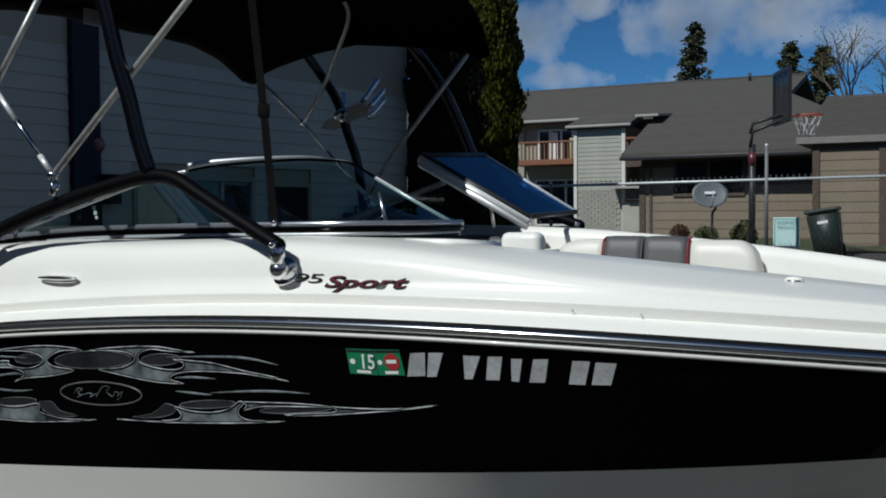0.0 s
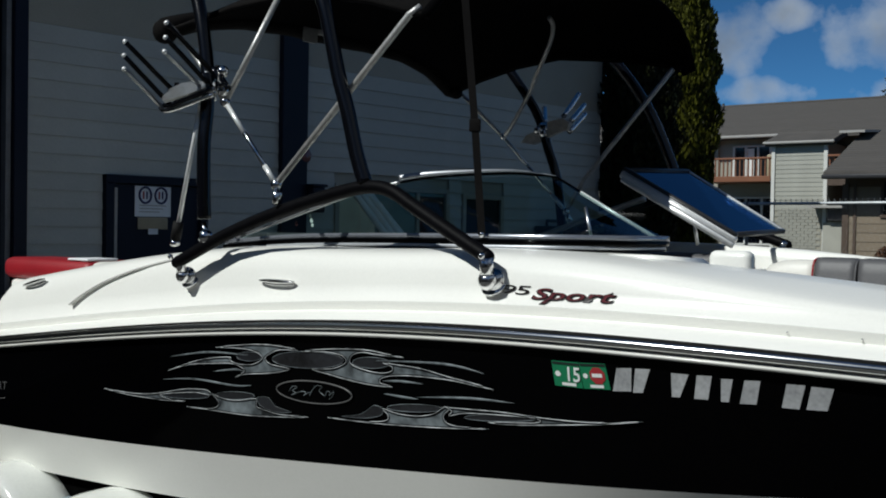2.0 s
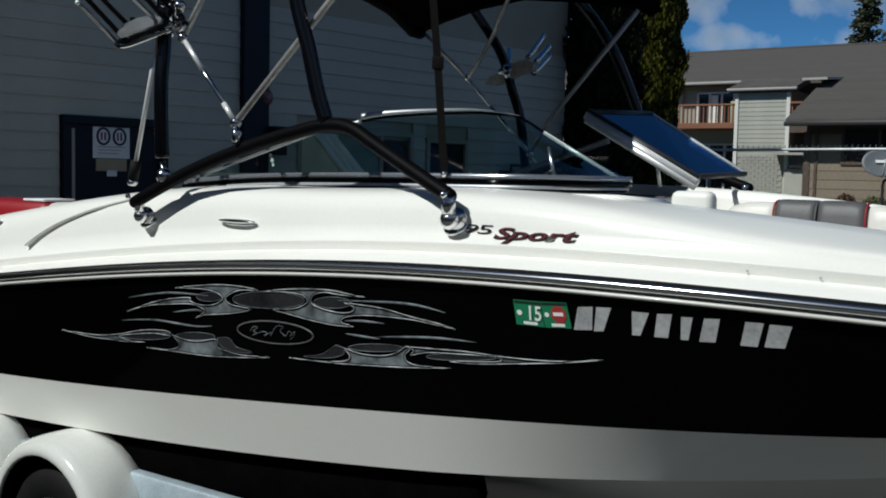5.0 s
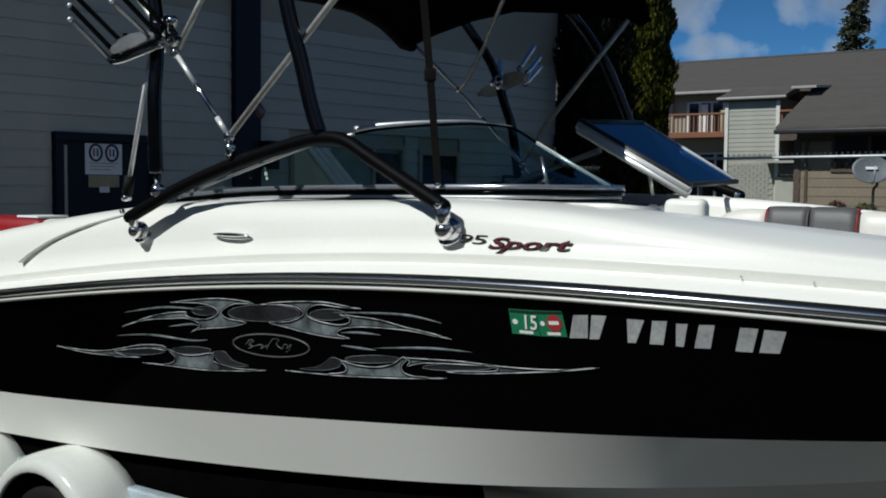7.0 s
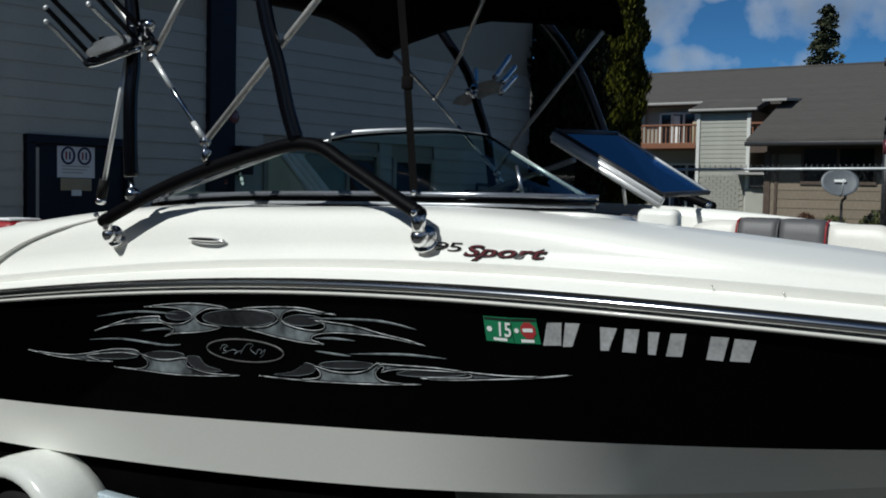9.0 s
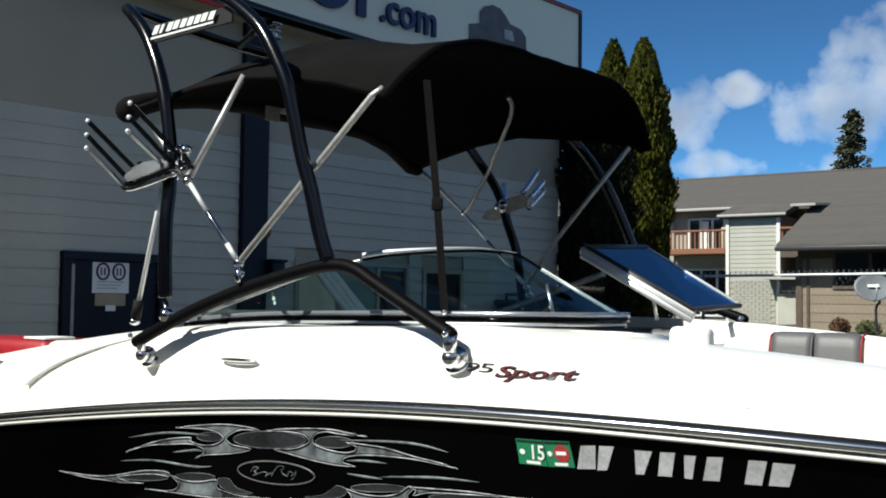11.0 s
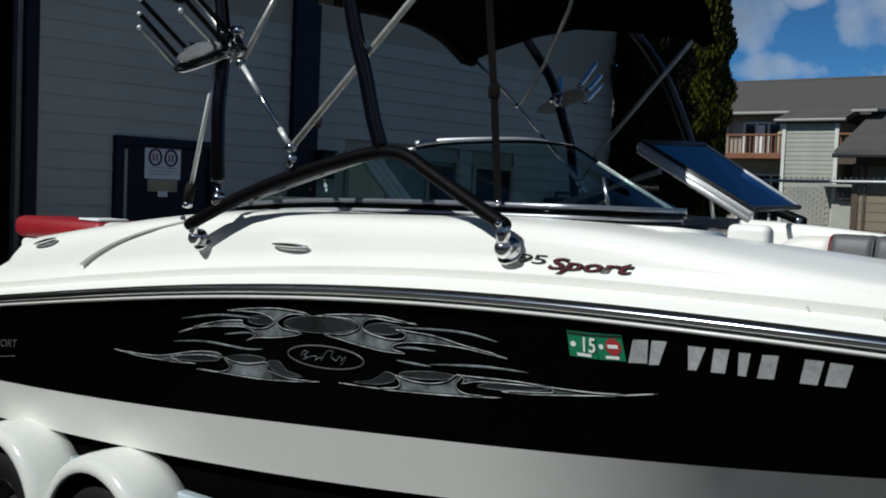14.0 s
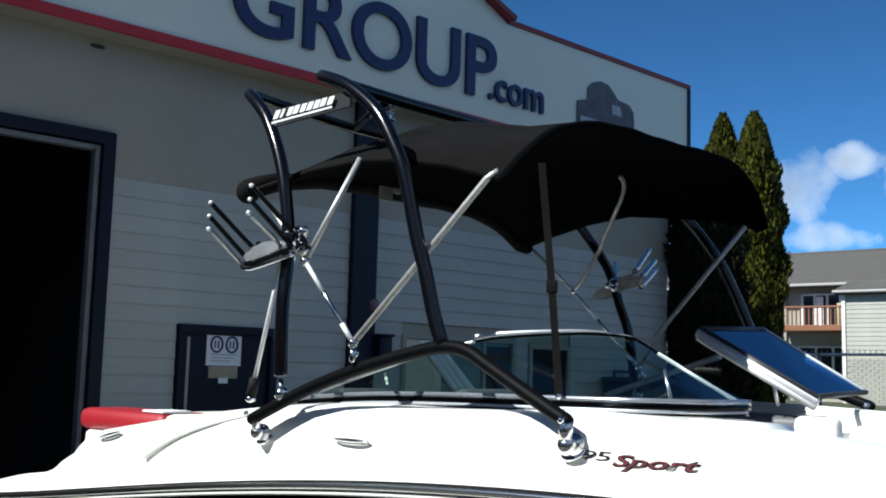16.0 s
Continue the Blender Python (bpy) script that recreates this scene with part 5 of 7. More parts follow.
for piece in islands(tb):
    part("letter", piece, M["emblem_grey"], sb, "thin grey capital letter", False)
hull_line([(-5.07, 0.783), (-4.92, 0.789), (-4.75, 0.811)], 0.002, M["emblem_grey"], "underline", sb, "grey underline", 0.004)
for cx, cz, rx, rz_, nm in ((-5.75, 0.84, 0.022, 0.026, "drain_ring"), (-5.31, 0.82, 0.017, 0.034, "outlet_ring")):
    hull_line([(cx + rx * math.cos(a), cz + rz_ * math.sin(a)) for a in [2 * math.pi * k / 14 for k in range(15)]], 0.004, M["chrome"], nm, boat, "small chrome hull fitting", 0.006, 2)

# ---- wakeboard tower ----
tower = thing("wakeboard_tower", (0, 0, 0), "glossy black tubular tower over the cockpit", "tower")
R = 0.027
BASE = [(-3.466, 2.7, 1.5), (-3.261, 2.724, 1.594), (-3.119, 2.737, 1.648), (-2.981, 2.748, 1.693), (-2.845, 2.758, 1.731), (-2.713, 2.765, 1.762), (-2.596, 2.771, 1.786), (-2.52, 2.772, 1.793), (-2.456, 2.772, 1.789), (-2.392, 2.767, 1.77), (-2.318, 2.758, 1.733), (-2.184, 2.742, 1.668), (-2.058, 2.727, 1.608), (-1.974, 2.717, 1.569)]
FRONT_LEG = [(-2.535, 2.772, 1.804), (-2.577, 2.772, 1.906), (-2.624, 2.772, 2.061), (-2.672, 2.772, 2.195), (-2.712, 2.772, 2.339), (-2.747, 2.772, 2.449), (-2.803, 2.772, 2.554), (-2.879, 2.775, 2.666), (-2.967, 2.782, 2.745), (-3.085, 2.79, 2.824), (-3.19, 2.805, 2.872), (-3.28, 2.83, 2.905)]
FRONT_PORT = [(-2.42, 5.10, 1.84), (-2.479, 5.09, 2.003), (-2.537, 5.08, 2.147), (-2.604, 5.066, 2.292), (-2.69, 5.05, 2.429), (-2.785, 5.03, 2.551), (-2.90, 5.015, 2.68), (-3.04, 5.0, 2.80), (-3.18, 4.98, 2.89), (-3.29, 4.94, 2.945)]
FRONT_BAR = [FRONT_LEG[-1], (-3.33, 2.90, 2.922), (-3.36, 3.05, 2.93), (-3.36, 3.4, 2.93), (-3.36, 3.9, 2.94), (-3.36, 4.4, 2.95), (-3.35, 4.78, 2.955), FRONT_PORT[-1]]
REAR_LEG = [(-3.329, 2.72, 1.674), (-3.336, 2.72, 1.79), (-3.349, 2.73, 1.971), (-3.357, 2.75, 2.11), (-3.375, 2.765, 2.255), (-3.415, 2.775, 2.414), (-3.457, 2.785, 2.529), (-3.517, 2.795, 2.649), (-3.604, 2.81, 2.772), (-3.70, 2.825, 2.86), (-3.78, 2.85, 2.912)]
REAR_PORT = [(-3.13, 5.08, 1.66), (-3.155, 5.08, 1.85), (-3.18, 5.08, 1.975), (-3.232, 5.08, 2.108), (-3.276, 5.07, 2.253), (-3.336, 5.05, 2.379), (-3.476, 5.02, 2.578), (-3.60, 4.99, 2.75), (-3.72, 4.955, 2.87), (-3.80, 4.90, 2.925)]
REAR_BAR = [REAR_LEG[-1], (-3.82, 2.92, 2.925), (-3.84, 3.1, 2.92), (-3.80, 3.5, 2.89), (-3.76, 3.9, 2.88), (-3.80, 4.4, 2.895), (-3.83, 4.75, 2.925), REAR_PORT[-1]]
BASE_PORT = [(-3.42, 5.10, 1.50), (-3.25, 5.10, 1.58), (-2.95, 5.10, 1.70), (-2.65, 5.10, 1.80), (-2.48, 5.10, 1.845), (-2.38, 5.10, 1.835), (-2.22, 5.10, 1.745), (-2.06, 5.10, 1.668), (-1.87, 5.10, 1.60)]


def dims(p, k):
    """A point, or for k = 1 its twin on the port side, which stands a little higher."""
    if k == 0:
        return p
    y = 2 * CY - p[1]
    up = 0.065 * min(1.0, max(0.0, (p[2] - 1.75) / 0.3)) * min(1.0, max(0.0, (y - CY) / 1.0))
    return (p[0], y, p[2] + up)


for k in (0, 1):
    sg = -1 if k == 0 else 1
    line = (BASE, BASE_PORT)[k]
    b = tube(line, 0.0245, 14, 5)
    for e in (line[0], line[-1]):
        b = rounded_end(b, e, 0.0245)
    part("base_tube", b, M["black_satin"], tower, "bent satin black base tube")
    part("front_leg", tube((FRONT_LEG, FRONT_PORT)[k], R, 14, 5), M["black_tube"], tower)
    part("rear_leg", tube((REAR_LEG, REAR_PORT)[k], R, 14, 5), M["black_tube"], tower)
    part("leg_cap", rounded_end(tube([dims((-3.31 + 0.19 * k, 2.715, 1.60), k), dims((-3.33 + 0.19 * k, 2.72, 1.66), k)], 0.012, 10), dims((-3.31 + 0.19 * k, 2.712, 1.605), k), 0.03), M["chrome"], tower, "chrome leg swivel")
    for fx, fz, off in ((-3.46, 1.445, 0.9), (-1.975, 1.495, 0.95)):
        top = dims((fx + 0.01, 2.70, fz + 0.075 * off), k)
        ft = part("foot", add(sphere(dims((fx, 2.725, fz), k), 0.034 * off, 18), tube([top, dims((fx, 2.72, fz + 0.01), k)], 0.023 * off, 12)), M["steel"], tower, "polished steel ball foot")
        dp = deck_point(fx, fz - 0.02)
        pl = Vector(dims((fx, dp.y - 0.004, fz - 0.02), k))
        part("foot_plate", disc(pl, (0, sg * 0.62, 0.78), 0.044 * off, 0.018, 24, 0.004), M["chrome"], ft, "round chrome deck plate")
        part("socket", disc(dims((fx + 0.014, 2.735, fz + 0.004), k), (0.4, sg * 0.88, 0.25), 0.037 * off, 0.022, 24, 0.005), M["steel"], ft, "polished steel socket ring")
        part("bolt", sphere(dims((fx + (0.012 if fx > -2 else -0.015), 2.672, fz + 0.078), k), 0.011, 10), M["chrome"], ft, "steel bolt head")
    if k == 1:
        part("end_bolt", sphere((-1.878, 5.074, 1.603), 0.018, 14), M["chrome"], tower, "bright chrome end bolt")
    # side panel between the legs
    pan = [(-3.555, 2.80, 2.722), (-3.08, 2.80, 2.742), (-3.08, 2.80, 2.806), (-3.545, 2.80, 2.794)]
    q = bmesh.new()
    vs = [q.verts.new(dims((x, 2.80, z), k)) for x, y, z in pan]
    q.faces.new(vs)
    pp = part("name_panel", thicken(q, 0.012), M["pole_black"], tower, "black name panel", False)
    if k == 0:
        for j in range(9):
            u0, u1 = 0.04 + j * 0.088, 0.04 + j * 0.088 + (0.066 if j != 1 else 0.035)
            q = bmesh.new()
            A, B, C, D = [Vector(p) for p in pan]
            lo = lambda u: A.lerp(B, u).lerp(D.lerp(C, u), 0.36)
            hi = lambda u: A.lerp(B, u + 0.035).lerp(D.lerp(C, u + 0.035), 0.84)
            q.faces.new([q.verts.new(p + Vector((0, -0.0145, 0))) for p in (lo(u0), lo(u1), hi(u1), hi(u0))])
            part("letter_bar", thicken(q, 0.002), M["sticker_white"], pp, "white slanted lettering bar", False)
        q = bmesh.new()
        q.faces.new([q.verts.new(p + Vector((0, -0.0145, 0))) for p in (A.lerp(B, 0.03).lerp(D.lerp(C, 0.03), 0.1), A.lerp(B, 0.82).lerp(D.lerp(C, 0.82), 0.1), A.lerp(B, 0.82).lerp(D.lerp(C, 0.82), 0.22), A.lerp(B, 0.03).lerp(D.lerp(C, 0.03), 0.22))])
        part("underline_bar", thicken(q, 0.002), M["sticker_white"], pp, "thin white line", False)
part("front_crossbar", tube(FRONT_BAR, R, 14, 4), M["black_tube"], tower)
part("rear_crossbar", tube(REAR_BAR, R * 0.9, 14, 4), M["black_tube"], tower)
part("top_brace", tube([(-3.78, 3.5, 2.885), (-3.36, 3.3, 2.922)], 0.02, 12), M["black_tube"], tower)
part("top_brace", tube([(-3.78, 4.3, 2.885), (-3.36, 4.5, 2.922)], 0.02, 12), M["black_tube"], tower)
lamp = thing("tow_knob", (-3.765, 3.71, 2.965), "polished tow knob on the tower crossbar", "tow knob")
part("stem", disc((0, 0, 0.02), (0, 0, 1), 0.022, 0.09), M["chrome"], lamp)
for k in range(3):
    part("collar", disc((0, 0, 0.0 + 0.035 * k), (0, 0, 1), 0.045 - 0.006 * (k == 1), 0.014, 24, 0.003), M["chrome"], lamp)


# board racks
def board_rack(k):
    r = thing("board_rack", (0, 0, 0), ("polished board rack with black padded prongs", "polished board rack with bright metal prongs")[k], "rack", "tower board racks")
    if k == 0:
        clamp, knobs = (-3.385, 2.765, 2.175), ((-3.255, 2.74, 2.245), (-3.245, 2.735, 2.17))
        groups = ((((-3.571, 2.357), (-3.543, 2.202)), ((-3.576, 2.303), (-3.546, 2.137)), ((-3.575, 2.251), (-3.584, 2.121))),
                  (((-3.315, 2.402), (-3.293, 2.250)), ((-3.320, 2.348), (-3.293, 2.190)), ((-3.325, 2.296), (-3.330, 2.178))))
        for gi, prongs in enumerate(groups):
            for j, ((tx, tz), (rx_, rz_)) in enumerate(prongs):
                t, q = Vector((tx, 2.52, tz)), Vector((rx_, 2.71, rz_))
                hook = [q + Vector((0.010, 0.012, -0.012)), q + Vector((0.024, 0.016, -0.006)), q + Vector((0.026, 0.016, 0.018))] if j < 2 else [q + Vector((0.02, 0.01, -0.006)), q + Vector((0.06, 0.0, -0.004))]
                pr = part("prong", tube([t, t.lerp(q, 0.5), t.lerp(q, 0.94)] + hook, 0.0098 if j < 2 else 0.0085, 10, 4), M["black_tube"] if j < 2 else M["alu_dull"], r, "black padded prong" if j < 2 else "dull bare metal prong")
                part("prong_tip", sphere(t, 0.0105, 10), M["alu_bright"], pr, "bright tip")
            # padded web from the prongs to the arm
            a, b = prongs[0][1], prongs[1][1]
            part("crosspiece", tube([(a[0] + 0.035, 2.73, a[1] - 0.004), (b[0] + 0.05, 2.715, b[1] - 0.004), (b[0] + 0.085, 2.70, b[1] + 0.002)], 0.012, 8, 3), M["black_tube"], r, "black prong crosspiece")
        for dx in (0.0, 0.03, 0.06):
            part("rib", tube([(-3.50 + dx, 2.72, 2.186), (-3.455 + dx, 2.72, 2.212)], 0.005, 6), M["black_tube"], r, "thin black rib")
        q = bmesh.new()
        q.faces.new([q.verts.new(p) for p in ((-3.525, 2.70, 2.180), (-3.45, 2.71, 2.202), (-3.36, 2.71, 2.206), (-3.285, 2.705, 2.190), (-3.27, 2.68, 2.168), (-3.36, 2.665, 2.146), (-3.50, 2.66, 2.130), (-3.53, 2.67, 2.140))])
        arm = part("arm", thicken(q, 0.014), M["alu_dull"], r, "polished cast arm", False)
        for bx_, bz_ in ((-3.47, 2.166), (-3.43, 2.178), (-3.40, 2.186)):
            part("rivet", sphere((bx_, 2.662 + (bz_ - 2.13) * 0.5, bz_), 0.006, 8), M["chrome"], arm, "bright rivet")
        part("arm_pad", tube([(-3.545, 2.69, 2.127), (-3.49, 2.675, 2.118), (-3.40, 2.67, 2.136), (-3.30, 2.675, 2.158), (-3.262, 2.69, 2.178)], 0.0105, 8, 4), M["black_tube"], r, "black pad along the arm")
        part("arm_rail", tube([(-3.585, 2.70, 2.119), (-3.53, 2.68, 2.103), (-3.45, 2.675, 2.108), (-3.335, 2.675, 2.128), (-3.25, 2.69, 2.15)], 0.009, 8, 4), M["chrome"], r, "polished lower rail")
        part("bracket", tube([(-3.29, 2.72, 2.255), (-3.25, 2.735, 2.205), (-3.225, 2.74, 2.17)], 0.017, 8, 3), M["black_tube"], r, "black bracket")
    else:
        clamp, knobs = (-3.262, 5.085, 2.224), ((-3.285, 5.05, 2.215), (-3.245, 5.05, 2.195))
        tips = (((-3.148, 2.290), (-3.165, 2.436)), ((-3.100, 2.262), (-3.128, 2.372)), ((-3.108, 2.204), (-3.122, 2.318)), ((-3.271, 2.262), (-3.395, 2.368)))
        for (rx_, rz_), (tx, tz) in tips:
            pr = part("prong", tube([(rx_, 5.10, rz_), ((rx_ + tx) / 2, 5.195, (rz_ + tz) / 2), (tx, 5.29, tz)], 0.0155, 10, 3), M["chrome"], r, "bright metal prong")
            part("prong_tip", sphere((tx, 5.29, tz), 0.016, 10), M["chrome"], pr, "bright rounded tip")
        q = bmesh.new()
        q.faces.new([q.verts.new((x, 5.09, z)) for x, z in ((-3.405, 2.150), (-3.37, 2.190), (-3.30, 2.215), (-3.22, 2.262), (-3.13, 2.278), (-3.085, 2.250), (-3.10, 2.215), (-3.19, 2.190), (-3.25, 2.160), (-3.33, 2.138))])
        part("arm", thicken(q, 0.03), M["satin"], r, "polished cast arm", False)
    part("clamp", disc(clamp, (0, 0, 1), 0.042, 0.07, 20, 0.004), M["chrome"], r, "chrome clamp on the leg")
    for p in knobs:
        part("knob", sphere(p, 0.024, 14), M["chrome"], r, "chrome clamp knob")


board_rack(0)
board_rack(1)

# ---- bimini canopy ----
bim = thing("bimini_top", (0, 0, 0), "black canvas bimini top on steel bows", "canopy")
YN = 2.87
STN = [(-3.78, 2.487, 0.118, 3.2), (-3.60, 2.505, 0.205, 2.6), (-3.35, 2.535, 0.275, 2.4), (-3.08, 2.545, 0.305, 2.4), (-2.85, 2.52, 0.285, 2.5), (-2.62, 2.475, 0.268, 2.8), (-2.44, 2.42, 0.300, 3.5), (-2.36, 2.395, 0.300, 3.6)]
rows = []
for x, z, c, e in STN:
    row = []
    for j in range(29):
        v = -1 + 2 * j / 28
        w = min(1.0, max(0.0, (x + 3.3) / 0.9))
        ee = e + 4.6 * max(0.0, v) * w
        droop = max(0.0, v) ** 4 * max(0.0, min(1.0, (-3.45 - x) / 0.33))
        lift = max(0.0, v) ** 3 * (0.05 * math.sin(math.pi * min(1, max(0, (x + 3.80) / 1.5))) ) + 0.07 * max(0, min(1, (x + 2.9) / 0.5)) * (0.5 + 0.5 * v) ** 1.2
        crease = 0.0025 * math.sin(23 * v + 11 * x) + 0.003 * math.sin(5 * v + 17 * x)
        row.append((x + 0.03 * max(0.0, v) * w + 0.004 * math.sin(9 * v + 4 * x) - 0.05 * droop, CY + v * (CY - YN) + 0.05 * max(0.0, v) ** 4 * w, z + c * (1 - abs(v) ** ee) + crease + lift - 0.028 * droop))
    # side hem hanging below the bow ends
    row.insert(0, (x, CY - (CY - YN) - 0.004, z - 0.014))
    row.append((x, CY + (CY - YN) + 0.004, row[-1][2] - 0.014))
    rows.append(row)
dense = []
for a, b in zip(rows, rows[1:]):
    for s in range(3):
        dense.append([Vector(p).lerp(Vector(q), s / 3) for p, q in zip(a, b)])
dense.append([Vector(p) for p in rows[-1]])
# cover in the lit tone; an added darker sheet paints its underside shade
part("cover", thicken(loft(dense), 0.006), M["canvas_sunlit"], bim, "black canvas cover, sunlit grey put into its colour")
part("lining", thicken(loft([[p + Vector((0, 0, -0.009)) for p in r] for r in dense]), 0.002), M["canvas"], bim, "added black sheet painting the shaded underside")
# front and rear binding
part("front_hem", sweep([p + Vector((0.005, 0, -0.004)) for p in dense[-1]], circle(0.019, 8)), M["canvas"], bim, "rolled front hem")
for e_, r_ in ((dense[0][0], 0.054), (dense[0][-1], 0.038)):
    part("hem_end", sphere(e_, r_, 14), M["canvas_sunlit"], bim, "gathered hem end")
part("rear_hem", sweep([p for p in dense[0]], lambda u: circle(0.038 + 0.016 * max(0.0, 1 - 6 * u), 12)), M["canvas_sunlit"], bim, "rolled rear hem")


# one side: hinge on the base, joint, front bow top, middle bow, rear bow end
SIDES = (
    ((-2.958, 2.75, 1.805), (-3.249, 2.75, 2.128), [(-2.43, 2.87, 2.395), (-2.385, 2.875, 2.418)], [(-3.08, 2.87, 2.545)], [(-3.55, 2.82, 2.37), (-3.74, 2.86, 2.49)]),
    ((-3.084, 5.04, 1.756), (-3.509, 5.035, 2.186), [(-2.97, 5.04, 1.932), (-2.409, 4.93, 2.476)], [(-3.435, 5.01, 2.243), (-3.288, 4.97, 2.425), (-3.24, 4.93, 2.474), (-3.111, 4.85, 2.612), (-2.997, 4.72, 2.661), (-2.918, 4.60, 2.695), (-2.89, 4.52, 2.715)], [(-3.832, 4.96, 2.503)]),
)
for k, (J, S1, main_to, mid_to, rear_to) in enumerate(SIDES):
    part("main_bow", tube([J] + main_to, 0.0125, 10), M["satin"], bim, "satin metal front bow")
    part("middle_bow", tube([S1] + mid_to, 0.0115, 10, 4 if len(mid_to) > 1 else 0), M["satin"], bim, "satin metal middle bow")
    st = part("strut", tube([J, S1], 0.0085, 10), M["chrome"], bim, "chrome strut")
    for u0, u1, rr_ in ((0.05, 0.22, 0.0105), (0.62, 0.97, 0.0098)):
        part("sleeve", tube([Vector(J).lerp(Vector(S1), u0), Vector(J).lerp(Vector(S1), u1)], rr_, 10), M["alu_bright"], st, "bright metal sleeve")
    part("rear_bow", tube([S1] + rear_to, 0.0115, 10), M["satin"], bim, "satin metal rear bow end")
    sg = -1 if k == 0 else 1
    part("hinge", add(sphere(J, 0.021, 12), add(sphere((J[0] + 0.012, J[1] + 0.004 * sg, J[2] - 0.038), 0.017, 12), tube([J, (J[0] + 0.03, J[1] + 0.03 * sg, J[2] - 0.072)], 0.012, 8))), M["chrome"], bim, "chrome hinge fitting")
    part("hinge", sphere(S1, 0.02, 12), M["chrome"], bim, "chrome hinge fitting")
rp = part("support_pole", tube([(-3.555, 2.76, 1.60), (-3.362, 2.75, 2.255)], 0.009, 10), M["alu_bright"], bim, "bright support pole")
part("pole_boot", tube([(-3.558, 2.76, 1.59), (-3.538, 2.759, 1.66)], 0.021, 10), M["rubber"], rp, "black rubber boot")
part("pole_foot", sphere((-3.562, 2.76, 1.575), 0.022, 10, (1, 1, 0.7)), M["chrome"], rp, "chrome foot")
# front straps
for k in (0,):
    s0, s1, s2 = Vector((-2.25, 2.95, 2.445)), Vector((-2.209, 2.965, 2.009)), Vector((-2.183, 2.98, 1.635))
    rr = [(-0.013, -0.002), (0.013, -0.002), (0.013, 0.002), (-0.013, 0.002)]
    q = bmesh.new()
    side_v = Vector((0.82, 0.57 * (1 if k == 0 else -1), 0))
    pts = [Vector(dims(p, k)) for p in (s0, s1, s2)]
    vs = [(q.verts.new(p - side_v * 0.013), q.verts.new(p + side_v * 0.013)) for p in pts]
    for a, b in zip(vs, vs[1:]):
        q.faces.new((a[0], a[1], b[1], b[0]))
    strap = part("strap", thicken(q, 0.004), M["webbing"], bim, "black webbing strap", False)
    bx = box(-0.02, -0.008, -0.022, 0.02, 0.008, 0.022, 0.004)
    bmesh.ops.transform(bx, matrix=Matrix.Translation(pts[1]) @ Matrix.Rotation(radians(35 if k == 0 else -35), 4, "Z"), verts=bx.verts[:])
    part("buckle", bx, M["webbing"], strap, "black buckle")
    part("hook", sphere(pts[2], 0.012, 10), M["chrome"], strap, "steel hook")
part("tag", add(box(-3.742, 3.64, 2.545, -3.730, 3.735, 2.622, 0.005), box(-3.742, 3.735, 2.592, -3.730, 3.79, 2.638, 0.005)), M["galv_dull"], bim, "pale cloth label")

# ---- trailer ----
trailer = thing("boat_trailer", (0, 0, 0), "tandem axle boat trailer with white fenders", "trailer")
for sg in (-1, 1):
    yy = CY + sg * 1.02
    part("frame_rail", box(-5.3, yy - 0.035, 0.21, 0.2, yy + 0.035, 0.35, 0.01), M["galv_rail"], trailer, "galvanised side rail")
    part("bunk", box(-5.3, CY + sg * 0.62 - 0.06, 0.32, -1.95, CY + sg * 0.62 + 0.06, 0.42, 0.02), M["carpet_shade"], trailer, "black carpeted bunk")
    # side bunk; its deep black sheet also paints the shade below the chine
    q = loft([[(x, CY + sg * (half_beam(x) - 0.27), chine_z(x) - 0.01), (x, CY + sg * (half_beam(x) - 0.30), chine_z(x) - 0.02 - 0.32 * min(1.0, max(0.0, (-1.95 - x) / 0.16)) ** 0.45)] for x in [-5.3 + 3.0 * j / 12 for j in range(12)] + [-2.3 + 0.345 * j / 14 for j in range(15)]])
    part("side_bunk", thicken(q, 0.04), M["carpet_shade"], trailer, "black carpeted side bunk and painted shade under the hull")
for x in (-4.49, -3.4, -1.5, 0.0):
    part("cross_member", box(x - 0.04, CY - 1.0, 0.18, x + 0.04, CY + 1.0, 0.25, 0.008), M["galv"], trailer, "galvanised cross member")
for x in (-4.80, -3.995):
    part("axle", tube([(x, CY - 1.10, GROUND + 0.312), (x, CY + 1.10, GROUND + 0.312)], 0.03, 12), M["pole_black"], trailer)
part("tongue", box(0.2, CY - 0.05, 0.26, 2.2, CY + 0.05, 0.36, 0.01), M["galv"], trailer)
part("tongue_brace", tube([(0.2, CY - 1.02, 0.33), (0.9, CY, 0.31)], 0.04, 8), M["galv"], trailer)
part("tongue_brace", tube([(0.2, CY + 1.02, 0.33), (0.9, CY, 0.31)], 0.04, 8), M["galv"], trailer)
part("jack", tube([(1.9, CY, 0.62), (1.9, CY, GROUND)], 0.03, 10), M["galv"], trailer)


def lathe(prof, n, centre, sg):
    rows = []
    for k in range(n + 1):
        a = 2 * math.pi * k / n
        rows.append([(centre[0] + r * math.cos(a), centre[1] + sg * y, centre[2] + r * math.sin(a)) for r, y in prof])
    b = loft(rows)
    bmesh.ops.remove_doubles(b, verts=b.verts[:], dist=1e-5)
    return b


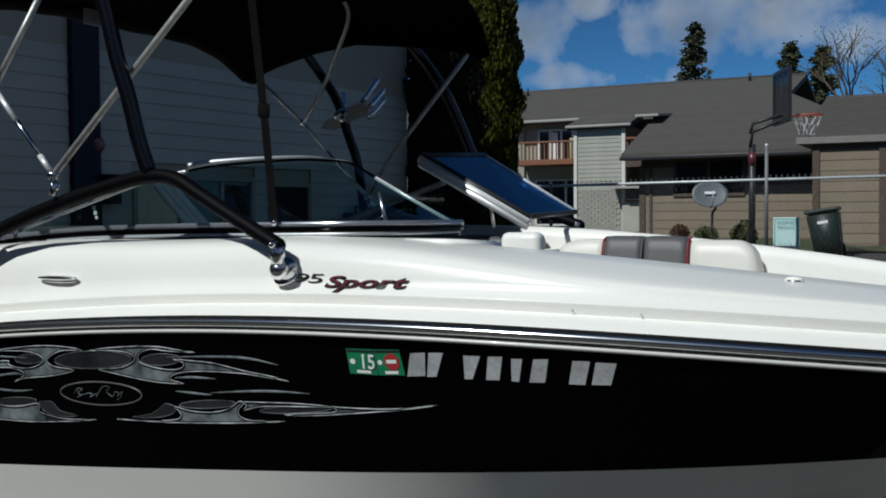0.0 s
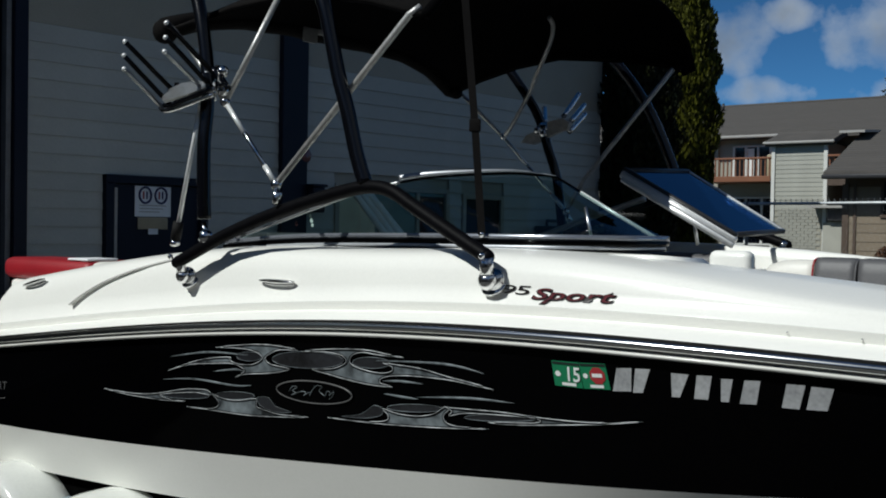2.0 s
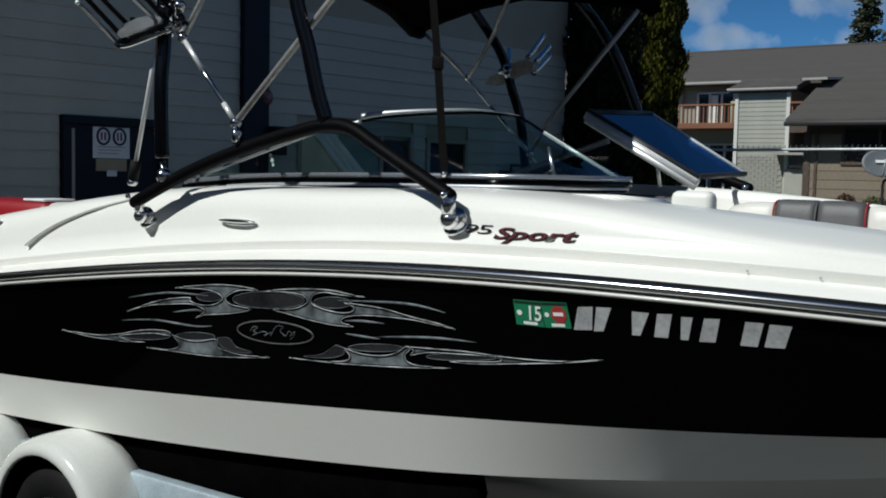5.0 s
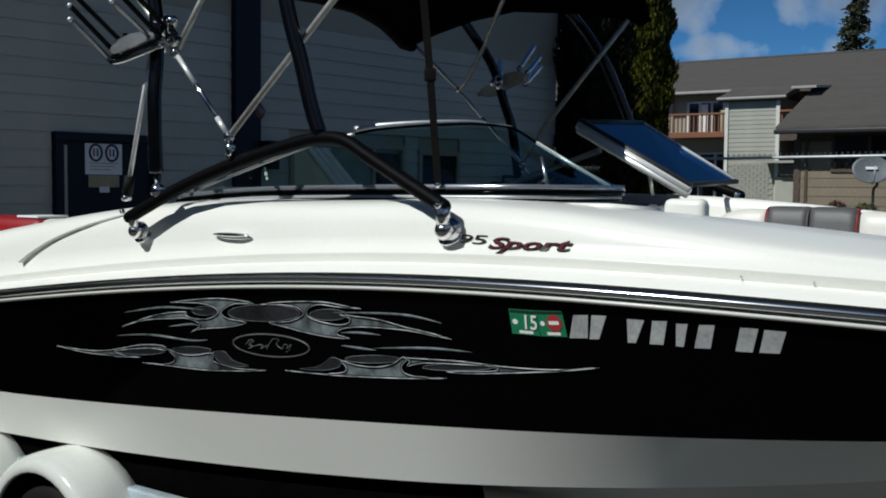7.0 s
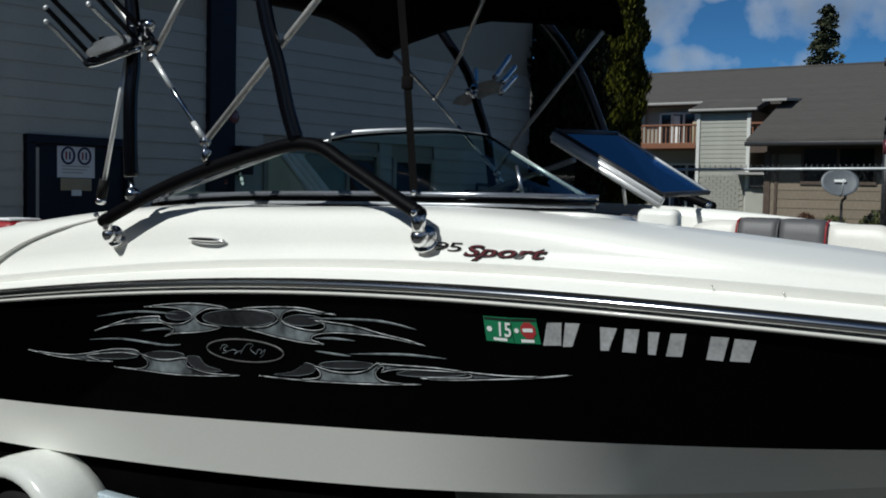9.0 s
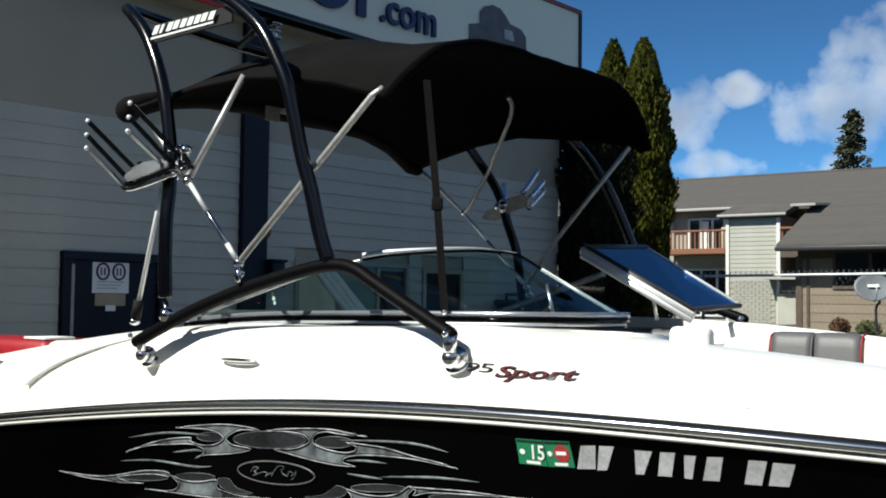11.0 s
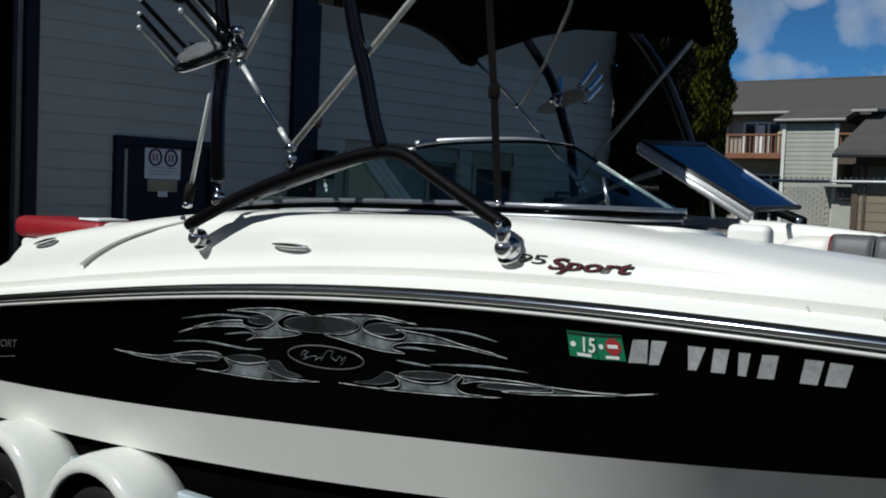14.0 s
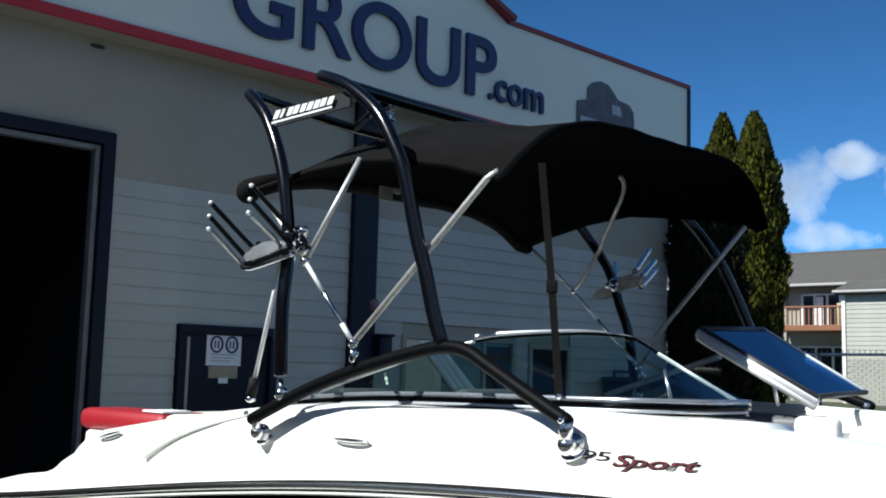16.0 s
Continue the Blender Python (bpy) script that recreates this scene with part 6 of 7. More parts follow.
for sg in (-1, 1):
    for x in (-4.80, -3.995):
        cz = GROUND + 0.32
        c0 = (x, CY + sg * 1.155, cz)
        wh = part("wheel", lathe([(0.0, -0.01), (0.06, -0.005), (0.10, -0.02), (0.13, -0.03), (0.155, -0.02), (0.172, 0.04), (0.180, 0.055), (0.180, -0.08)], 28, c0, sg), M["pole_black"], trailer, "dark painted steel wheel")
        part("tyre", lathe([(0.180, 0.060), (0.20, 0.075), (0.25, 0.082), (0.29, 0.075), (0.312, 0.055), (0.315, 0.0), (0.312, -0.055), (0.29, -0.08), (0.20, -0.085), (0.180, -0.07)], 36, c0, sg), M["rubber"], wh, "black tyre")
        part("hub_cap", sphere((x, CY + sg * 1.16, cz), 0.04, 14, (1, 0.5, 1)), M["chrome"], wh, "chrome hub cap")
        ring = [(x + 0.182 * math.cos(a), CY + sg * 1.215, cz + 0.182 * math.sin(a)) for a in [2 * math.pi * k / 32 for k in range(33)]]
        part("rim_edge", tube(ring, 0.005, 6), M["steel"], wh, "bright steel rim edge")
        # rounded fender
        rows = []
        for j in range(23):
            a = radians(-12 + 204 * j / 22)
            ca, sa = math.cos(a), math.sin(a)
            yo = CY + sg * 1.28
            rows.append([(x + r * ca, yo - sg * dy, 0.072 + r * sa) for r, dy in ((0.332, 0.014), (0.334, 0.002), (0.340, -0.003), (0.358, -0.004), (0.374, 0.0), (0.388, 0.010), (0.399, 0.026), (0.407, 0.050), (0.412, 0.085), (0.414, 0.13), (0.414, 0.21), (0.412, 0.315))])
        part("fender", thicken(loft(rows), 0.006), M["fender"], trailer, "glossy white rounded fender")
        # added black sheet paints the shaded gap inside the wheel opening
        part("arch_shade", thicken(loft([[(x + 0.328 * math.cos(a), CY + sg * (1.268 - dy), 0.072 + 0.328 * math.sin(a)) for dy in (0.0, 0.28)] for a in [radians(-12 + 204 * j / 16) for j in range(17)]]), 0.004), M["carpet_shade"], trailer, "black sheet painting the shade inside the fender")
        part("edge_trim", tube([(r[-1][0], r[-1][1] - sg * 0.004, r[-1][2]) for r in rows], 0.008, 6), M["rubber"], trailer, "black rubber edge trim")
    part("fender_web", box(-4.455, min(CY + sg * 1.276, CY + sg * 1.0), -0.06, -4.34, max(CY + sg * 1.276, CY + sg * 1.0), 0.175, 0.012), M["fender"], trailer, "white web between the fenders")
    part("fender_step", box(-3.62, min(CY + sg * 1.262, CY + sg * 1.06), 0.155, -3.44, max(CY + sg * 1.262, CY + sg * 1.06), 0.18, 0.01), M["fender"], trailer, "white step at the fender's foot")

# ---- apartment house: long shingle roof, stair tower, balconies ----
G2 = GROUND + 1.21 + 0.22


def roof_at(y):
    return 3.0 + 0.28 * (y - 23.0)


apt = thing("apartment_house", (0, 0, 0), "two-storey apartment house with brown shingle roof", "house")


def slab(pts, th, up=Vector((0, 0, 1))):
    q = bmesh.new()
    a = [q.verts.new(p) for p in pts]
    b = [q.verts.new(Vector(p) - up * th) for p in pts]
    q.faces.new(a)
    q.faces.new(b[::-1])
    for k in range(len(pts)):
        n = (k + 1) % len(pts)
        q.faces.new((a[k], a[n], b[n], b[k]))
    return q


rz = roof_at(33.0)
# the main roof; its eave steps down to the low wing
q = bmesh.new()
pts = [(-22.0, 27.84), (-10.06, 27.84), (-10.06, 26.75), (-8.3, 26.75), (-8.3, 27.85), (-7.86, 27.85), (-7.35, 23.0), (-3.0, 23.0), (-3.0, 26.5), (-4.73, 29.9), (-4.73, 33.0), (-22.0, 33.0)]
part("roof", slab([(x, y, roof_at(y)) for x, y in pts], 0.14), M["roof"], apt, "brown grey shingle roof", False)
part("roof_back", slab([(-22.0, 33.0, rz), (-4.73, 33.0, rz), (-4.73, 43.0, rz - 2.8), (-22.0, 43.0, rz - 2.8)], 0.14), M["roof"], apt, "brown grey shingle roof", False)
part("ridge_cap", tube([(-22.0, 33.0, rz + 0.01), (-4.73, 33.0, rz + 0.01)], 0.05, 6), M["roof"], apt)
# shingle courses as low steps
rows_n = 40
store = {}
for k in range(rows_n):
    y0 = 23.05 + k * 0.25
    x0 = -7.35 - (y0 - 23.0) * 0.105 if y0 < 27.85 else -22.0
    x1 = -3.0 if y0 < 26.3 else max(-4.73, -3.0 - (y0 - 26.3) * 0.51)
    q = slab([(x0, y0, roof_at(y0) + 0.011), (x1, y0, roof_at(y0) + 0.011), (x1, y0 + 0.25, roof_at(y0 + 0.25) + 0.004), (x0, y0 + 0.25, roof_at(y0 + 0.25) + 0.004)], 0.012)
    part("shingle_course", q, M["roof_piece"], apt, smooth=False)
part("gutter", box(-10.08, 26.62, roof_at(26.75) - 0.09, -8.25, 26.74, roof_at(26.75) - 0.02, 0.02), M["fascia"], apt, "grey gutter")
part("gutter", box(-22.0, 27.72, roof_at(27.84) - 0.10, -10.08, 27.83, roof_at(27.84) - 0.02, 0.02), M["fascia"], apt, "grey gutter")
part("gutter", box(-7.35, 22.85, roof_at(23.0) - 0.16, -2.9, 22.99, roof_at(23.0) - 0.06, 0.02), M["pole_black"], apt, "dark gutter")
part("back_wall", box(-22.0, 28.6, G2 - 0.3, -4.8, 29.0, 4.3), M["smooth_wall"], apt, "pale recessed wall", False)
# stair tower with siding above and painted brick below
TWX0, TWX1, TWY = -9.88, -8.48, 26.86
tower_wall = part("stair_tower", box(TWX0, TWY, G2 - 0.3, TWX1, 28.59, roof_at(26.9) - 0.1), M["smooth_wall"], apt, "pale sage stair tower", False)
part("corner_trim", box(TWX0 - 0.02, TWY - 0.05, G2 - 0.2, TWX0 + 0.07, TWY + 0.05, 3.95), M["white_trim"], apt, "white corner board", False)
part("downpipe", box(TWX1 - 0.07, TWY - 0.06, G2 - 0.2, TWX1 + 0.03, TWY + 0.05, 3.95, 0.01), M["white_trim"], apt, "white downpipe", False)
for x0, x1 in ((-12.6, -11.6),):
    part("side_wall", box(-13.0, 28.2, G2 - 0.3, -11.95, 28.59, 4.2), M["smooth_wall"], apt, "pale wall", False)
# balcony
bal = part("balcony", box(-11.95, 26.85, 3.02, TWX0 - 0.03, 28.59, 3.14), M["cedar"], apt, "orange cedar balcony", False)
part("fascia_board", box(-11.95, 26.78, 3.0, TWX0 - 0.03, 26.84, 3.15, 0.01), M["cedar"], bal, "", False)
part("top_rail", box(-11.95, 26.76, 3.60, TWX0 - 0.03, 26.86, 3.65, 0.008), M["cedar"], bal, "", False)
pick = None
x = -11.9
while x < TWX0 - 0.06:
    if pick is None:
        pick = link_mesh("picket", box(-0.015, -0.02, 3.15, 0.015, 0.02, 3.60), M["cedar"], bal, False)
        o = pick
    else:
        o = new("picket", pick.data)
        o.parent = bal
    o.matrix_basis = pose(x, 26.81, 0)
    x += 0.115
part("chair_back", box(-10.25, 27.4, 3.15, -9.98, 27.5, 3.76, 0.03), M["tan"], bal, "pale wicker chair back")


def apt_window(x0, x1, z0, z1, y, label, cols=2):
    w = part("window", box(x0, y - 0.03, z0, x1, y, z1), M["window_dark"], apt, label, False)
    f = bmesh.new()
    for k in range(cols + 1):
        xx = x0 + (x1 - x0) * k / cols
        add(f, box(xx - 0.03, y - 0.07, z0 - 0.03, xx + 0.03, y - 0.031, z1 + 0.03))
    add(f, box(x0 + 0.031, y - 0.06, z1, x1 - 0.031, y - 0.031, z1 + 0.05))
    add(f, box(x0 + 0.031, y - 0.06, z0 - 0.05, x1 - 0.031, y - 0.031, z0))
    part("frame", f, M["white_trim"], w, "white frame", False)
    return w


part("balcony_wall", box(-11.95, 28.3, G2 - 0.3, TWX0 - 0.002, 28.4, 4.3), M["smooth_wall"], apt, "grey recessed wall", False)
apt_window(-11.5, -10.45, 3.16, 4.04, 28.29, "dark balcony window in white frame", 3)
part("curtain", box(-11.12, 28.25, 3.18, -10.92, 28.258, 4.0), M["curtain"], apt, "pale curtain", False)
apt_window(-11.6, -10.2, 1.35, 2.60, 28.29, "dark ground floor window", 3)
# recess right of the tower: upper window, second balcony
apt_window(-8.2, -7.6, 3.2, 4.2, 28.55, "dark upper window", 1)
part("dormer_eave", slab([(-8.0, 26.2, 4.20), (-7.39, 26.2, 4.20), (-7.39, 28.6, 4.40), (-8.0, 28.6, 4.40)], 0.06), M["fascia"], apt, "grey eave", False)
b2_ = part("balcony", box(-8.45, 26.9, 3.0, -7.3, 28.59, 3.12), M["cedar"], apt, "orange cedar balcony", False)
part("top_rail", box(-8.45, 26.8, 3.62, -7.3, 26.88, 3.67), M["cedar"], b2_, "", False)
part("fascia_board", box(-8.45, 26.8, 2.88, -7.3, 26.88, 3.06), M["brown_trim"], b2_, "", False)
for k in range(9):
    o = new("picket", pick.data)
    o.parent = b2_
    o.matrix_basis = pose(-8.4 + 0.125 * k, 26.84, -0.05)
part("low_wall", box(-8.5, 26.7, G2 - 0.3, -7.75, 26.85, 1.95), M["brick_white"], apt, "pale rendered low wall", False)
part("hood", slab([(-8.75, 26.3, 2.36), (-7.6, 26.3, 2.36), (-7.6, 26.9, 2.36), (-8.75, 26.9, 2.36)], 0.06), M["fascia"], apt, "grey hood", False)
part("meter_box", box(-8.35, 26.55, 1.98, -7.7, 26.85, 2.28, 0.02), M["pole_black"], apt, "dark meter boxes", False)
# roof vents
for x, y in ((-13.2, 31.2), (-13.5, 32.2), (-6.3, 32.4)):
    part("vent_pipe", tube([(x, y, roof_at(y)), (x, y, roof_at(y) + 0.24)], 0.045, 8), M["pole_black"], apt, "dark vent pipe")

# ---- brown low wing ----
wing = thing("brown_house_wing", (0, 0, 0), "brown horizontal-sided low house wing", "house")
HWX0, HWX1, HWY = -7.06, -2.95, 23.6
part("wall", box(HWX0, HWY, G2 - 0.35, HWX1, 28.5, roof_at(23.6) - 0.15), M["brown_trim"], wing, "dark brown wall core", False)
part("corner_board", box(HWX0 - 0.04, HWY - 0.04, G2 - 0.3, HWX0 + 0.10, HWY, 2.75), M["brown_trim"], wing, "", False)
part("corner_board", box(HWX0 + 0.20, HWY - 0.04, G2 - 0.3, HWX0 + 0.26, HWY - 0.02, 2.75), M["brown_trim"], wing, "", False)
w = part("window", box(-6.23, HWY - 0.02, 2.09, -4.77, HWY, 2.80), M["window_dark"], wing, "wide dark window under the eave", False)
part("frame", add(box(-6.30, HWY - 0.05, 2.02, -4.70, HWY - 0.021, 2.09), box(-5.53, HWY - 0.05, 2.09, -5.47, HWY - 0.021, 2.80)), M["brown_trim"], w, "", False)
w = part("window", box(-4.60, HWY - 0.02, 2.32, -3.32, HWY, 2.80), M["window_dark"], wing, "dark window under the eave", False)
part("frame", box(-4.66, HWY - 0.05, 2.25, -3.26, HWY - 0.021, 2.32), M["brown_trim"], w, "", False)
garage = thing("brown_garage", (0, 0, 0), "tan brown sided garage with shingle roof", "garage")
GX0, GY = -2.92, 21.2
part("wall", box(GX0, GY, G2 - 0.4, 5.0, 26.0, 2.955), M["brown_trim"], garage, "dark brown wall core", False)
part("roof", slab([(GX0 - 0.3, GY - 0.12, 3.085), (5.3, GY - 0.12, 3.085), (5.3, 25.4, 4.25), (GX0 - 0.3, 25.4, 4.25)], 0.12), M["roof"], garage, "brown grey shingle roof", False)
for k in range(20):
    y0 = GY - 0.12 + k * 0.231
    z0 = 3.085 + k * 0.0625
    part("shingle_course", slab([(GX0 - 0.3, y0, z0 + 0.018), (5.3, y0, z0 + 0.018), (5.3, y0 + 0.231, z0 + 0.065), (GX0 - 0.3, y0 + 0.231, z0 + 0.065)], 0.012), M["roof_piece"], garage, smooth=False)
part("roof_back", slab([(GX0 - 0.3, 25.4, 4.25), (5.3, 25.4, 4.25), (5.3, 28.0, 3.6), (GX0 - 0.3, 28.0, 3.6)], 0.12), M["roof"], garage, "brown grey shingle roof", False)
part("fascia", box(GX0 - 0.32, GY - 0.16, 2.955, 5.3, GY - 0.121, 3.085, 0.01), M["eave_grey"], garage, "grey fascia board", False)
part("corner_board", box(GX0 - 0.03, GY - 0.04, G2 - 0.3, GX0 + 0.10, GY, 2.955), M["brown_trim"], garage, "", False)
part("door_trim", box(-1.76, GY - 0.05, G2 - 0.3, -1.60, GY, 2.955), M["brown_trim"], garage, "dark door trim", False)
part("soffit", box(GX0 - 0.30, GY - 0.118, 2.957, 5.28, 25.0, 2.97), M["brown_trim"], garage, "dark brown soffit", False)
part("roof_vent", box(-1.75, 22.6, 3.7, -1.63, 22.72, 4.02, 0.02), M["pole_black"], garage, "dark roof vent", False)

# ---- yard fence, hoop, dish, sign, bin ----
fence = thing("chain_link_fence", (0, 0, 0), "galvanised chain-link fence along the lot", "fence")
FY = 16.6


def fz(x):
    return ground_z(x, FY)


part("top_rail", tube([(-9.5, FY, 2.10), (1.0, FY, 2.19)], 0.022, 8), M["galv"], fence)
for x in (-9.4, -6.55, -3.0, 0.6):
    part("post", tube([(x, FY, fz(x)), (x, FY, 2.68 if x == -3.0 else 2.16)], 0.028, 10), M["galv_dull"], fence)
part("post_cap", sphere((-3.0, FY, 2.68), 0.032, 10), M["galv"], fence)
wire = bmesh.new()
x = -9.4
while x < 0.6:
    for sl in (1, -1):
        h = 2.10 + 0.0086 * (x + 9.5)
        z0 = fz(x)
        run = h - z0
        a, b = Vector((x, FY + 0.004 * sl, z0)), Vector((x + sl * run * 0.55, FY + 0.004 * sl, h + 0.05))
        d = (b - a).normalized()
        s = d.cross(Vector((0, 1, 0))).normalized() * 0.00028
        u = Vector((0, 0.002, 0))
        vs = [wire.verts.new(p) for p in (a - s, a + s, b + s, b - s)]
        wire.faces.new(vs)
    x += 0.09
tagged(part("chain_link_mesh", wire, M["galv"], fence, "thin galvanised wire mesh", False), kind="stuff")

barbs = bmesh.new()
for k in range(118):
    x = -9.4 + 0.085 * k
    h = 2.11 + 0.0086 * (x + 9.5)
    add(barbs, tube([(x - 0.012, FY, h), (x, FY, h + 0.03), (x + 0.010, FY, h + 0.062)], 0.0035, 4))
    add(barbs, tube([(x + 0.012, FY + 0.006, h), (x, FY + 0.006, h + 0.03), (x - 0.010, FY + 0.006, h + 0.058)], 0.0035, 4))
tagged(part("wire_ends", barbs, M["galv_dull"], fence, "twisted wire ends above the rail", False), kind="stuff")

hoop = thing("basketball_hoop", (0, 0, 0), "black pole basketball hoop with clear backboard", "basketball hoop")
HX, HY = -3.35, 17.3
part("pole", tube([(HX, HY, ground_z(HX, HY)), (HX, HY, 2.75)], 0.055, 12), M["pole_black"], hoop)
part("pole_pad", tube([(HX, HY, 2.40), (HX, HY, 2.62)], 0.06, 10), M["badge_red"], hoop, "red label band")
for dz in (0.0, 0.22):
    part("arm", tube([(HX - 0.02, HY - 0.05, 2.72 + dz * 0.9), (HX + 0.02, HY - 0.05, 2.95 + dz * 0.6), (HX + 0.52, HY - 0.05, 3.14 + dz * 0.35)], 0.028, 8), M["pole_black"], hoop)
bb = part("backboard", box(HX + 0.56, HY - 0.62, 3.08, HX + 0.60, HY + 0.35, 3.88), M["acrylic"], hoop, "clear acrylic backboard", False)
f = box(HX + 0.55, HY - 0.66, 3.84, HX + 0.61, HY + 0.39, 3.90)
add(f, box(HX + 0.55, HY - 0.66, 3.05, HX + 0.61, HY + 0.39, 3.10))
add(f, box(HX + 0.55, HY - 0.66, 3.10, HX + 0.61, HY - 0.62, 3.84))
add(f, box(HX + 0.55, HY + 0.35, 3.10, HX + 0.61, HY + 0.39, 3.84))
add(f, box(HX + 0.555, HY - 0.32, 3.10, HX + 0.60, HY - 0.28, 3.84))
add(f, box(HX + 0.555, HY + 0.02, 3.10, HX + 0.60, HY + 0.06, 3.84))
part("backboard_frame", f, M["pole_black"], bb, "black steel frame", False)
bb.matrix_basis = Matrix.Translation((HX + 0.48, HY - 0.13, 0)) @ Matrix.Rotation(radians(22), 4, "Z") @ Matrix.Translation((-HX - 0.58, -HY + 0.13, 0))
rc = Vector((HX + 0.86, HY - 0.13, 3.16))
part("rim", sweep([rc + Vector((0.225 * math.cos(a), 0.225 * math.sin(a), 0)) for a in [2 * math.pi * k / 24 for k in range(25)]], circle(0.012, 6)), M["orange"], hoop, "orange red rim")
nb = bmesh.new()
for k in range(12):
    a0, a1 = 2 * math.pi * k / 12, 2 * math.pi * (k + 1.5) / 12
    for s, e in ((a0, a1), (a1, a0)):
        add(nb, tube([rc + Vector((0.22 * math.cos(s), 0.22 * math.sin(s), -0.01)), rc + Vector((0.15 * math.cos((s + e) / 2), 0.15 * math.sin((s + e) / 2), -0.18)), rc + Vector((0.11 * math.cos(e), 0.11 * math.sin(e), -0.30))], 0.006, 4))
part("net", nb, M["net"], hoop, "white cord net", False)

dish = thing("satellite_dish", (0, 0, 0), "grey satellite dish on a bent pole", "satellite dish")
DX_, DY_ = -4.147, 17.8
q = bmesh.new()
ax = Vector((0.35, -0.85, 0.38)).normalized()
qm = ax.to_track_quat("Z", "Y").to_matrix()
rows = []
for i in range(7):
    r = 0.30 * i / 6
    rows.append([Vector((DX_, DY_, 1.95)) + qm @ Vector((r * math.cos(2 * math.pi * k / 24), 0.82 * r * math.sin(2 * math.pi * k / 24), 0.45 * r * r)) for k in range(24)])
rows[0] = [p + qm @ Vector((0.004 * math.cos(2 * math.pi * k / 24), 0.004 * math.sin(2 * math.pi * k / 24), 0)) for k, p in enumerate(rows[0])]
part("reflector", thicken(loft(rows, True), 0.01), M["dish_grey"], dish, "grey reflector")
part("pole", tube([(DX_ + 0.02, DY_ + 0.05, 1.88), (DX_ + 0.09, DY_ + 0.06, 1.72), (DX_ + 0.03, DY_ + 0.06, 1.6), (DX_ + 0.05, DY_ + 0.06, ground_z(DX_, DY_))], 0.022, 8, 4), M["pole_black"], dish)
lo = Vector((DX_, DY_, 1.95))
part("feed_arm", tube([lo + qm @ Vector((0, -0.24, 0.02)), lo + qm @ Vector((0, -0.26, 0.2)), lo + qm @ Vector((0, -0.08, 0.36))], 0.012, 8), M["galv"], dish)
part("print_mark", thicken(loft([[lo + qm @ Vector((x, y, 0.045 + 0.45 * (x * x + y * y))) for x in (-0.09, 0.0, 0.09)] for y in (0.0, 0.045)]), 0.002), M["sticker_white"], dish, "white swoosh print", False)

psign = thing("parking_sign", (0, 0, 0), "white sign with teal parking text on a post", "sign")
PX, PY = -2.861, 17.6
part("post", tube([(PX, PY + 0.03, ground_z(PX, PY)), (PX, PY + 0.03, 1.5)], 0.02, 8), M["galv"], psign)
part("plate", box(PX - 0.207, PY - 0.01, 1.07, PX + 0.207, PY, 1.567, 0.004), M["sign_plate"], psign, "pale teal-white sign plate", False)
f = box(PX - 0.185, PY - 0.013, 1.535, PX + 0.185, PY - 0.0105, 1.545)
add(f, box(PX - 0.185, PY - 0.013, 1.085, PX + 0.185, PY - 0.0105, 1.095))
add(f, box(PX - 0.185, PY - 0.013, 1.095, PX - 0.175, PY - 0.0105, 1.535))
add(f, box(PX + 0.175, PY - 0.013, 1.095, PX + 0.185, PY - 0.0105, 1.535))
part("border", f, M["sign_teal"], psign, "teal border", False)
for body, z in (("RESERVED", 1.45), ("PARKING", 1.37)):
    b = text_mesh(body, 0.085, 0.001)
    bmesh.ops.scale(b, verts=b.verts[:], vec=(0.78, 1, 1))
    wdt = max(v.co.x for v in b.verts)
    bmesh.ops.translate(b, verts=b.verts[:], vec=(PX - wdt / 2, PY - 0.0125, z))
    for piece in islands(b):
        part("letter", piece, M["sign_teal"], psign, "teal capital letter", False)

bin_ = thing("wheelie_bin", (0, 0, 0), "dark green wheeled refuse bin with closed lid", "bin")
BX, BY = -2.22, 17.9
bg = ground_z(BX, BY)
rows = [[(BX + s * hx, BY + t * hy, z) for s, t in ((-1, -1), (1, -1), (1, 1), (-1, 1))] for z, hx, hy in ((bg + 0.02, 0.20, 0.22), (bg + 0.3, 0.215, 0.24), (bg + 0.68, 0.24, 0.27))]
b = loft(rows, True)
bmesh.ops.holes_fill(b, edges=b.edges[:], sides=0)
bmesh.ops.bevel(b, geom=b.edges[:], offset=0.025, segments=2, affect="EDGES")
part("body", b, M["bin_green"], bin_)
part("lid", box(BX - 0.26, BY - 0.29, bg + 0.68, BX + 0.26, BY + 0.29, bg + 0.74, 0.03, 3), M["bin_green"], bin_)
part("handle", tube([(BX - 0.18, BY + 0.32, bg + 0.70), (BX + 0.18, BY + 0.32, bg + 0.70)], 0.018, 8), M["bin_green"], bin_)
part("label_bar", box(BX - 0.08, BY - 0.262, bg + 0.52, BX + 0.08, BY - 0.255, bg + 0.56), M["sticker_white"], bin_, "white print bar", False)
for sx in (-1, 1):
    part("wheel", disc((BX + sx * 0.2, BY + 0.2, bg + 0.1), (1, 0, 0), 0.1, 0.05, 18, 0.008), M["rubber"], bin_)


# the bin leans a little to one side
bin_.matrix_basis = Matrix.Translation((BX, BY, bg - 0.02)) @ Matrix.Rotation(radians(-9), 4, "Y") @ Matrix.Scale(1.1, 4, (0, 0, 1)) @ Matrix.Translation((-BX, -BY, -bg))


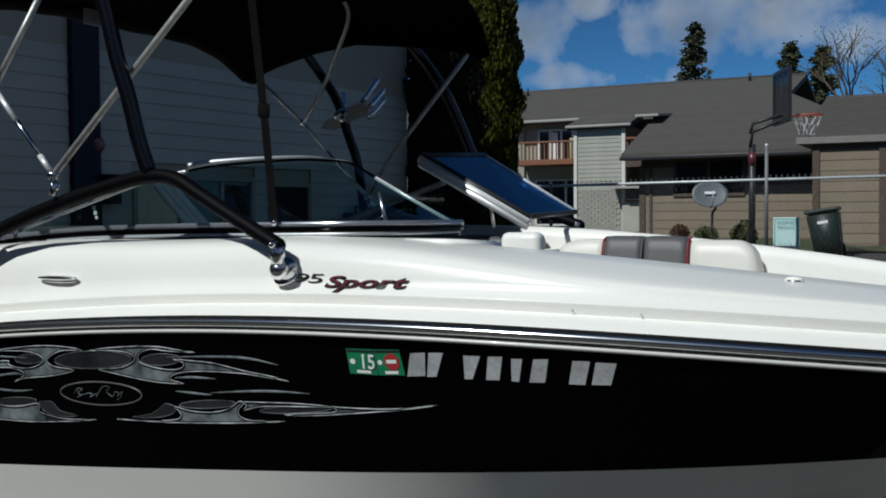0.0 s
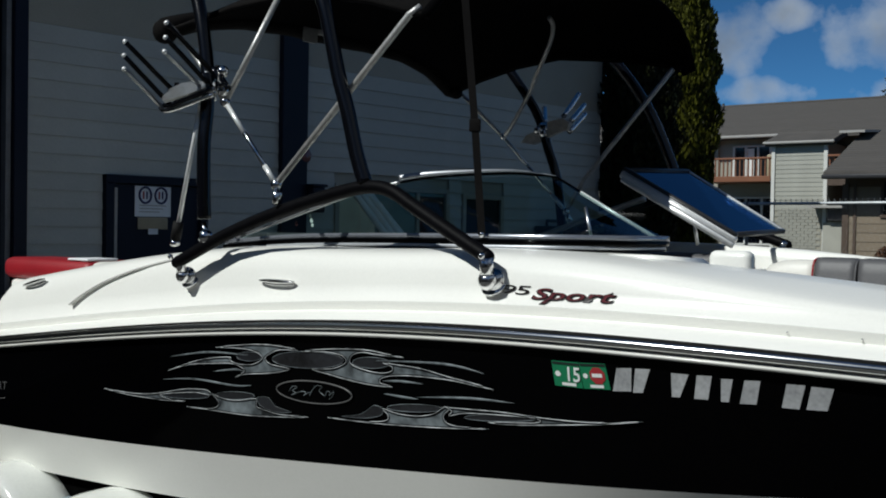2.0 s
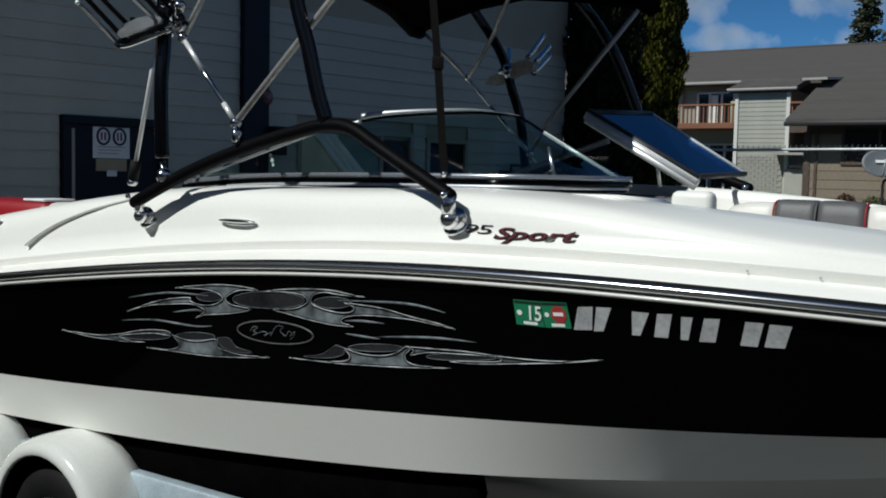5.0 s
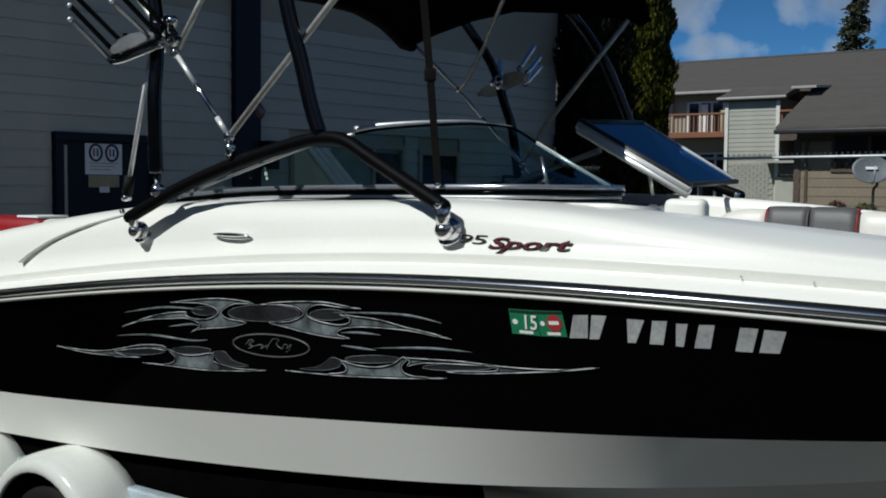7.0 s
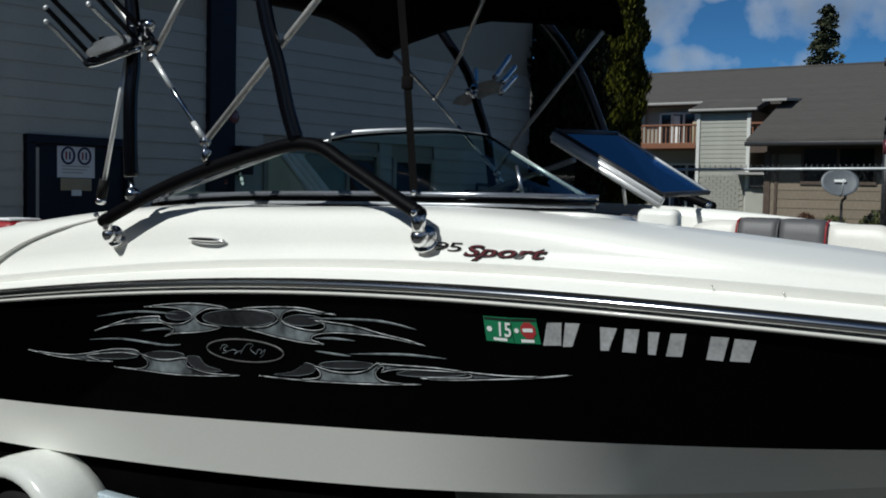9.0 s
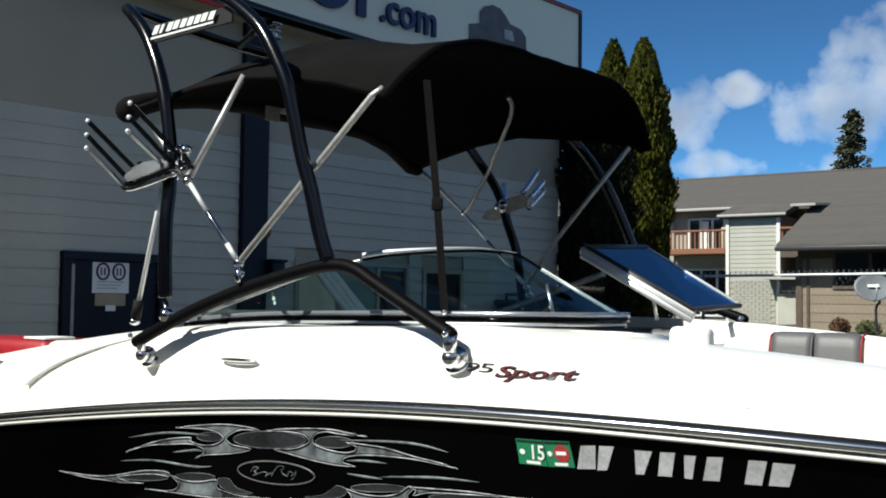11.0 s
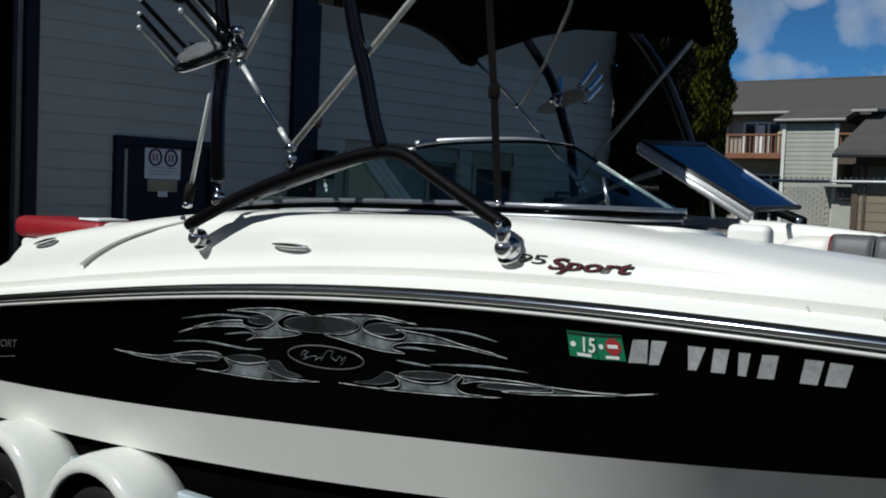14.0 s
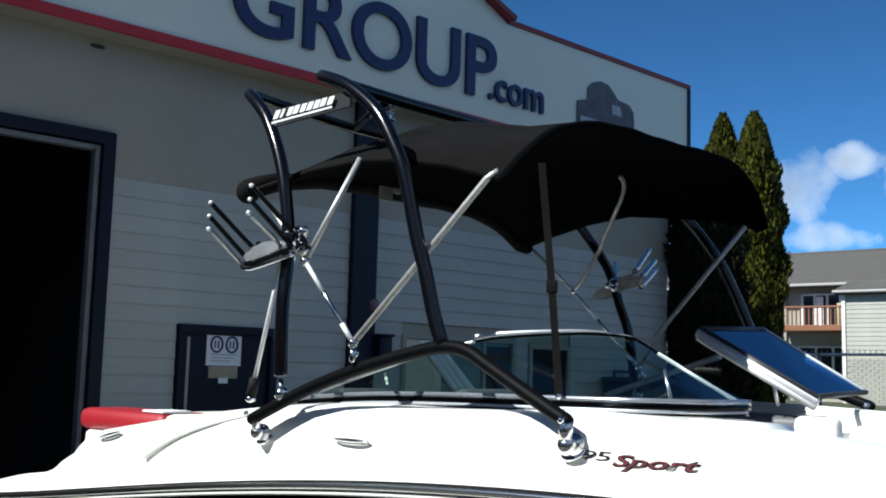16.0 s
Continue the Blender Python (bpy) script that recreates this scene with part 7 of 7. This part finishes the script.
# ---- trees ----
def leaf_cloud(centres, size, seed, flat=0.5):
    rnd = random.Random(seed)
    verts, faces = [], []
    for c, s in centres:
        for k in range(1):
            a = Vector((rnd.gauss(0, 1), rnd.gauss(0, 1), rnd.gauss(0, 1) * flat)).normalized()
            b = a.cross(Vector((rnd.gauss(0, 1), rnd.gauss(0, 1), rnd.gauss(0, 1)))).normalized()
            L, W = size * s * rnd.uniform(0.7, 1.5), size * s * rnd.uniform(0.35, 0.75)
            i = len(verts)
            verts += [c - a * L, c + b * W, c + a * L, c - b * W]
            faces.append((i, i + 1, i + 2, i + 3))
    me = bpy.data.meshes.new("crown")
    me.from_pydata([tuple(v) for v in verts], [], faces)
    return me


def crown(me, material, parent, name="crown"):
    me.materials.append(material)
    o = new(name, me)
    o.parent = parent
    return o


def cypress(x, y, h, r, seed, n, label, leaf="leaf_cypress"):
    g = ground_z(x, y)
    t = thing("cypress_tree", (x, y, g), label, "tree", "columnar cypresses")
    rnd = random.Random(seed)
    part("trunk", tube([(0, 0, -0.05), (0.02, 0, h * 0.4), (0, 0, h * 0.85)], 0.07, 8, 3), M["bark"], t)
    lob = [(rnd.uniform(0, 6.283), rnd.uniform(0.05, 0.9), rnd.uniform(0.16, 0.34)) for k in range(90)]
    cs = []
    for k in range(n):
        u = rnd.random() ** 0.85
        a = rnd.uniform(0, 6.283)
        rad = 0.74 * r * (0.6 + 0.5 * min(1, u * 5)) * max(0.03, (1 - u ** 6)) ** 0.62
        for la, lu, lr in lob:
            da = abs((a - la + math.pi) % (2 * math.pi) - math.pi)
            rad += r * lr * math.exp(-(da / 0.24) ** 2 - ((u - lu) / 0.028) ** 2)
        q = rad * (1 - 0.42 * rnd.random() ** 2.2) * (1 if k % 4 else 0.75)
        cs.append((Vector((q * math.cos(a), q * math.sin(a), 0.1 + u * (h - 0.1) + rnd.uniform(-0.03, 0.06))), 1.0))
    rnd2 = random.Random(seed + 5)
    me = bpy.data.meshes.new("crown")
    verts, faces = [], []
    for c, s in cs:
        out_d = Vector((c.x, c.y, 0)).normalized() if c.xy.length > 1e-4 else Vector((1, 0, 0))
        a = (Vector((0, 0, 1)) + out_d * rnd2.uniform(0.1, 0.7) + Vector((rnd2.gauss(0, 0.25), rnd2.gauss(0, 0.25), 0))).normalized()
        b = a.cross(out_d + Vector((rnd2.gauss(0, 0.6), rnd2.gauss(0, 0.6), rnd2.gauss(0, 0.3)))).normalized()
        L, W = rnd2.uniform(0.03, 0.07), rnd2.uniform(0.012, 0.026)
        i = len(verts)
        verts += [c - a * L, c + b * W, c + a * L, c - b * W]
        faces.append((i, i + 1, i + 2, i + 3))
    me.from_pydata([tuple(v) for v in verts], [], faces)
    crown(me, M[leaf], t)
    return t


# the first tree takes the leaf with shade put into its colour
cypress(-6.08, 11.75, 4.7, 0.56, 1, 44000, "dense columnar cypress by the workshop, shade in its leaf colour", "leaf_shaded")
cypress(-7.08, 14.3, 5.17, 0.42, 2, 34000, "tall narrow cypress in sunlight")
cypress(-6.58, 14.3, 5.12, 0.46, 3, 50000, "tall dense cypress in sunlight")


def fir(x, y, h, r, seed, label):
    g = ground_z(x, y)
    t = thing("fir_tree", (x, y, g), label, "tree", "far conifers")
    rnd = random.Random(seed)
    part("trunk", sweep([(0, 0, -0.1), (0.05, 0, h * 0.5), (0, 0, h)], lambda u: circle(0.22 * (1 - u) + 0.02, 8)), M["bark"], t)
    cs = []
    n = int(h * 11)
    for k in range(n):
        u = 0.18 + 0.82 * (k + rnd.random()) / n
        a = rnd.uniform(0, 6.283)
        L = r * (1 - u) ** 0.75 * rnd.uniform(0.55, 1.15) + 0.12
        droop = rnd.uniform(-0.1, 0.25)
        for j in range(40):
            v = rnd.random() ** 0.6
            cs.append((Vector((L * v * math.cos(a), L * v * math.sin(a), u * h - droop * L * v)) + Vector((rnd.gauss(0, 0.12), rnd.gauss(0, 0.12), rnd.gauss(0, 0.1))), 1.0))
    crown(leaf_cloud(cs, 0.135, seed, 0.35), M["leaf_fir"], t)


fir(-13.5, 55, 10.4, 2.6, 11, "tall uneven fir behind the roof")
fir(-7.9, 50, 8.2, 1.6, 12, "dark fir behind the roof")
fir(-6.6, 50.5, 8.0, 1.9, 13, "dark fir behind the roof")


def bare_tree(x, y, h, seed):
    g = ground_z(x, y)
    t = thing("budding_tree", (x, y, g), "nearly bare tree with first spring leaves", "tree")
    rnd = random.Random(seed)
    limbs = bmesh.new()
    tips = []

    def grow(p, d, L, rad, lev):
        q = p + d * L
        add(limbs, sweep([p, p.lerp(q, 0.5) + Vector((rnd.gauss(0, 0.04 * L), rnd.gauss(0, 0.04 * L), 0)), q], lambda u: circle(rad * (1 - 0.45 * u), 5), False))
        if lev == 0:
            tips.append(q)
            return
        for k in range(3 if lev > 1 else 4):
            nd = (d + Vector((rnd.gauss(0, 0.5), rnd.gauss(0, 0.5), rnd.uniform(0.0, 0.45)))).normalized()
            grow(p.lerp(q, rnd.uniform(0.6, 1.0)), nd, L * rnd.uniform(0.55, 0.8), rad * 0.55, lev - 1)

    grow(Vector((0, 0, -0.1)), Vector((0.05, 0, 1)).normalized(), h * 0.42, 0.16, 4)
    part("branchwork", limbs, M["bark"], t)
    cs = []
    for p in tips:
        for k in range(5):
            cs.append((p + Vector((rnd.gauss(0, 0.25), rnd.gauss(0, 0.25), rnd.gauss(0, 0.25))), 1.0))
    crown(leaf_cloud(cs, 0.045, seed, 0.6), M["leaf_spring"], t)


bare_tree(-4.3, 45, 8.0, 21)
bare_tree(-2.0, 47, 7.4, 22)


def shrub(x, y, r, h, seed, mm, label):
    g = ground_z(x, y)
    t = thing("shrub", (x, y, g), label, "shrub", "shrubs by the wall")
    rnd = random.Random(seed)
    st = bmesh.new()
    for k in range(7):
        a = rnd.uniform(0, 6.283)
        add(st, tube([(0, 0, 0), (0.3 * r * math.cos(a), 0.3 * r * math.sin(a), h * 0.5), (0.8 * r * math.cos(a), 0.8 * r * math.sin(a), h * 0.9)], 0.012, 5))
    part("stems", st, M["bark"], t)
    cs = []
    for k in range(900):
        a, u = rnd.uniform(0, 6.283), rnd.random()
        q = r * math.sin(math.pi * (0.15 + 0.8 * u)) ** 0.6 * rnd.random() ** 0.4
        cs.append((Vector((q * math.cos(a), q * math.sin(a), h * (0.15 + 0.85 * u) + rnd.gauss(0, 0.03))), 1.0))
    crown(leaf_cloud(cs, 0.035, seed, 0.8), M[mm], t, "foliage")


shrub(-5.9, 22.6, 0.22, 0.32, 31, "leaf_dry", "reddish brown shrub by the wall")
shrub(-5.3, 22.5, 0.26, 0.28, 32, "leaf_shrub", "low green shrub by the wall")
shrub(-3.66, 18.4, 0.2, 0.55, 33, "leaf_shrub", "upright green shrub near the fence")
shrub(-4.6, 22.6, 0.22, 0.3, 34, "leaf_shrub", "low green shrub by the wall")

# ---- pieces of the far walls ----
lay_boards(tower_wall, M["apt_siding"], lambda z: [(TWX0 + 0.07, TWX1 - 0.07)], 2.28, 15, 0.115, local=pose(0, TWY, 0))
bk = bmesh.new()
for r_ in range(17):
    z = G2 - 0.1 + r_ * 0.075
    if z > 2.24:
        break
    x = TWX0 + 0.07 + (0.1 if r_ % 2 else 0.0)
    while x + 0.19 < TWX1 - 0.07:
        add(bk, box(x, TWY - 0.018, z, x + 0.192, TWY + 0.002, z + 0.066))
        x += 0.202
tagged(part("brickwork", bk, M["brick_white"], tower_wall, "pale painted bricks", False), kind="stuff")


def wing_spans(z):
    if 2.1 < z:
        return [(HWX0 + 0.1, -6.30), (-3.26, HWX1)]
    if 1.95 < z:
        return [(HWX0 + 0.1, -6.30), (-4.70, HWX1)]
    return [(HWX0 + 0.1, HWX1)]


lay_boards(wing, M["brown_siding"], wing_spans, G2 - 0.25, 9, 0.2, local=pose(0, HWY, 0))
lay_boards(garage, M["brown_siding"], lambda z: [(GX0 + 0.1, -1.76), (-1.60, 5.0)], G2 - 0.3, 10, 0.2, local=pose(0, GY, 0))
